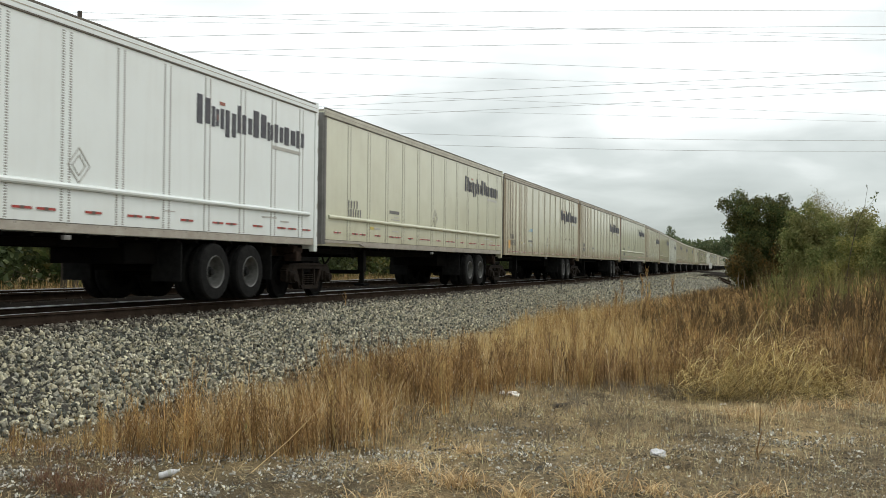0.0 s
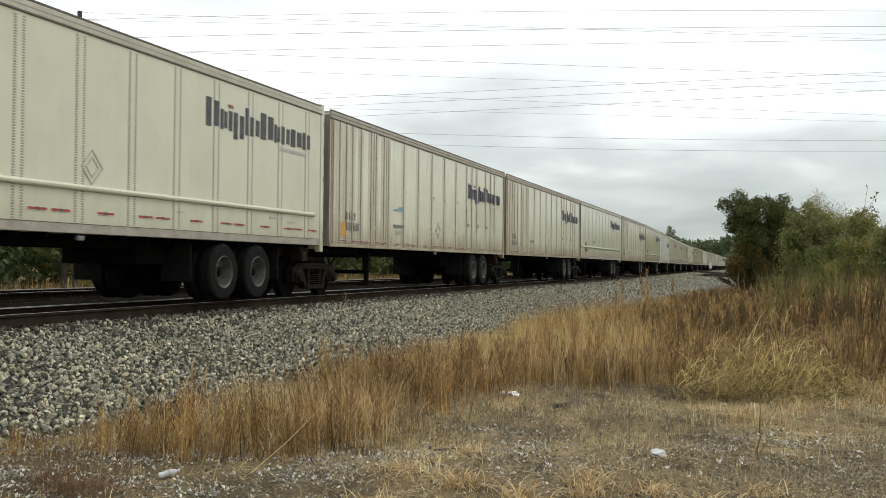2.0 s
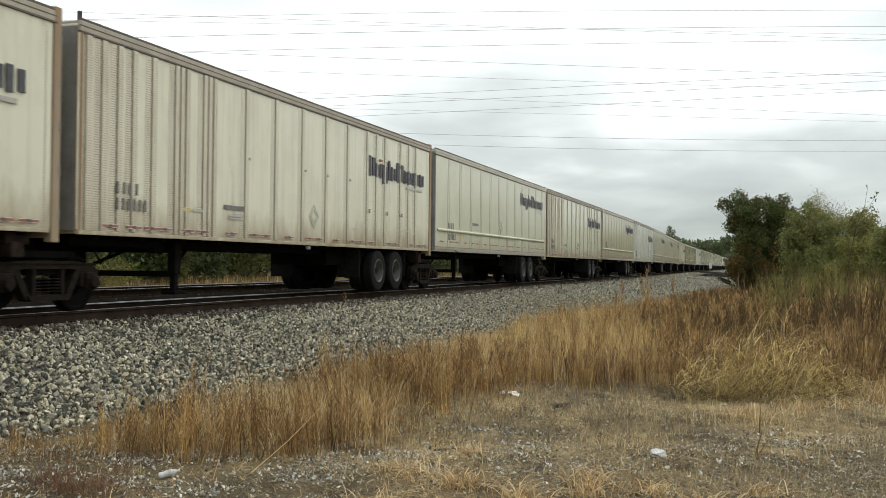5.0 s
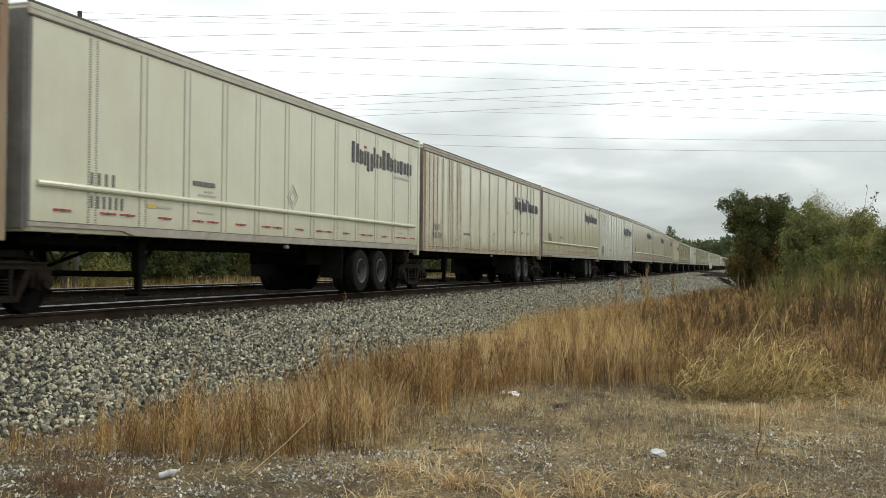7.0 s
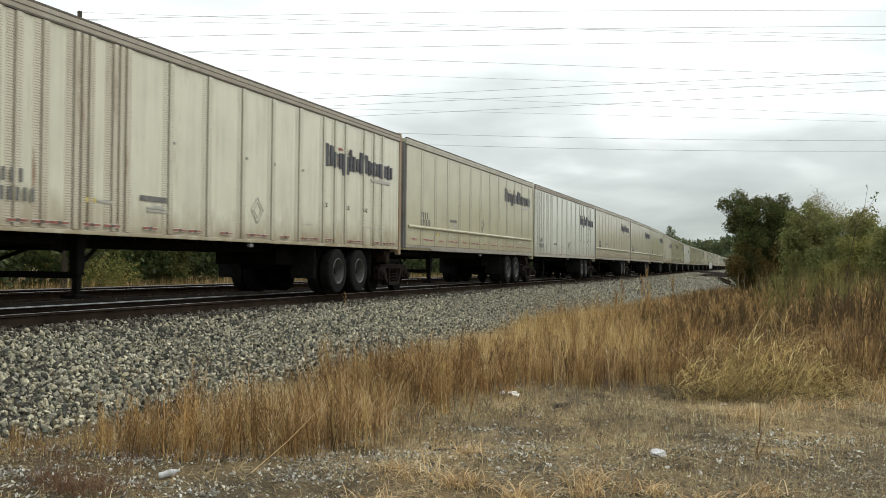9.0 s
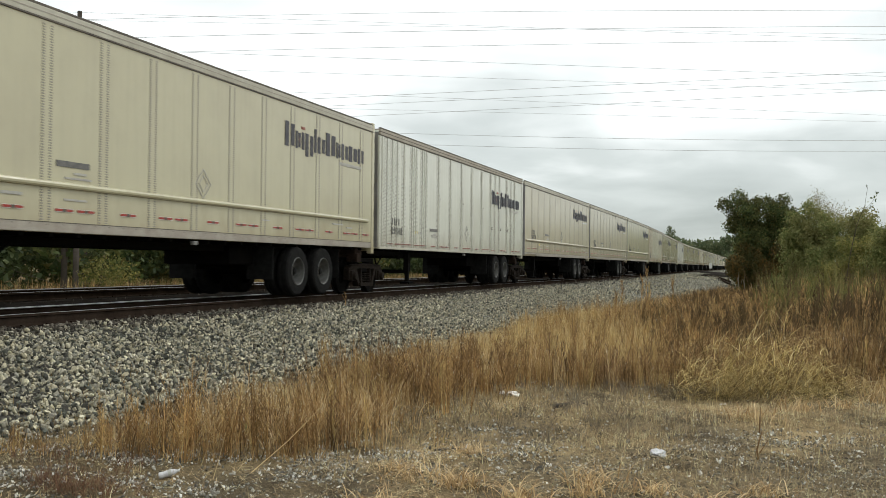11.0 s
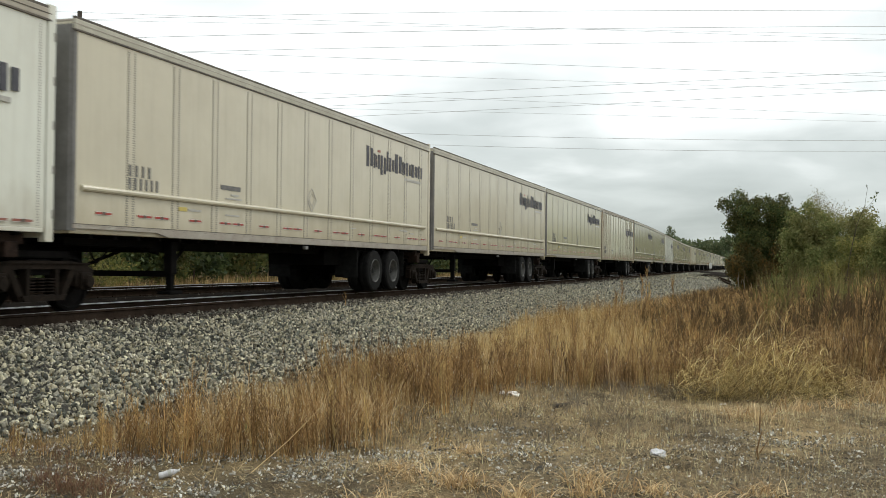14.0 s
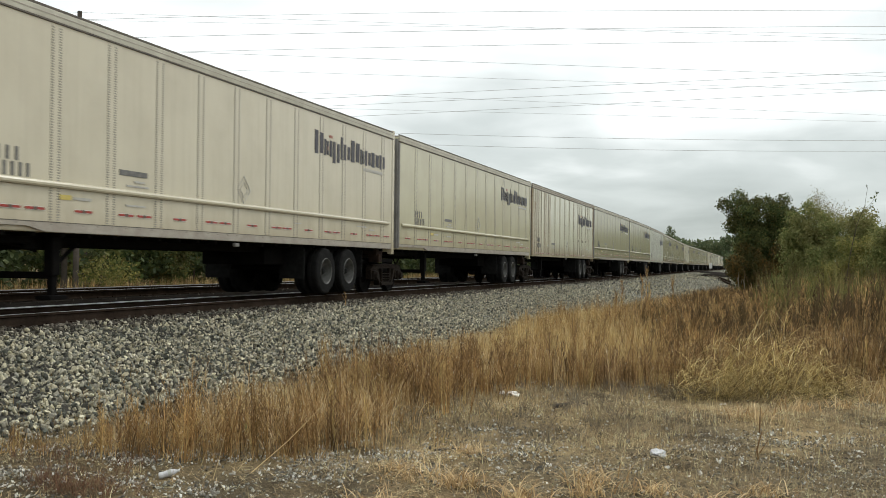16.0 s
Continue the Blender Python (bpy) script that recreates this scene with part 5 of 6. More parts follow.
    v, f = plumes(rng, p, h, 6, 15, 0.0062)
    kind = np.where(rng.uniform(size=len(p)) < np.where(p[:, 0] < 9.5, 0.26, 0.22), 1, 0)
    kind = np.where(rng.uniform(size=len(p)) < 0.07 + 0.32 * np.exp(-((p[:, 0] - 8.6) ** 2 + 0.5 * (p[:, 1] - 3.6) ** 2) / 0.9), 2, kind)
    slots = np.tile(np.repeat(np.repeat(kind, 6), 2), 16)
    tagged(soup("brown_weeds", v, f, [M_RUSSET, M_UMBER, M_TUFT], slots), "reddish brown dead weed stalks standing in the grass", "weeds", kind="stuff")
    # stouter dark plants that stand above the grass
    q = on_land(rng, 5200, 7.4, 30, -3, 7.0)
    d = q[:, 1] - weeds_edge(q[:, 0])
    wide = 2.2 * smooth(12.0, 14.0, q[:, 0])
    dens = smooth(-0.05, 0.25, d) * smooth(2.6 + wide, 1.0 + wide, d) * smooth(0.2, -0.5, q[:, 1] - toe_edge(q[:, 0])) * (0.12 + 0.88 * patch(q[:, 0] * 1.2, q[:, 1] * 1.2, 1.9, 1.5)) * 0.62
    q = drop_on(q[rng.uniform(size=len(q)) < dens])
    g = (0.34 + 0.30 * smooth(8.2, 10.0, q[:, 0])) * rng.uniform(0.75, 1.25, len(q))
    v, f = plumes(rng, q, g, 3, 15, 0.0105)
    tone = np.tile(np.repeat(np.repeat(rng.integers(0, 2, len(q)), 3), 2), 16)
    tagged(soup("stout_weeds", v, f, [M_STALK, M_UMBER], tone), "dark reddish brown branching weeds above the dry grass", "weeds", kind="stuff")
    # bleached seed husks caught in the stalks
    k = rng.integers(len(p), size=5200)
    tip = p[k] + np.stack([rng.normal(0, 0.09, 5200), rng.normal(0, 0.09, 5200), h[k] * rng.uniform(0.25, 1.0, 5200)], -1)
    way = rng.normal(0, 1, (5200, 3)) + np.array((0, 0, 0.8))
    v, f = strips(tip, tip + way * rng.uniform(0.006, 0.020, (5200, 1)), rng.uniform(0.005, 0.011, 5200), rng)
    tagged(soup("seed_husks", v, f, M_HUSK), "pale seed husks hanging in the dead weeds", "seed husks", kind="stuff")
    # low reddish weeds on the gravel
    q = np.concatenate([rng.normal(0, 1, (36, 2)) * np.array((0.12, 0.24)) + np.array((5.95, 4.55)), rng.normal(0, 1, (14, 2)) * np.array((0.20, 0.5)) + np.array((6.6, 5.2))])
    p = drop_on(np.concatenate([q, np.zeros((50, 1))], 1))
    v, f = shrubs(rng, p, rng.uniform(0.02, 0.07, 50), 5, 5, 0.003)
    tagged(soup("red_weeds", v, f, M_RED_WEED), "low reddish weeds among pale gravel", "weeds", kind="stuff")
    # bleached curling blades at the front of the grass
    q = rng.normal(0, 1, (130, 2)) * np.array((0.45, 0.4)) + np.array((9.7, 4.3))
    p = drop_on(np.concatenate([q, np.zeros((130, 1))], 1))
    v, f = blades(rng, p, rng.uniform(0.12, 0.34, 130), rng.uniform(0.004, 0.010, 130), rng.normal(0, 0.05, 130), rng.uniform(0.05, 0.26, 130), 6, 1.5)
    tagged(soup("bleached_grass", v, f, M_BLEACH), "bleached curling grass blades before the brown weeds", "dry grass", kind="stuff")


def dull_weeds():
    """Taller grey-brown weeds in front of the bushes."""
    rng = np.random.default_rng(41)
    p = on_land(rng, 19000, 13.6, 62, -11, 6)
    e = weeds_edge(p[:, 0])
    lim = np.interp(p[:, 0], [13.6, 15, 20, 30, 60], [-0.6, 0.6, 2.2, 3.6, 3.4])
    dens = smooth(-0.2, 0.6, p[:, 1] - e) * smooth(0.6, -1.2, p[:, 1] - lim) * np.clip(22 / p[:, 0], 0.5, 1)
    p = drop_on(p[rng.uniform(size=len(p)) < dens])
    tall = np.interp(p[:, 1] + 0.09 * (p[:, 0] - 18), [-5, -2, 0, 3, 6], [1.75, 1.45, 1.05, 0.70, 0.60]) * np.interp(p[:, 0], [13.6, 16, 24], [0.45, 0.7, 1.0])
    h = tall * rng.uniform(0.55, 1.1, len(p)) * (0.6 + 0.55 * patch(p[:, 0], p[:, 1], 0.5, 0.9))
    v, f = shrubs(rng, p[::3], h[::3], 8, 7, 0.013)
    q = p[::3]
    green = (q[:, 1] < -0.018 * q[:, 0] + rng.normal(0, 0.4, len(q))) & (q[:, 0] > 31)
    kinds = np.where(green & (rng.uniform(size=len(q)) < 0.75), 1, np.where(rng.uniform(size=len(q)) < 0.40 - 0.22 * smooth(0.5, -2.5, q[:, 1]), 2, 0))
    slots = np.tile(np.repeat(np.repeat(kinds, 8), 2), 8)
    tagged(soup("dull_weeds", v, f, [M_DUSK, M_OLIVE, M_RUSSET], slots), "tall dull grey-brown weeds in front of the bushes", "weeds", kind="stuff")
    p = on_land(rng, 54000, 13.6, 75, -12, 5.5)
    e = weeds_edge(p[:, 0])
    lim = np.interp(p[:, 0], [13.6, 15, 20, 30, 75], [-0.6, 0.6, 3.0, 5.0, 3.6])
    dens = smooth(-0.2, 0.6, p[:, 1] - e) * smooth(0.6, -1.2, p[:, 1] - lim) * 0.8
    p = drop_on(p[rng.uniform(size=len(p)) < dens])
    n = len(p)
    tall = np.interp(p[:, 1] + 0.09 * (p[:, 0] - 18), [-6, -3, 0, 4], [1.65, 1.35, 0.80, 0.5]) * np.interp(p[:, 0], [13.6, 17], [0.45, 1.0])
    v, f = blades(rng, p, tall * np.where(p[:, 1] < -0.02 * p[:, 0], 0.72, 1.0) * rng.uniform(0.5, 1.15, n), rng.uniform(0.008, 0.017, n), rng.normal(0, 0.24, n), np.abs(rng.normal(0, 0.26, n)), 3)
    right = (p[:, 1] < -0.02 * p[:, 0] + rng.normal(0, 0.5, n)) & (p[:, 0] > 29) & (rng.uniform(size=n) < 0.65)
    gold = (p[:, 0] < 24) & (p[:, 1] > 2.0)
    pick = rng.uniform(size=n)
    mixed = np.where(gold | (pick < 0.05), 0, np.where(pick < 0.45, 2, 3))
    slots = np.repeat(np.where(right, 1, mixed), len(f) // n)
    ob = soup("rough_grass", v, f, [M_TAN, M_OLIVE, M_RUSSET, M_DUSK], slots)
    tagged(ob, "rough brown and olive grass on the far verge", "dry grass", kind="stuff")


def straw_clump(x, y, spread, height, count, seed, label):
    """A tuft of blades arching over from one foot."""
    rng = np.random.default_rng(seed)
    r = rng.normal(0, 1, (count, 2)) * np.array(spread) * rng.uniform(0.4, 1.4, (count, 1))
    p = np.stack([x + r[:, 0], y + r[:, 1], np.zeros(count)], -1)
    p = drop_on(p)
    h = height * rng.uniform(0.25, 1.1, count)
    v, f = blades(rng, p, h, rng.uniform(0.006, 0.014, count), np.abs(rng.normal(0.10, 0.10, count)), np.abs(rng.normal(0.55, 0.28, count)) * height / 0.7, 7, 1.45)
    tagged(soup("straw_clump", v, f, M_TUFT), label, "grass clump", "straw clumps")


def straw_heap(x, y, rx, ry, height, count, seed, label):
    """A fallen heap of long straw: blades springing out of a mound in all directions."""
    rng = np.random.default_rng(seed)
    r = np.sqrt(rng.uniform(0, 1, count))
    a = rng.uniform(0, 2 * math.pi, count)
    p = drop_on(np.stack([x + r * np.cos(a) * rx, y + r * np.sin(a) * ry, np.zeros(count)], -1))
    lump = 0.60 + 0.60 * patch(p[:, 0] * 3, p[:, 1] * 3, 1.7, 2.3)
    p[:, 2] += height * (1 - r * r) * rng.uniform(0.0, 0.80, count) * lump
    rise = (0.02 + 0.46 * rng.uniform(size=count) ** 1.7) * height * lump
    heading = np.where(rng.uniform(size=count) < 0.52, rng.normal(-1.75, 0.85, count), rng.uniform(0, 2 * math.pi, count))
    v, f = blades(rng, p, rise, rng.uniform(0.005, 0.0125, count), rng.uniform(0.25, 0.95, count), rng.uniform(0.0, 0.34, count), 8, 1.9, heading)
    tagged(soup("straw_clump", v, f, M_STRAW), label, "grass clump", "straw clumps")


def stubble():
    """Flattened short growth over the trodden verge."""
    rng = np.random.default_rng(51)
    p = on_land(rng, 430000, 4.6, 20, -5, 6.5)
    e = weeds_edge(p[:, 0])
    dens = smooth(0.7, 0.0, p[:, 1] - e) * (0.10 + 0.90 * (1 - patch(p[:, 0], p[:, 1], 0.9, 1.3)) ** 1.8)
    dens *= np.where((p[:, 0] < 8.3) & (p[:, 1] > 3.2), 0.35, 1.0)
    dens *= np.where((p[:, 0] > 8.2) & (p[:, 0] < 10.5) & (p[:, 1] < 0.6) & (p[:, 1] > -1.3), 0.35, 1.0)
    p = drop_on(p[rng.uniform(size=len(p)) < dens])
    n = len(p)
    flat = rng.uniform(0, 1, n)
    h = np.where(flat < 0.7, rng.uniform(0.01, 0.05, n), rng.uniform(0.05, 0.14, n))
    lean = np.where(flat < 0.7, rng.uniform(0.03, 0.14, n), rng.normal(0, 0.04, n))
    v, f = blades(rng, p, h, rng.uniform(0.003, 0.007, n), lean, np.abs(rng.normal(0, 0.05, n)), 2)
    tagged(soup("stubble", v, f, M_THATCH), "short flattened dry stubble on the trodden verge", "stubble", kind="stuff")
    p = on_land(rng, 150000, 4.6, 19, -5, 6.5)
    e = weeds_edge(p[:, 0])
    dens = smooth(0.6, -0.1, p[:, 1] - e) * np.clip(1.3 * patch(p[:, 0] + 2.0, p[:, 1], 1.3, 1.9) ** 2 - 0.1 + 0.60 * smooth(8.5, 6.0, p[:, 0]), 0.06, 1) * np.where((p[:, 0] < 8.3) & (p[:, 1] > 3.4), 0.35, 1.0)
    p = drop_on(p[rng.uniform(size=len(p)) < dens])
    n = len(p)
    p[:, 2] += rng.uniform(0, 0.035, n)
    v, f = blades(rng, p, rng.uniform(0.0, 0.05, n), rng.uniform(0.003, 0.007, n), rng.uniform(0.05, 0.20, n), rng.normal(0, 0.05, n), 2)
    tagged(soup("matted_straw", v, f, M_THATCH), "matted lying straw on the trodden verge", "straw", kind="stuff")
    # low grey twiggy growth on the side towards the bushes
    p = on_land(rng, 8200, 8, 19, -4, 4.2)
    e = weeds_edge(p[:, 0])
    dens = smooth(0.5, -0.1, p[:, 1] - e) * smooth(-2.4, -0.3, p[:, 1] - e) * patch(p[:, 0], p[:, 1], 1.9, 1.4) * (0.25 + 0.75 * smooth(2.8, 1.4, p[:, 1]))
    p = drop_on(p[rng.uniform(size=len(p)) < dens])
    p = p[::2]
    v, f = shrubs(rng, p, rng.uniform(0.06, 0.19, len(p)) * rng.uniform(0.5, 1.2, len(p)), 6, 4, 0.004)
    tagged(soup("low_weeds", v, f, M_LOW), "low grey-brown twiggy weeds on the verge", "weeds", kind="stuff")


def far_field():
    """Grass beyond the second track, seen between the wheels."""
    rng = np.random.default_rng(61)
    n = 18000
    p = np.stack([rng.uniform(14, 90, n), rng.uniform(17.8, 30, n), np.zeros(n)], -1)
    p = p[p[:, 1] < p[:, 0] * 0.95]
    p = drop_on(p)
    n = len(p)
    v, f = blades(rng, p, rng.uniform(0.25, 0.75, n), rng.uniform(0.012, 0.03, n), rng.normal(0, 0.12, n), np.abs(rng.normal(0, 0.15, n)), 3)
    slots = np.repeat(rng.choice(4, n, p=(0.28, 0.30, 0.17, 0.25)), len(f) // n)
    tagged(soup("field_grass", v, f, [M_OLIVE, M_RUSSET, M_TAN, M_DUSK], slots), "olive and straw grass beyond the second track", "grass", kind="stuff")


def tall_weeds():
    """Single taller plants, straw-pale and olive, that break the outline before the bushes."""
    rng = np.random.default_rng(45)
    for k in range(84):
        x = rng.uniform(19, 46)
        y = x * rng.uniform(-0.125, 0.02) - 0.4
        p = drop_on(np.array([[x, y, 0.0]]))
        h = np.array([(1.15 + 0.012 * x + 0.35 * min(-y / x * 8, 1)) * rng.uniform(0.8, 1.2) * (0.7 if k % 5 == 4 else 1.0)])
        v, f = shrubs(rng, p, h, 9, 16, 0.013)
        tall = soup("tall_weed", v, f, (M_OLIVE, M_DUSK, M_OLIVE, M_DUSK, M_RUSSET)[k % 5])
        tagged(tall, ("olive green tall weed before the bushes", "grey-brown tall dead weed before the bushes", "olive green tall weed before the bushes", "grey-brown tall dead weed before the bushes", "reddish brown tall weed before the bushes")[k % 5], "weed", "tall weeds before the bushes")


def verge_grass():
    """Short curling dull grass that fringes the foot of the weeds, and broken twigs on the verge."""
    rng = np.random.default_rng(37)
    p = on_land(rng, 60000, 7.2, 19, -4, 4.6)
    d = p[:, 1] - weeds_edge(p[:, 0])
    dens = smooth(-1.1, 0.0, d) * smooth(0.9, 0.2, d) * (0.15 + 0.85 * patch(p[:, 0] * 1.6, p[:, 1] * 1.6, 1.5, 2.2)) * 0.8
    p = drop_on(p[rng.uniform(size=len(p)) < dens])
    n = len(p)
    v, f = blades(rng, p, rng.uniform(0.03, 0.17, n), rng.uniform(0.003, 0.006, n), rng.normal(0, 0.07, n), np.abs(rng.normal(0, 0.11, n)), 4)
    slots = np.repeat(rng.choice(4, n, p=(0.16, 0.24, 0.38, 0.22)), len(f) // n)
    tagged(soup("verge_grass", v, f, [M_LOW, M_OLIVE, M_RUSSET, M_TUFT], slots), "short dull curling grass at the foot of the weeds", "grass", kind="stuff")
    p = drop_on(on_land(rng, 1500, 5.0, 15, -3, 4.2))
    p = p[p[:, 1] < weeds_edge(p[:, 0]) + 0.2]
    n = len(p)
    p[:, 2] += 0.018
    a = rng.uniform(0, 2 * math.pi, n)
    tip = p + np.stack([np.cos(a), np.sin(a), rng.uniform(-0.08, 0.25, n)], -1) * rng.uniform(0.03, 0.13, (n, 1))
    v, f = strips(p, tip, rng.uniform(0.006, 0.013, n), rng)
    tagged(soup("twig_litter", v, f, M_TWIG), "dark broken twigs strewn over the verge", "twigs", kind="stuff")


def ballast_tufts():
    """Thin dry growth rooted between the stones of the ballast shoulder."""
    rng = np.random.default_rng(36)
    lots = []
    for x, y, sx, sy, count in ((10.7, 7.45, 0.35, 0.20, 150), (12.2, 7.3, 0.6, 0.2, 130), (9.3, 7.1, 0.3, 0.25, 110), (14.8, 7.3, 0.9, 0.25, 110), (8.3, 6.9, 0.25, 0.3, 90)):
        p = np.stack([x + rng.normal(0, sx, count), y + rng.normal(0, sy, count), np.zeros(count)], -1)
        p[:, 2] = np.maximum(ballast_height(p[:, 0], p[:, 1]), land_height(p[:, 0], p[:, 1])) - 0.01
        lots.append(blades(rng, p, rng.uniform(0.05, 0.19, count), rng.uniform(0.003, 0.006, count), rng.normal(0, 0.06, count), np.abs(rng.normal(0, 0.06, count)), 3))
    v, f = join(lots)
    tagged(soup("ballast_grass", v, f, M_RUSSET), "thin brown dry growth between ballast stones", "dry grass", kind="stuff")


weed_strip()
ballast_tufts()
verge_grass()
dull_weeds()
tall_weeds()
stubble()
far_field()
straw_heap(13.2, 0.72, 0.50, 0.40, 0.98, 460, 71, "pale straw grass clump arching over the verge")
straw_heap(13.5, -0.08, 0.62, 0.72, 1.14, 1150, 72, "large pale straw grass clump drooping in a heap")
straw_heap(13.6, -0.82, 0.45, 0.36, 0.66, 260, 73, "pale straw grass clump drooping beside the weeds")
for k, (x, y, h) in enumerate(((7.2, 2.17, 0.16), (7.5, 1.2, 0.18), (11.1, 0.1, 0.22), (8.2, 4.0, 0.42), (11.9, -0.4, 0.25), (9.3, 3.7, 0.34), (7.0, 0.4, 0.12), (6.3, 2.0, 0.12), (6.5, 1.55, 0.14), (6.25, 1.2, 0.11), (6.6, 2.55, 0.12), (6.3, 0.7, 0.10), (7.3, 2.6, 0.11), (13.2, -1.35, 0.24), (12.3, -0.9, 0.16), (6.2, -0.3, 0.10))):
    straw_clump(x, y, (0.13, 0.13), h, 80, 80 + k, "small straw tuft on the verge")


for k, (x, y, h) in enumerate(((7.21, 2.17, 0.17), (6.91, 1.65, 0.20), (7.14, 1.18, 0.19), (8.32, 2.41, 0.12), (7.43, 2.76, 0.12), (7.33, 0.77, 0.12), (7.45, -0.04, 0.11), (14.0, -1.1, 0.30), (14.2, -1.45, 0.30))):
    straw_clump(x, y, (0.07, 0.10), h, 70, 120 + k, "small tan straw tuft on the verge")


def tall_stalk(x, y, base, height, seed, label, twigs=3, mat=M_RUSSET):
    rng = np.random.default_rng(seed)
    b = Build()
    b.tube([(x, y, base), (x + 0.03, y + 0.02, base + height * 0.5), (x + 0.02, y - 0.02, base + height)], [0.010, 0.007, 0.003], 5)
    for _ in range(twigs):
        u = rng.uniform(0.35, 0.98)
        a = rng.uniform(0, 6.28)
        q = Vector((x + 0.02, y, base + height * u))
        r = 0.05 + 0.10 * (1 - u)
        b.tube([q, q + Vector((r * math.cos(a), r * math.sin(a), rng.uniform(0.08, 0.22)))], [0.006, 0.003], 4)
    tagged(new("dead_stalk", b.mesh("dead_stalk", mat)), label, "dead weed", "dead stalks")


for k, (x, y, h) in enumerate(((28.4, 3.1, 1.60), (28.2, 3.02, 1.25), (28.6, 3.25, 1.35), (33.0, 4.4, 1.2), (28.0, 2.35, 1.35), (26.6, 3.7, 0.95))):
    tall_stalk(x, y, -0.9, h, k + 1, "tall dry brown weed stalk above the grass", 30)
tall_stalk(20.9, 9.0, -0.24, 0.30, 3, "small dry weed growing out of the ballast")
tall_stalk(8.55, 0.02, -0.87, 0.31, 4, "thin dark dead stalk on the verge", 2, M_UMBER)

# ---- bushes and trees ----
def leaf_cloud(rng, lobes, count, size, clump=0.22):
    """Small two-triangle leaves in clumps over ellipsoid lobes (x, y, z, rx, ry, rz, share)."""
    small = []
    for x, y, z, rx, ry, rz, w in lobes:
        small.append((x, y, z, rx * 0.72, ry * 0.72, rz * 0.72, w * 0.35))
        for _ in range(11):
            d = rng.normal(size=3)
            d /= np.linalg.norm(d)
            k = rng.uniform(0.24, 0.46)
            small.append((x + d[0] * rx * 0.8, y + d[1] * ry * 0.8, z + d[2] * rz * 0.8, rx * k, ry * k, rz * k, w * 0.07 * (k / 0.35) ** 2))
    lobes = small
    share = np.array([q[6] for q in lobes], float)
    pick = rng.choice(len(lobes), size=max(count // 14, 1), p=share / share.sum())
    L = np.array([q[:6] for q in lobes])
    d = rng.normal(size=(len(pick), 3))
    d /= np.linalg.norm(d, axis=1, keepdims=True)
    r = rng.uniform(0.2, 1.0, len(pick)) ** 0.35 * rng.uniform(0.85, 1.08, len(pick))
    heart = L[pick, :3] + d * r[:, None] * L[pick, 3:6]
    p = np.repeat(heart, 14, 0) + rng.normal(0, clump, (len(pick) * 14, 3))
    n = len(p)
    s = size * rng.uniform(0.6, 1.3, n)
    t = turns(rng, n)
    shape = np.array([(-0.5, 0, 0), (0, -0.32, 0.06), (0.5, 0, 0), (0, 0.32, 0.06)])
    v = np.einsum("nij,vj->nvi", t, shape) * s[:, None, None] + p[:, None, :]
    f = (np.array([(0, 1, 2), (0, 2, 3)])[None] + (np.arange(n) * 4)[:, None, None]).reshape(-1, 3)
    return v.reshape(-1, 3), f


def limbs(rng, base, lobes, radius):
    b = Build()
    base = Vector(base)
    top = sum((Vector(q[:3]) * q[6] for q in lobes), Vector()) / sum(q[6] for q in lobes)
    fork = base.lerp(top, 0.35)
    b.tube([base, base.lerp(fork, 0.5) + Vector((0.05, 0.03, 0)), fork], [radius, radius * 0.8, radius * 0.6], 8)
    for q in lobes:
        c = Vector(q[:3])
        mid = fork.lerp(c, 0.55) + Vector(rng.normal(0, 0.12, 3))
        b.tube([fork, mid, c], [radius * 0.5, radius * 0.3, radius * 0.12], 6)
        for _ in range(5):
            e = c + Vector(rng.normal(0, 0.6, 3) * np.array(q[3:6]))
            b.tube([mid.lerp(c, 0.6), mid.lerp(e, 0.7) + Vector((0, 0, 0.05)), e], [radius * 0.16, radius * 0.09, radius * 0.03], 4)
    return b


def woody(name, seed, base, lobes, count, size, mat, label, radius=0.10, clump=0.13, category="bush", group=""):
    rng = np.random.default_rng(seed)
    thing = tagged(new(name), label, category, group)
    part("trunk", limbs(rng, base, lobes, radius), M_BARK, thing, "grey-brown branching stems")
    v, f = leaf_cloud(rng, lobes, count, size, clump)
    crown = soup("crown", v, f, mat)
    crown.parent = thing
    return thing


M_DARKLEAF = island_mix("leaf_dark_green", [(0.0, (0.03653, 0.06041, 0.01944)), (0.5, (0.08927, 0.127, 0.04297)), (0.85, (0.1573, 0.175, 0.05627)), (1.0, (0.2233, 0.1823, 0.06138))], 0.6, 0.36, (0.8, (0.1015, 0.07812, 0.02864), 0.6))
M_TURNING = island_mix("leaf_turning", [(0.0, (0.0442, 0.0432, 0.0154)), (0.5, (0.136, 0.1044, 0.035)), (1.0, (0.2312, 0.126, 0.035))], 0.7, 0.35, (0.9, (0.0476, 0.0612, 0.0182), 0.8))
M_MIDLEAF = island_mix("leaf_mid_green", [(0.0, (0.09916, 0.1361, 0.04318)), (0.5, (0.2048, 0.2467, 0.08161)), (1.0, (0.3566, 0.3372, 0.1319))], 0.65, 0.38, (0.45, (0.2773, 0.2266, 0.1023), 0.5))
M_YELLOWLEAF = island_mix("leaf_yellowing", [(0.0, (0.1122, 0.1275, 0.03468)), (0.5, (0.2346, 0.2244, 0.0663)), (1.0, (0.3876, 0.3162, 0.102))], 0.7, 0.38, (0.5, (0.1122, 0.1428, 0.0459), 0.5))
M_PALETWIG = island_mix("leaf_sparse_pale", [(0.0, (0.162, 0.155, 0.081)), (1.0, (0.365, 0.324, 0.189))], 0.8, 0.2)
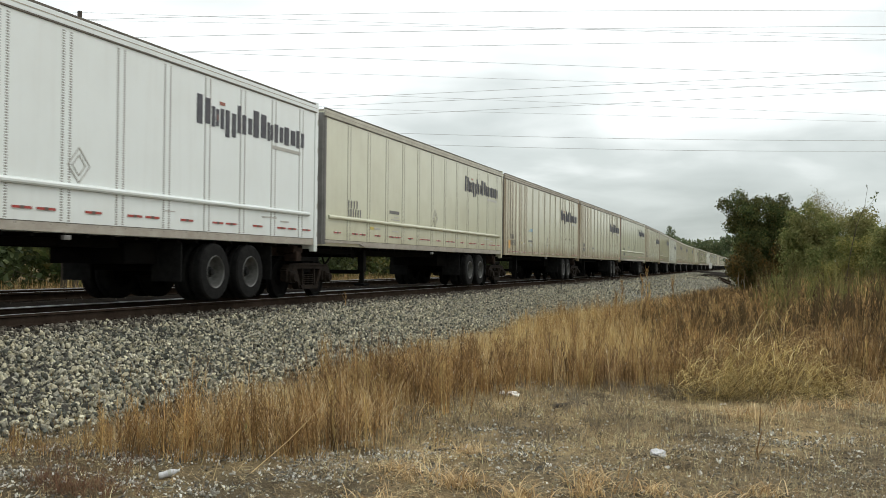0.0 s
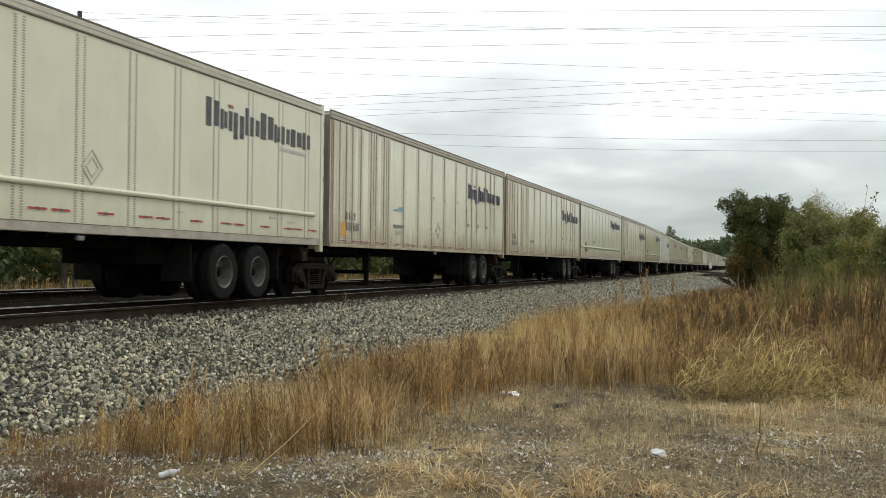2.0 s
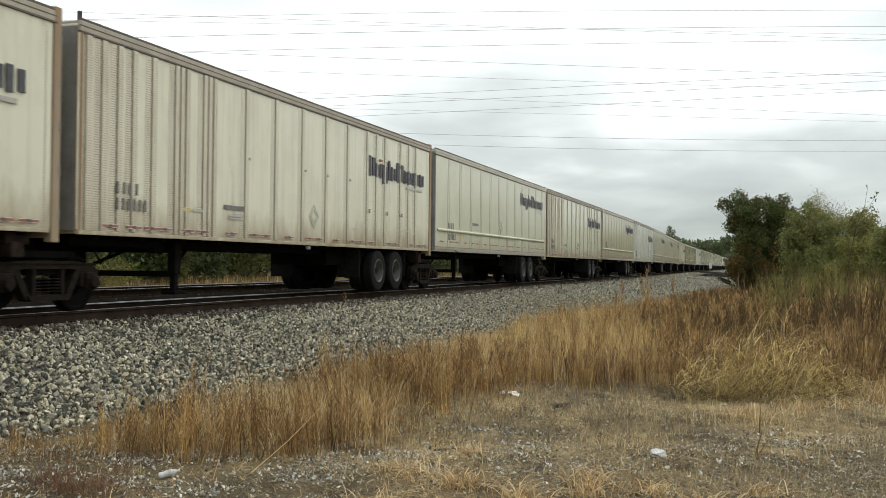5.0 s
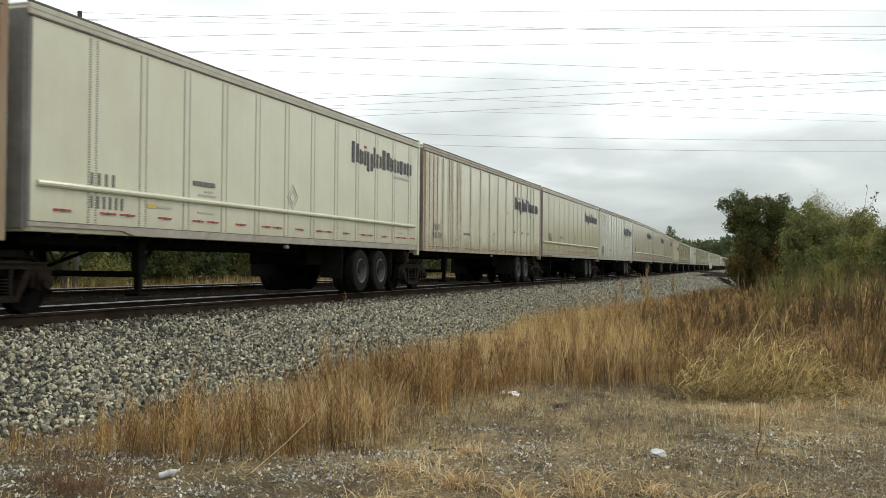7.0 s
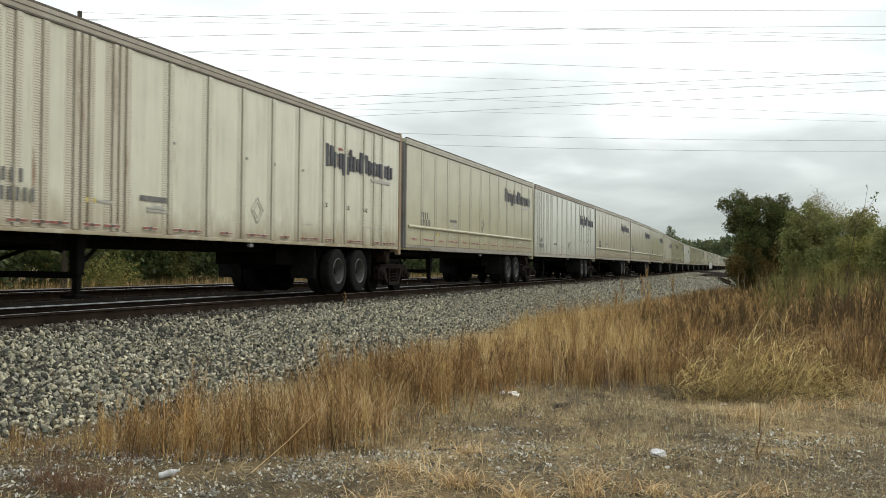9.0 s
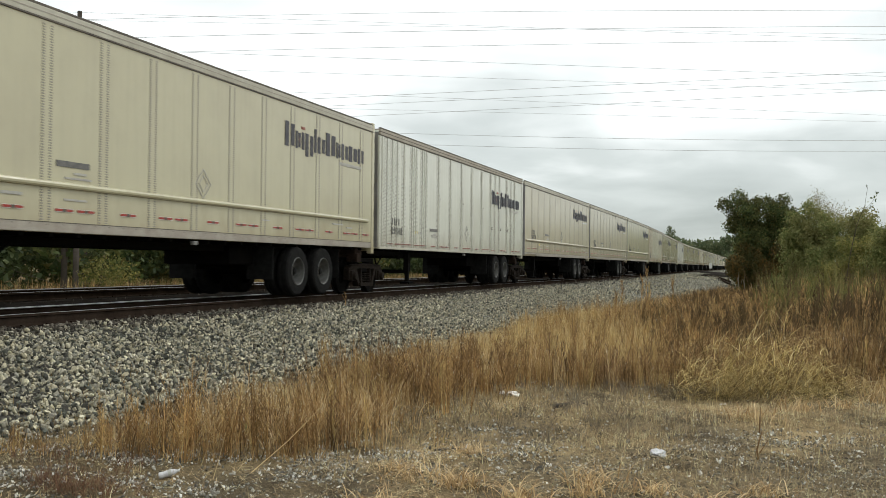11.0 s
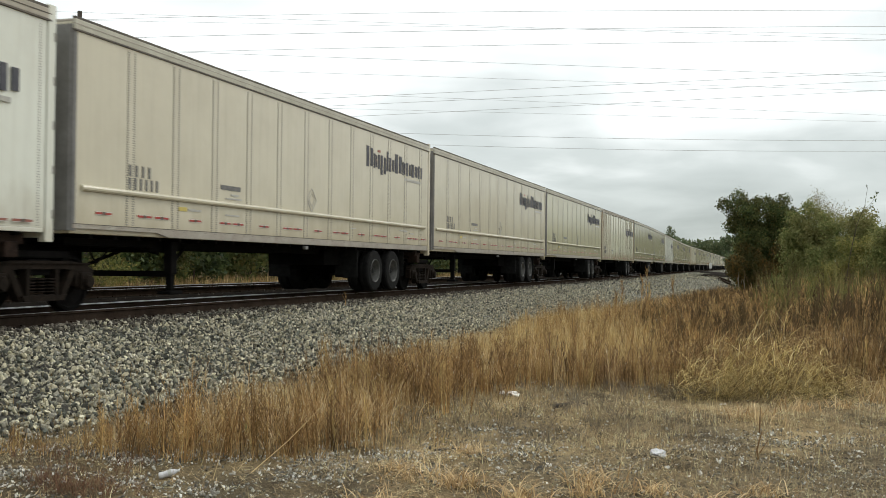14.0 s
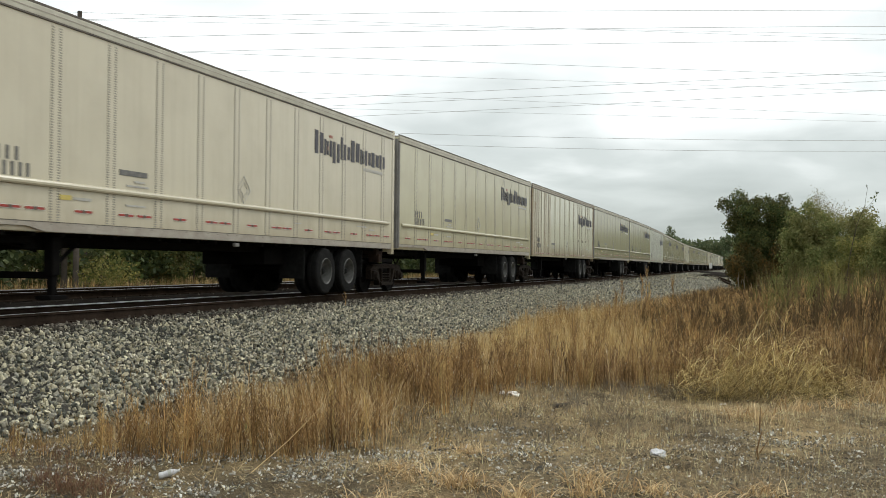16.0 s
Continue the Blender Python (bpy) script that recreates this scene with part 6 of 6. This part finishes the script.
M_DEEPLEAF = island_mix("leaf_deep_green", [(0.0, (0.020, 0.036, 0.013)), (0.5, (0.048, 0.074, 0.026)), (1.0, (0.095, 0.118, 0.042))], 0.65, 0.25, (0.4, (0.07, 0.062, 0.026), 0.35))
# leaves of the distant trees, lightened: haze is put into the colour
M_FARLEAF = island_mix("leaf_far_hazed", [(0.0, (0.085, 0.118, 0.060)), (0.6, (0.145, 0.182, 0.092)), (1.0, (0.225, 0.238, 0.13))], 0.8, 0.4)

# the dark bush at the foot of the embankment, its browned lower part and its neighbours
woody("dark_bush", 1, (65.1, 0.2, -1.0), [(64.7, 1.15, 4.15, 1.15, 1.25, 1.2, 1.1), (65.3, -0.85, 4.1, 1.2, 1.1, 1.15, 1.0), (65.0, 0.05, 2.5, 1.5, 1.75, 1.6, 1.6),
                                         (64.6, 2.25, 4.6, 0.35, 0.45, 0.45, 0.09), (65.0, -0.1, 1.0, 1.5, 1.9, 1.3, 1.2), (64.8, 0.9, 2.4, 1.2, 1.2, 1.3, 0.8), (65.0, -0.2, 0.0, 1.5, 1.9, 0.9, 0.8), (65.4, -1.9, 2.2, 1.1, 1.0, 1.4, 0.7)], 62000, 0.13, M_DARKLEAF, "dense dark green bush with browning leaves beside the track", 0.14)
woody("browned_bush", 2, (63.2, 0.9, -1.0), [(63.2, 1.0, 0.95, 0.9, 1.15, 1.15, 1.0), (63.0, 0.1, 0.4, 0.9, 1.0, 1.0, 0.8), (63.3, -1.2, 1.5, 0.8, 0.9, 1.0, 0.7), (63.2, -0.4, -0.3, 0.8, 1.5, 0.6, 0.5)], 19000, 0.12, M_TURNING,
      "low orange-brown bush in front of a dark one", 0.06)
woody("twiggy_tree", 3, (55.4, -2.5, -1.0), [(55.4, -2.5, 2.9, 1.2, 1.3, 1.2, 1.0), (55.5, -2.7, 1.5, 1.3, 1.5, 1.3, 1.0), (55.3, -1.5, 1.2, 1.0, 1.0, 1.2, 0.7), (55.3, -1.9, 2.3, 1.0, 0.9, 1.1, 0.6), (55.0, -2.0, -0.2, 1.2, 1.7, 0.8, 0.7)], 30000, 0.115, M_MIDLEAF,
      "olive green bush thinning towards the top", 0.08)
woody("bare_topped_shrub", 4, (56.4, -2.9, -1.0), [(56.4, -2.8, 3.9, 0.8, 0.8, 0.85, 1.0), (56.3, -3.6, 3.5, 0.5, 0.6, 0.8, 0.5)], 3600, 0.065, M_PALETWIG, "sparse half-bare shrub with pale leaves", 0.07, 0.17)
woody("green_bush", 5, (53.8, -4.0, -1.0), [(53.8, -4.0, 2.5, 1.2, 1.35, 1.25, 1.0), (53.6, -3.6, 1.0, 1.3, 1.5, 1.3, 0.8), (53.9, -5.0, 2.2, 1.0, 1.0, 1.1, 0.5), (53.4, -3.8, -0.2, 1.2, 1.8, 0.8, 0.6)], 28000, 0.115, M_MIDLEAF,
      "rounded green bush among taller weeds", 0.08)
woody("yellowing_bush", 6, (49.7, -4.4, -1.0), [(49.7, -4.4, 1.2, 1.0, 1.3, 1.15, 1.0), (49.4, -3.4, 0.4, 0.9, 1.0, 0.9, 0.6), (49.8, -5.4, 1.3, 1.0, 1.1, 1.0, 0.7), (49.6, -4.4, -0.2, 1.0, 1.6, 0.7, 0.5)], 22000, 0.11, M_YELLOWLEAF,
      "yellowing green bush behind tall grass", 0.06)
woody("yellowing_bush", 7, (47.8, -5.6, -1.0), [(47.8, -5.4, 1.3, 1.0, 1.1, 1.2, 1.0), (47.6, -6.6, 1.4, 1.0, 1.2, 1.2, 1.0)], 20000, 0.11, M_MIDLEAF, "green and brown bush behind tall grass", 0.06)


rng_gold = np.random.default_rng(12)
for k, (x, y) in enumerate(((38.0, -1.0), (36.5, -1.4), (40.5, -1.9), (37.0, -2.4), (34.0, -2.8), (41.0, -3.2), (35.5, -3.7), (44.0, -1.6))):
    g = -0.95
    h = rng_gold.uniform(1.0, 1.5)
    woody("goldenrod", 300 + k, (x, y, g), [(x, y, g + h * 0.72, 0.45, 0.55, h * 0.26, 1.0), (x + 0.2, y + 0.5, g + h * 0.55, 0.4, 0.4, h * 0.25, 0.6), (x, y - 0.5, g + h * 0.5, 0.4, 0.45, h * 0.25, 0.6)], 700, 0.075,
          M_YELLOWLEAF, "yellow-green goldenrod standing in the dull weeds", 0.018, 0.10, "weed", "goldenrod before the bushes")


def sapling():
    """A thin leaning stem with a few leaf clusters near its tip."""
    rng = np.random.default_rng(8)
    thing = tagged(new("sapling"), "thin leaning sapling with few dark leaves", "sapling")
    stem = Build().tube([(48.6, -3.4, -1.0), (48.6, -3.75, 1.4), (48.6, -4.0, 2.7), (48.6, -4.34, 3.58), (48.6, -4.47, 4.5)], [0.025, 0.018, 0.013, 0.009, 0.004], 6)
    stem.tube([(48.6, -4.25, 3.3), (48.6, -4.6, 3.7), (48.6, -4.85, 4.08)], [0.008, 0.006, 0.003], 5)
    stem.tube([(48.6, -4.0, 2.7), (48.6, -3.85, 3.05), (48.6, -3.75, 3.4)], [0.008, 0.006, 0.003], 5)
    part("stem", stem, M_BARK, thing)
    for k, (y, z, r, count) in enumerate(((-4.74, 3.92, 0.13, 26), (-4.62, 3.62, 0.11, 18), (-4.84, 4.10, 0.08, 12), (-4.46, 4.5, 0.04, 5), (-4.3, 2.95, 0.10, 8), (-3.76, 3.38, 0.07, 5), (-4.05, 2.6, 0.12, 7))):
        v, f = leaf_cloud(rng, [(48.6, y, z, r, r, r, 1.0)], max(count, 14), 0.10, r * 0.5)
        o = soup("leaf_cluster", v[:count * 4], f[:count * 2], M_DARKLEAF)
        o.parent = thing


sapling()
woody("purple_tree", 9, (98, -10.6, -1.0), [(98, -10.6, 3.4, 1.4, 1.6, 1.6, 1.0), (98, -12.5, 3.0, 1.4, 1.6, 1.6, 1.0)], 2600, 0.22, M_DARKLEAF, "dark tree standing behind the bushes", 0.12, 0.25, "tree")

M_DEADWOOD = grime("dead_branch", (0.21, 0.18, 0.14), (0.32, 0.28, 0.22), 6.0, 0.9)
rng_dead = np.random.default_rng(14)
for k in range(9):
    x, y = 61.6 + rng_dead.uniform(-0.4, 0.4), 1.4 - 0.42 * k + rng_dead.uniform(-0.2, 0.2)
    run, top = rng_dead.uniform(-1.1, 0.6), rng_dead.uniform(0.5, 1.3)
    b = Build().tube([(x, y, -1.0), (x - 0.1, y + run * 0.35, -1.0 + top * 0.8), (x - 0.2, y + run * 0.8, -1.0 + top), (x - 0.2, y + run * 1.2, -1.0 + top * 0.75)], [0.030, 0.024, 0.017, 0.008], 5)
    b.tube([(x - 0.1, y + run * 0.35, -1.0 + top * 0.8), (x - 0.15, y + run * 0.3, -0.7 + top)], [0.016, 0.007], 4)
    tagged(new("dead_branch", b.mesh("dead_branch", M_DEADWOOD)), "pale dead branch arching at the foot of a bush", "branch", "dead branches under the bush")

# trees past the far end of the train
rng_far = np.random.default_rng(91)
for k in range(46):
    x, y = 610 + rng_far.uniform(-50, 100), 96 - 2.25 * k + rng_far.uniform(-1, 1)
    h = (19.0 if k < 22 else 16.9) + rng_far.uniform(-1.0, 1.0)
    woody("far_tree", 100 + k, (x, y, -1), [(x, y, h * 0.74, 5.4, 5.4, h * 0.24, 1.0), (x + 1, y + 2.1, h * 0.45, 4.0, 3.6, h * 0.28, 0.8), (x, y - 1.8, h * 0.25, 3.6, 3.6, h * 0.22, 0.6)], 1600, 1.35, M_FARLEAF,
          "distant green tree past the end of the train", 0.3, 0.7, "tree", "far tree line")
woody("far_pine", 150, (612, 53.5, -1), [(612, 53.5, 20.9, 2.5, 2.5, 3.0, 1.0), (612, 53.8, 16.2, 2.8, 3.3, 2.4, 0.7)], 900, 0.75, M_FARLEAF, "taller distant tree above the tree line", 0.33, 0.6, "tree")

# growth beyond the second track
rng_side = np.random.default_rng(95)
for k in range(48):
    x = 22 + 2.6 * k + rng_side.uniform(-1, 1)
    y = (25.0, 30.5)[k % 2] + rng_side.uniform(-1, 1.5) + 0.02 * x
    r, h = rng_side.uniform(1.6, 2.6), rng_side.uniform(2.6, 4.2)
    woody("trackside_bush", 140 + k, (x, y, -0.5), [(x, y, h * 0.55, r, r, h * 0.5, 1.0), (x + 1.2, y + 0.6, h * 0.35, r * 0.9, r, h * 0.4, 0.7), (x - 1.1, y - 0.4, h * 0.3, r * 0.8, r, h * 0.35, 0.7)], 2200, 0.30,
          (M_DEEPLEAF, M_DARKLEAF, M_DEEPLEAF)[k % 3], "green bush beyond the second track", 0.07, 0.22, "bush", "bushes beyond the tracks")
for k in range(30):
    x = 18 + 7.0 * k + rng_side.uniform(-2, 2)
    y = 36 + rng_side.uniform(-2, 6)
    h = rng_side.uniform(6.5, 8.5)
    woody("trackside_tree", 170 + k, (x, y, -0.2), [(x, y, h * 0.66, 2.6, 2.6, h * 0.30, 1.0), (x + 1.2, y - 0.8, h * 0.36, 2.8, 2.4, h * 0.3, 1.0), (x - 1.2, y + 0.6, h * 0.22, 2.6, 2.4, h * 0.25, 0.9)], 2000, 0.64, M_DEEPLEAF,
          "dark green tree beyond the second track", 0.16, 0.35, "tree", "trees beyond the tracks")
woody("green_bush", 210, (38.3, 25.9, -0.4), [(38.3, 25.9, 1.0, 1.6, 1.7, 1.3, 1.0), (39.8, 25.9, 0.9, 1.2, 1.3, 1.1, 0.7)], 9000, 0.15, M_DARKLEAF, "fresh green rounded bush beyond the second track", 0.06)
woody("goldenrod_bush", 211, (31.0, 23.0, -0.4), [(31.0, 23.0, 0.35, 0.8, 0.9, 0.65, 1.0), (32.3, 23.2, 0.2, 0.7, 0.7, 0.5, 0.6)], 1700, 0.09, M_YELLOWLEAF, "yellow-green flowering bush beside a pole", 0.03)

# trees added on the near side, mostly hidden behind the bushes, to shade far trailers
rng_wood = np.random.default_rng(97)
for k in range(26):
    x = 84 + 9.5 * k + rng_wood.uniform(-2, 2)
    y = -1.6 + 0.012 * x + rng_wood.uniform(-1.2, 0.8)
    h = 4.7 + 0.024 * (x - 84) + rng_wood.uniform(-0.5, 0.4)
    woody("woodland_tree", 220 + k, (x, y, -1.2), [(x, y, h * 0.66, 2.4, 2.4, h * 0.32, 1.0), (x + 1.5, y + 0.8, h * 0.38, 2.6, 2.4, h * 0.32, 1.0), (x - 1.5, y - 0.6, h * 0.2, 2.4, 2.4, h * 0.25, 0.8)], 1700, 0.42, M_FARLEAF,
          "green tree added mostly hidden behind the bushes to shade far trailers", 0.16, 0.4, "tree", "woods beside the line")

# ---- poles and wires ----
def pole(x, y, z0, z1, r, label):
    b = Build().tube([(x, y, z0), (x, y, (z0 + z1) / 2), (x, y, z1)], [r, r * 0.88, r * 0.76], 12)
    tagged(new("utility_pole", b.mesh("utility_pole", M_POLE, True)), label, "pole", "wooden poles")


pole(30.15, 23.5, -0.6, 9.75, 0.105, "tall weathered wooden pole beyond the tracks")
pole(30.9, 24.6, -0.6, 6.5, 0.12, "shorter dark wooden pole beyond the tracks")
pole(33.5, 25.7, -0.6, 10.1, 0.10, "wooden pole with its top above the trailers")

AHEAD = Vector((math.cos(_yaw), math.sin(_yaw), 0))
ASIDE = Vector((math.sin(_yaw), -math.cos(_yaw), 0))


def wire(away, left, mid, right, r):
    """A span of overhead line: heights 35 m to the left, ahead and 35 m to the right."""
    pts = []
    a2, a1 = (left + right - 2 * mid) / 2, (right - left) / 2
    for k in range(41):
        u = -3 + 6 * k / 40
        z = mid + a1 * u + (a2 * u * u if abs(u) < 1 else a2 * (2 * abs(u) - 1))
        pts.append(AHEAD * away + ASIDE * (35 * u) + Vector((0, 0, z)))
    b = Build().tube(pts, r * 0.75, 5)
    tagged(new("overhead_wire", b.mesh("overhead_wire", M_WIRE)), "thin grey overhead power line wire against the sky", "power line", "overhead wires")


for row in ((70, 17.29, 18.48, 18.89, 0.017), (70, 15.94, 17.17, 17.85, 0.020), (70, 14.88, 16.08, 16.90, 0.017), (70, 10.81, 12.81, 14.81, 0.018), (70, 10.28, 12.24, 14.19, 0.016),
            (70, 9.36, 11.45, 13.54, 0.016), (82, 18.32, 17.47, 16.62, 0.019), (82, 16.93, 16.17, 15.41, 0.015), (82, 15.43, 14.43, 13.42, 0.015), (82, 13.84, 13.35, 12.85, 0.014),
            (82, 12.52, 11.42, 11.28, 0.020), (82, 11.83, 10.54, 10.40, 0.019), (82, 21.31, 20.49, 19.67, 0.015), (82, 20.58, 20.32, 20.06, 0.013)):
    wire(*row)

# ---- litter and lineside odds and ends ----
M_PLASTIC = grime("litter_plastic", (0.68, 0.68, 0.68), (0.52, 0.51, 0.52), 12.0, 0.35, 0.0, 0.3)
M_PAPER = grime("litter_paper", (0.86, 0.84, 0.79), (0.74, 0.70, 0.63), 14.0, 0.8)
M_GREEN = grime("litter_green", (0.06, 0.32, 0.13), (0.05, 0.22, 0.10), 14.0, 0.5)
M_DARKWOOD = grime("old_tie_wood", (0.050, 0.043, 0.038), (0.09, 0.08, 0.07), 4.0, 0.9)
M_SIGNWHITE = grime("marker_white", (0.78, 0.78, 0.76), (0.66, 0.66, 0.63), 5.0, 0.6)


def crumple(name, x, y, size, flat, mat, seed, label, category):
    """A crushed scrap: a dented thick sheet or bag."""
    rng = np.random.default_rng(seed)
    bm = bmesh.new()
    bmesh.ops.create_icosphere(bm, subdivisions=3, radius=0.5)
    for v in bm.verts:
        k = noise.noise(v.co * 3.2 + Vector((seed, 0, 0))) * 0.45 + noise.noise(v.co * 8 + Vector((0, seed, 0))) * 0.18
        v.co *= 1 + k
        v.co = Vector((v.co.x * size[0], v.co.y * size[1], max(v.co.z, -0.3) * flat))
    me = bpy.data.meshes.new(name)
    bm.to_mesh(me)
    bm.free()
    me.materials.append(mat)
    ob = tagged(new(name, me), label, category)
    z = float(land_height(np.array(x), np.array(y)))
    ob.matrix_basis = Matrix.Translation((x, y, z + 0.28 * flat)) @ Matrix.Rotation(rng.uniform(0, 3), 4, "Z")


def bottle(x, y):
    z = float(land_height(np.array(x), np.array(y)))
    thing = tagged(new("plastic_bottle"), "crushed clear white plastic bottle lying on gravel", "bottle")
    b = Build().lathe((0, 0, 0), "x", [(-0.10, 0.026), (-0.092, 0.036), (-0.05, 0.037), (-0.04, 0.033), (-0.02, 0.037), (0.05, 0.036), (0.085, 0.024), (0.105, 0.013), (0.115, 0.013)], 16)
    part("bottle_body", b, M_PLASTIC, thing, smooth=True)
    part("cap", Build().lathe((0.113, 0, 0), "x", [(0, 0.016), (0.018, 0.016)], 12), M_SIGNWHITE, thing)
    part("label_band", Build().lathe((0, 0, 0), "x", [(0.0, 0.0385), (0.035, 0.0378)], 16), M_FAINT, thing, "faded grey label band")
    thing.matrix_basis = Matrix.Translation((x, y, z + 0.035)) @ Matrix.Rotation(radians(-52), 4, "Z") @ Matrix.Rotation(radians(-13), 4, "Y") @ Matrix.Scale(0.68, 4)


bottle(6.50, 4.22)
crumple("crumpled_paper", 11.95, 2.91, (0.18, 0.15), 0.075, M_PAPER, 2, "flattened white paper wrapper at the edge of the weeds", "litter")
crumple("pale_scrap", 12.0, 3.06, (0.075, 0.07), 0.055, M_PAPER, 9, "small white scrap torn off a paper wrapper", "litter")
crumple("plastic_bag", 8.55, 0.83, (0.19, 0.13), 0.065, M_PLASTIC, 3, "flattened white plastic scrap on the trodden verge", "litter")
crumple("green_scrap", 8.55, 4.70, (0.08, 0.06), 0.10, M_GREEN, 4, "small bright green plastic scrap in the weeds", "litter")
crumple("pale_scrap", 12.6, 0.45, (0.12, 0.06), 0.03, M_PAPER, 5, "small pale paper scrap on the verge", "litter")
crumple("pale_scrap", 6.35, 2.75, (0.14, 0.08), 0.03, M_PAPER, 6, "small pale flat scrap on the verge", "litter")
crumple("pale_scrap", 6.9, 1.75, (0.10, 0.03), 0.02, M_PAPER, 7, "small pale sliver of card on the verge", "litter")


def stick(x, y, length, turn, r, rise, label, mat):
    z = float(land_height(np.array(x), np.array(y)))
    c, s = math.cos(turn) * length, math.sin(turn) * length
    b = Build().tube([(x, y, z + r), (x + c * 0.5, y + s * 0.5, z + r + rise * 0.45), (x + c, y + s, z + r + rise)], [r, r * 0.8, r * 0.5], 6)
    tagged(new("stick", b.mesh("stick", mat)), label, "stick", "sticks on the verge")


stick(8.4, 2.75, 0.28, -0.9, 0.012, 0.0, "short dark broken stick lying on gravel", M_DARKWOOD)
stick(11.2, 2.25, 0.35, -0.5, 0.014, 0.01, "dry pale stick lying on the verge", M_POLE)
stick(6.9, 3.75, 0.75, -0.35, 0.004, 0.42, "long dry straw stalk leaning over the verge", M_BLEACH)
stick(6.6, 3.9, 0.12, -0.35, 0.003, 0.34, "thin upright straw stalk on the verge", M_BLEACH)
stick(10.98, 2.22, 0.20, -1.0, 0.030, 0.03, "weathered chunk of grey wood on the verge", M_POLE)
stick(11.6, 1.9, 0.22, 0.6, 0.012, 0.0, "short pale stick lying on the verge", M_POLE)


def tie_pile():
    """Discarded ties and a length of rail dumped beside the ballast."""
    rng = np.random.default_rng(6)
    for k, (x, y, z, turn, tilt) in enumerate(((95.0, 4.6, -0.05, 1.25, 0), (95.6, 4.0, 0.10, 1.45, 3), (94.2, 3.6, -0.05, 1.0, 0), (96.4, 4.8, 0.26, 1.2, -4))):
        b = Build().box(-1.3, 1.3, -0.115, 0.115, -0.09, 0.09, 0.015)
        o = tagged(new("old_tie", b.mesh("old_tie", M_DARKWOOD)), "discarded dark wooden tie dumped beside the track", "railway tie", "discarded ties")
        o.matrix_basis = pose(x, y, z, 0, tilt, math.degrees(turn))
    for k, (p, q) in enumerate((((94.0, 5.2, 0.00), (78.0, 2.05, -0.64)), ((97.0, 5.3, 0.00), (84.0, 2.5, -0.42)))):
        b = Build().tube([p, Vector(p).lerp(Vector(q), 0.5) + Vector((0, 0, 0.14)), q], 0.075, 6)
        tagged(new("scrap_rail", b.mesh("scrap_rail", M_RAILSIDE)), "length of rusty scrap rail lying on the slope", "rail", "scrap rails")


tie_pile()


def marker_post(x, y):
    thing = tagged(new("marker_post"), "small white lineside marker post beside the track", "marker post")
    z = float(ballast_height(np.array(x), np.array(y)))
    part("post", Build().box(x - 0.04, x + 0.04, y - 0.04, y + 0.04, z - 0.1, z + 1.15, 0.008), M_POLE, thing)
    part("sign_plate", Build().box(x - 0.065, x - 0.042, y - 0.15, y + 0.15, z + 0.72, z + 1.32, 0.008), M_SIGNWHITE, thing, "blank white sign plate")


marker_post(113.7, 5.5)


def motions():
    steps = [0.5 * k for k in range(33)]
    for ob, x, length in TRAIN:
        walk(ob, [(t, on_rails(x - travelled(t), length)) for t in steps])
        if ob.name.startswith("rail_bogie"):
            for w in ob.children:
                if w.name.startswith("wheelset"):
                    home = w.location.copy()
                    times = [j / 15.0 for j in range(120)] + [j / 30.0 for j in range(240, 481)]
                    rows = [(t, Matrix.Translation(home) @ Matrix.Rotation(-travelled(t) / RADIUS, 4, "Y")) for t in times]
                    walk(w, rows)


motions()
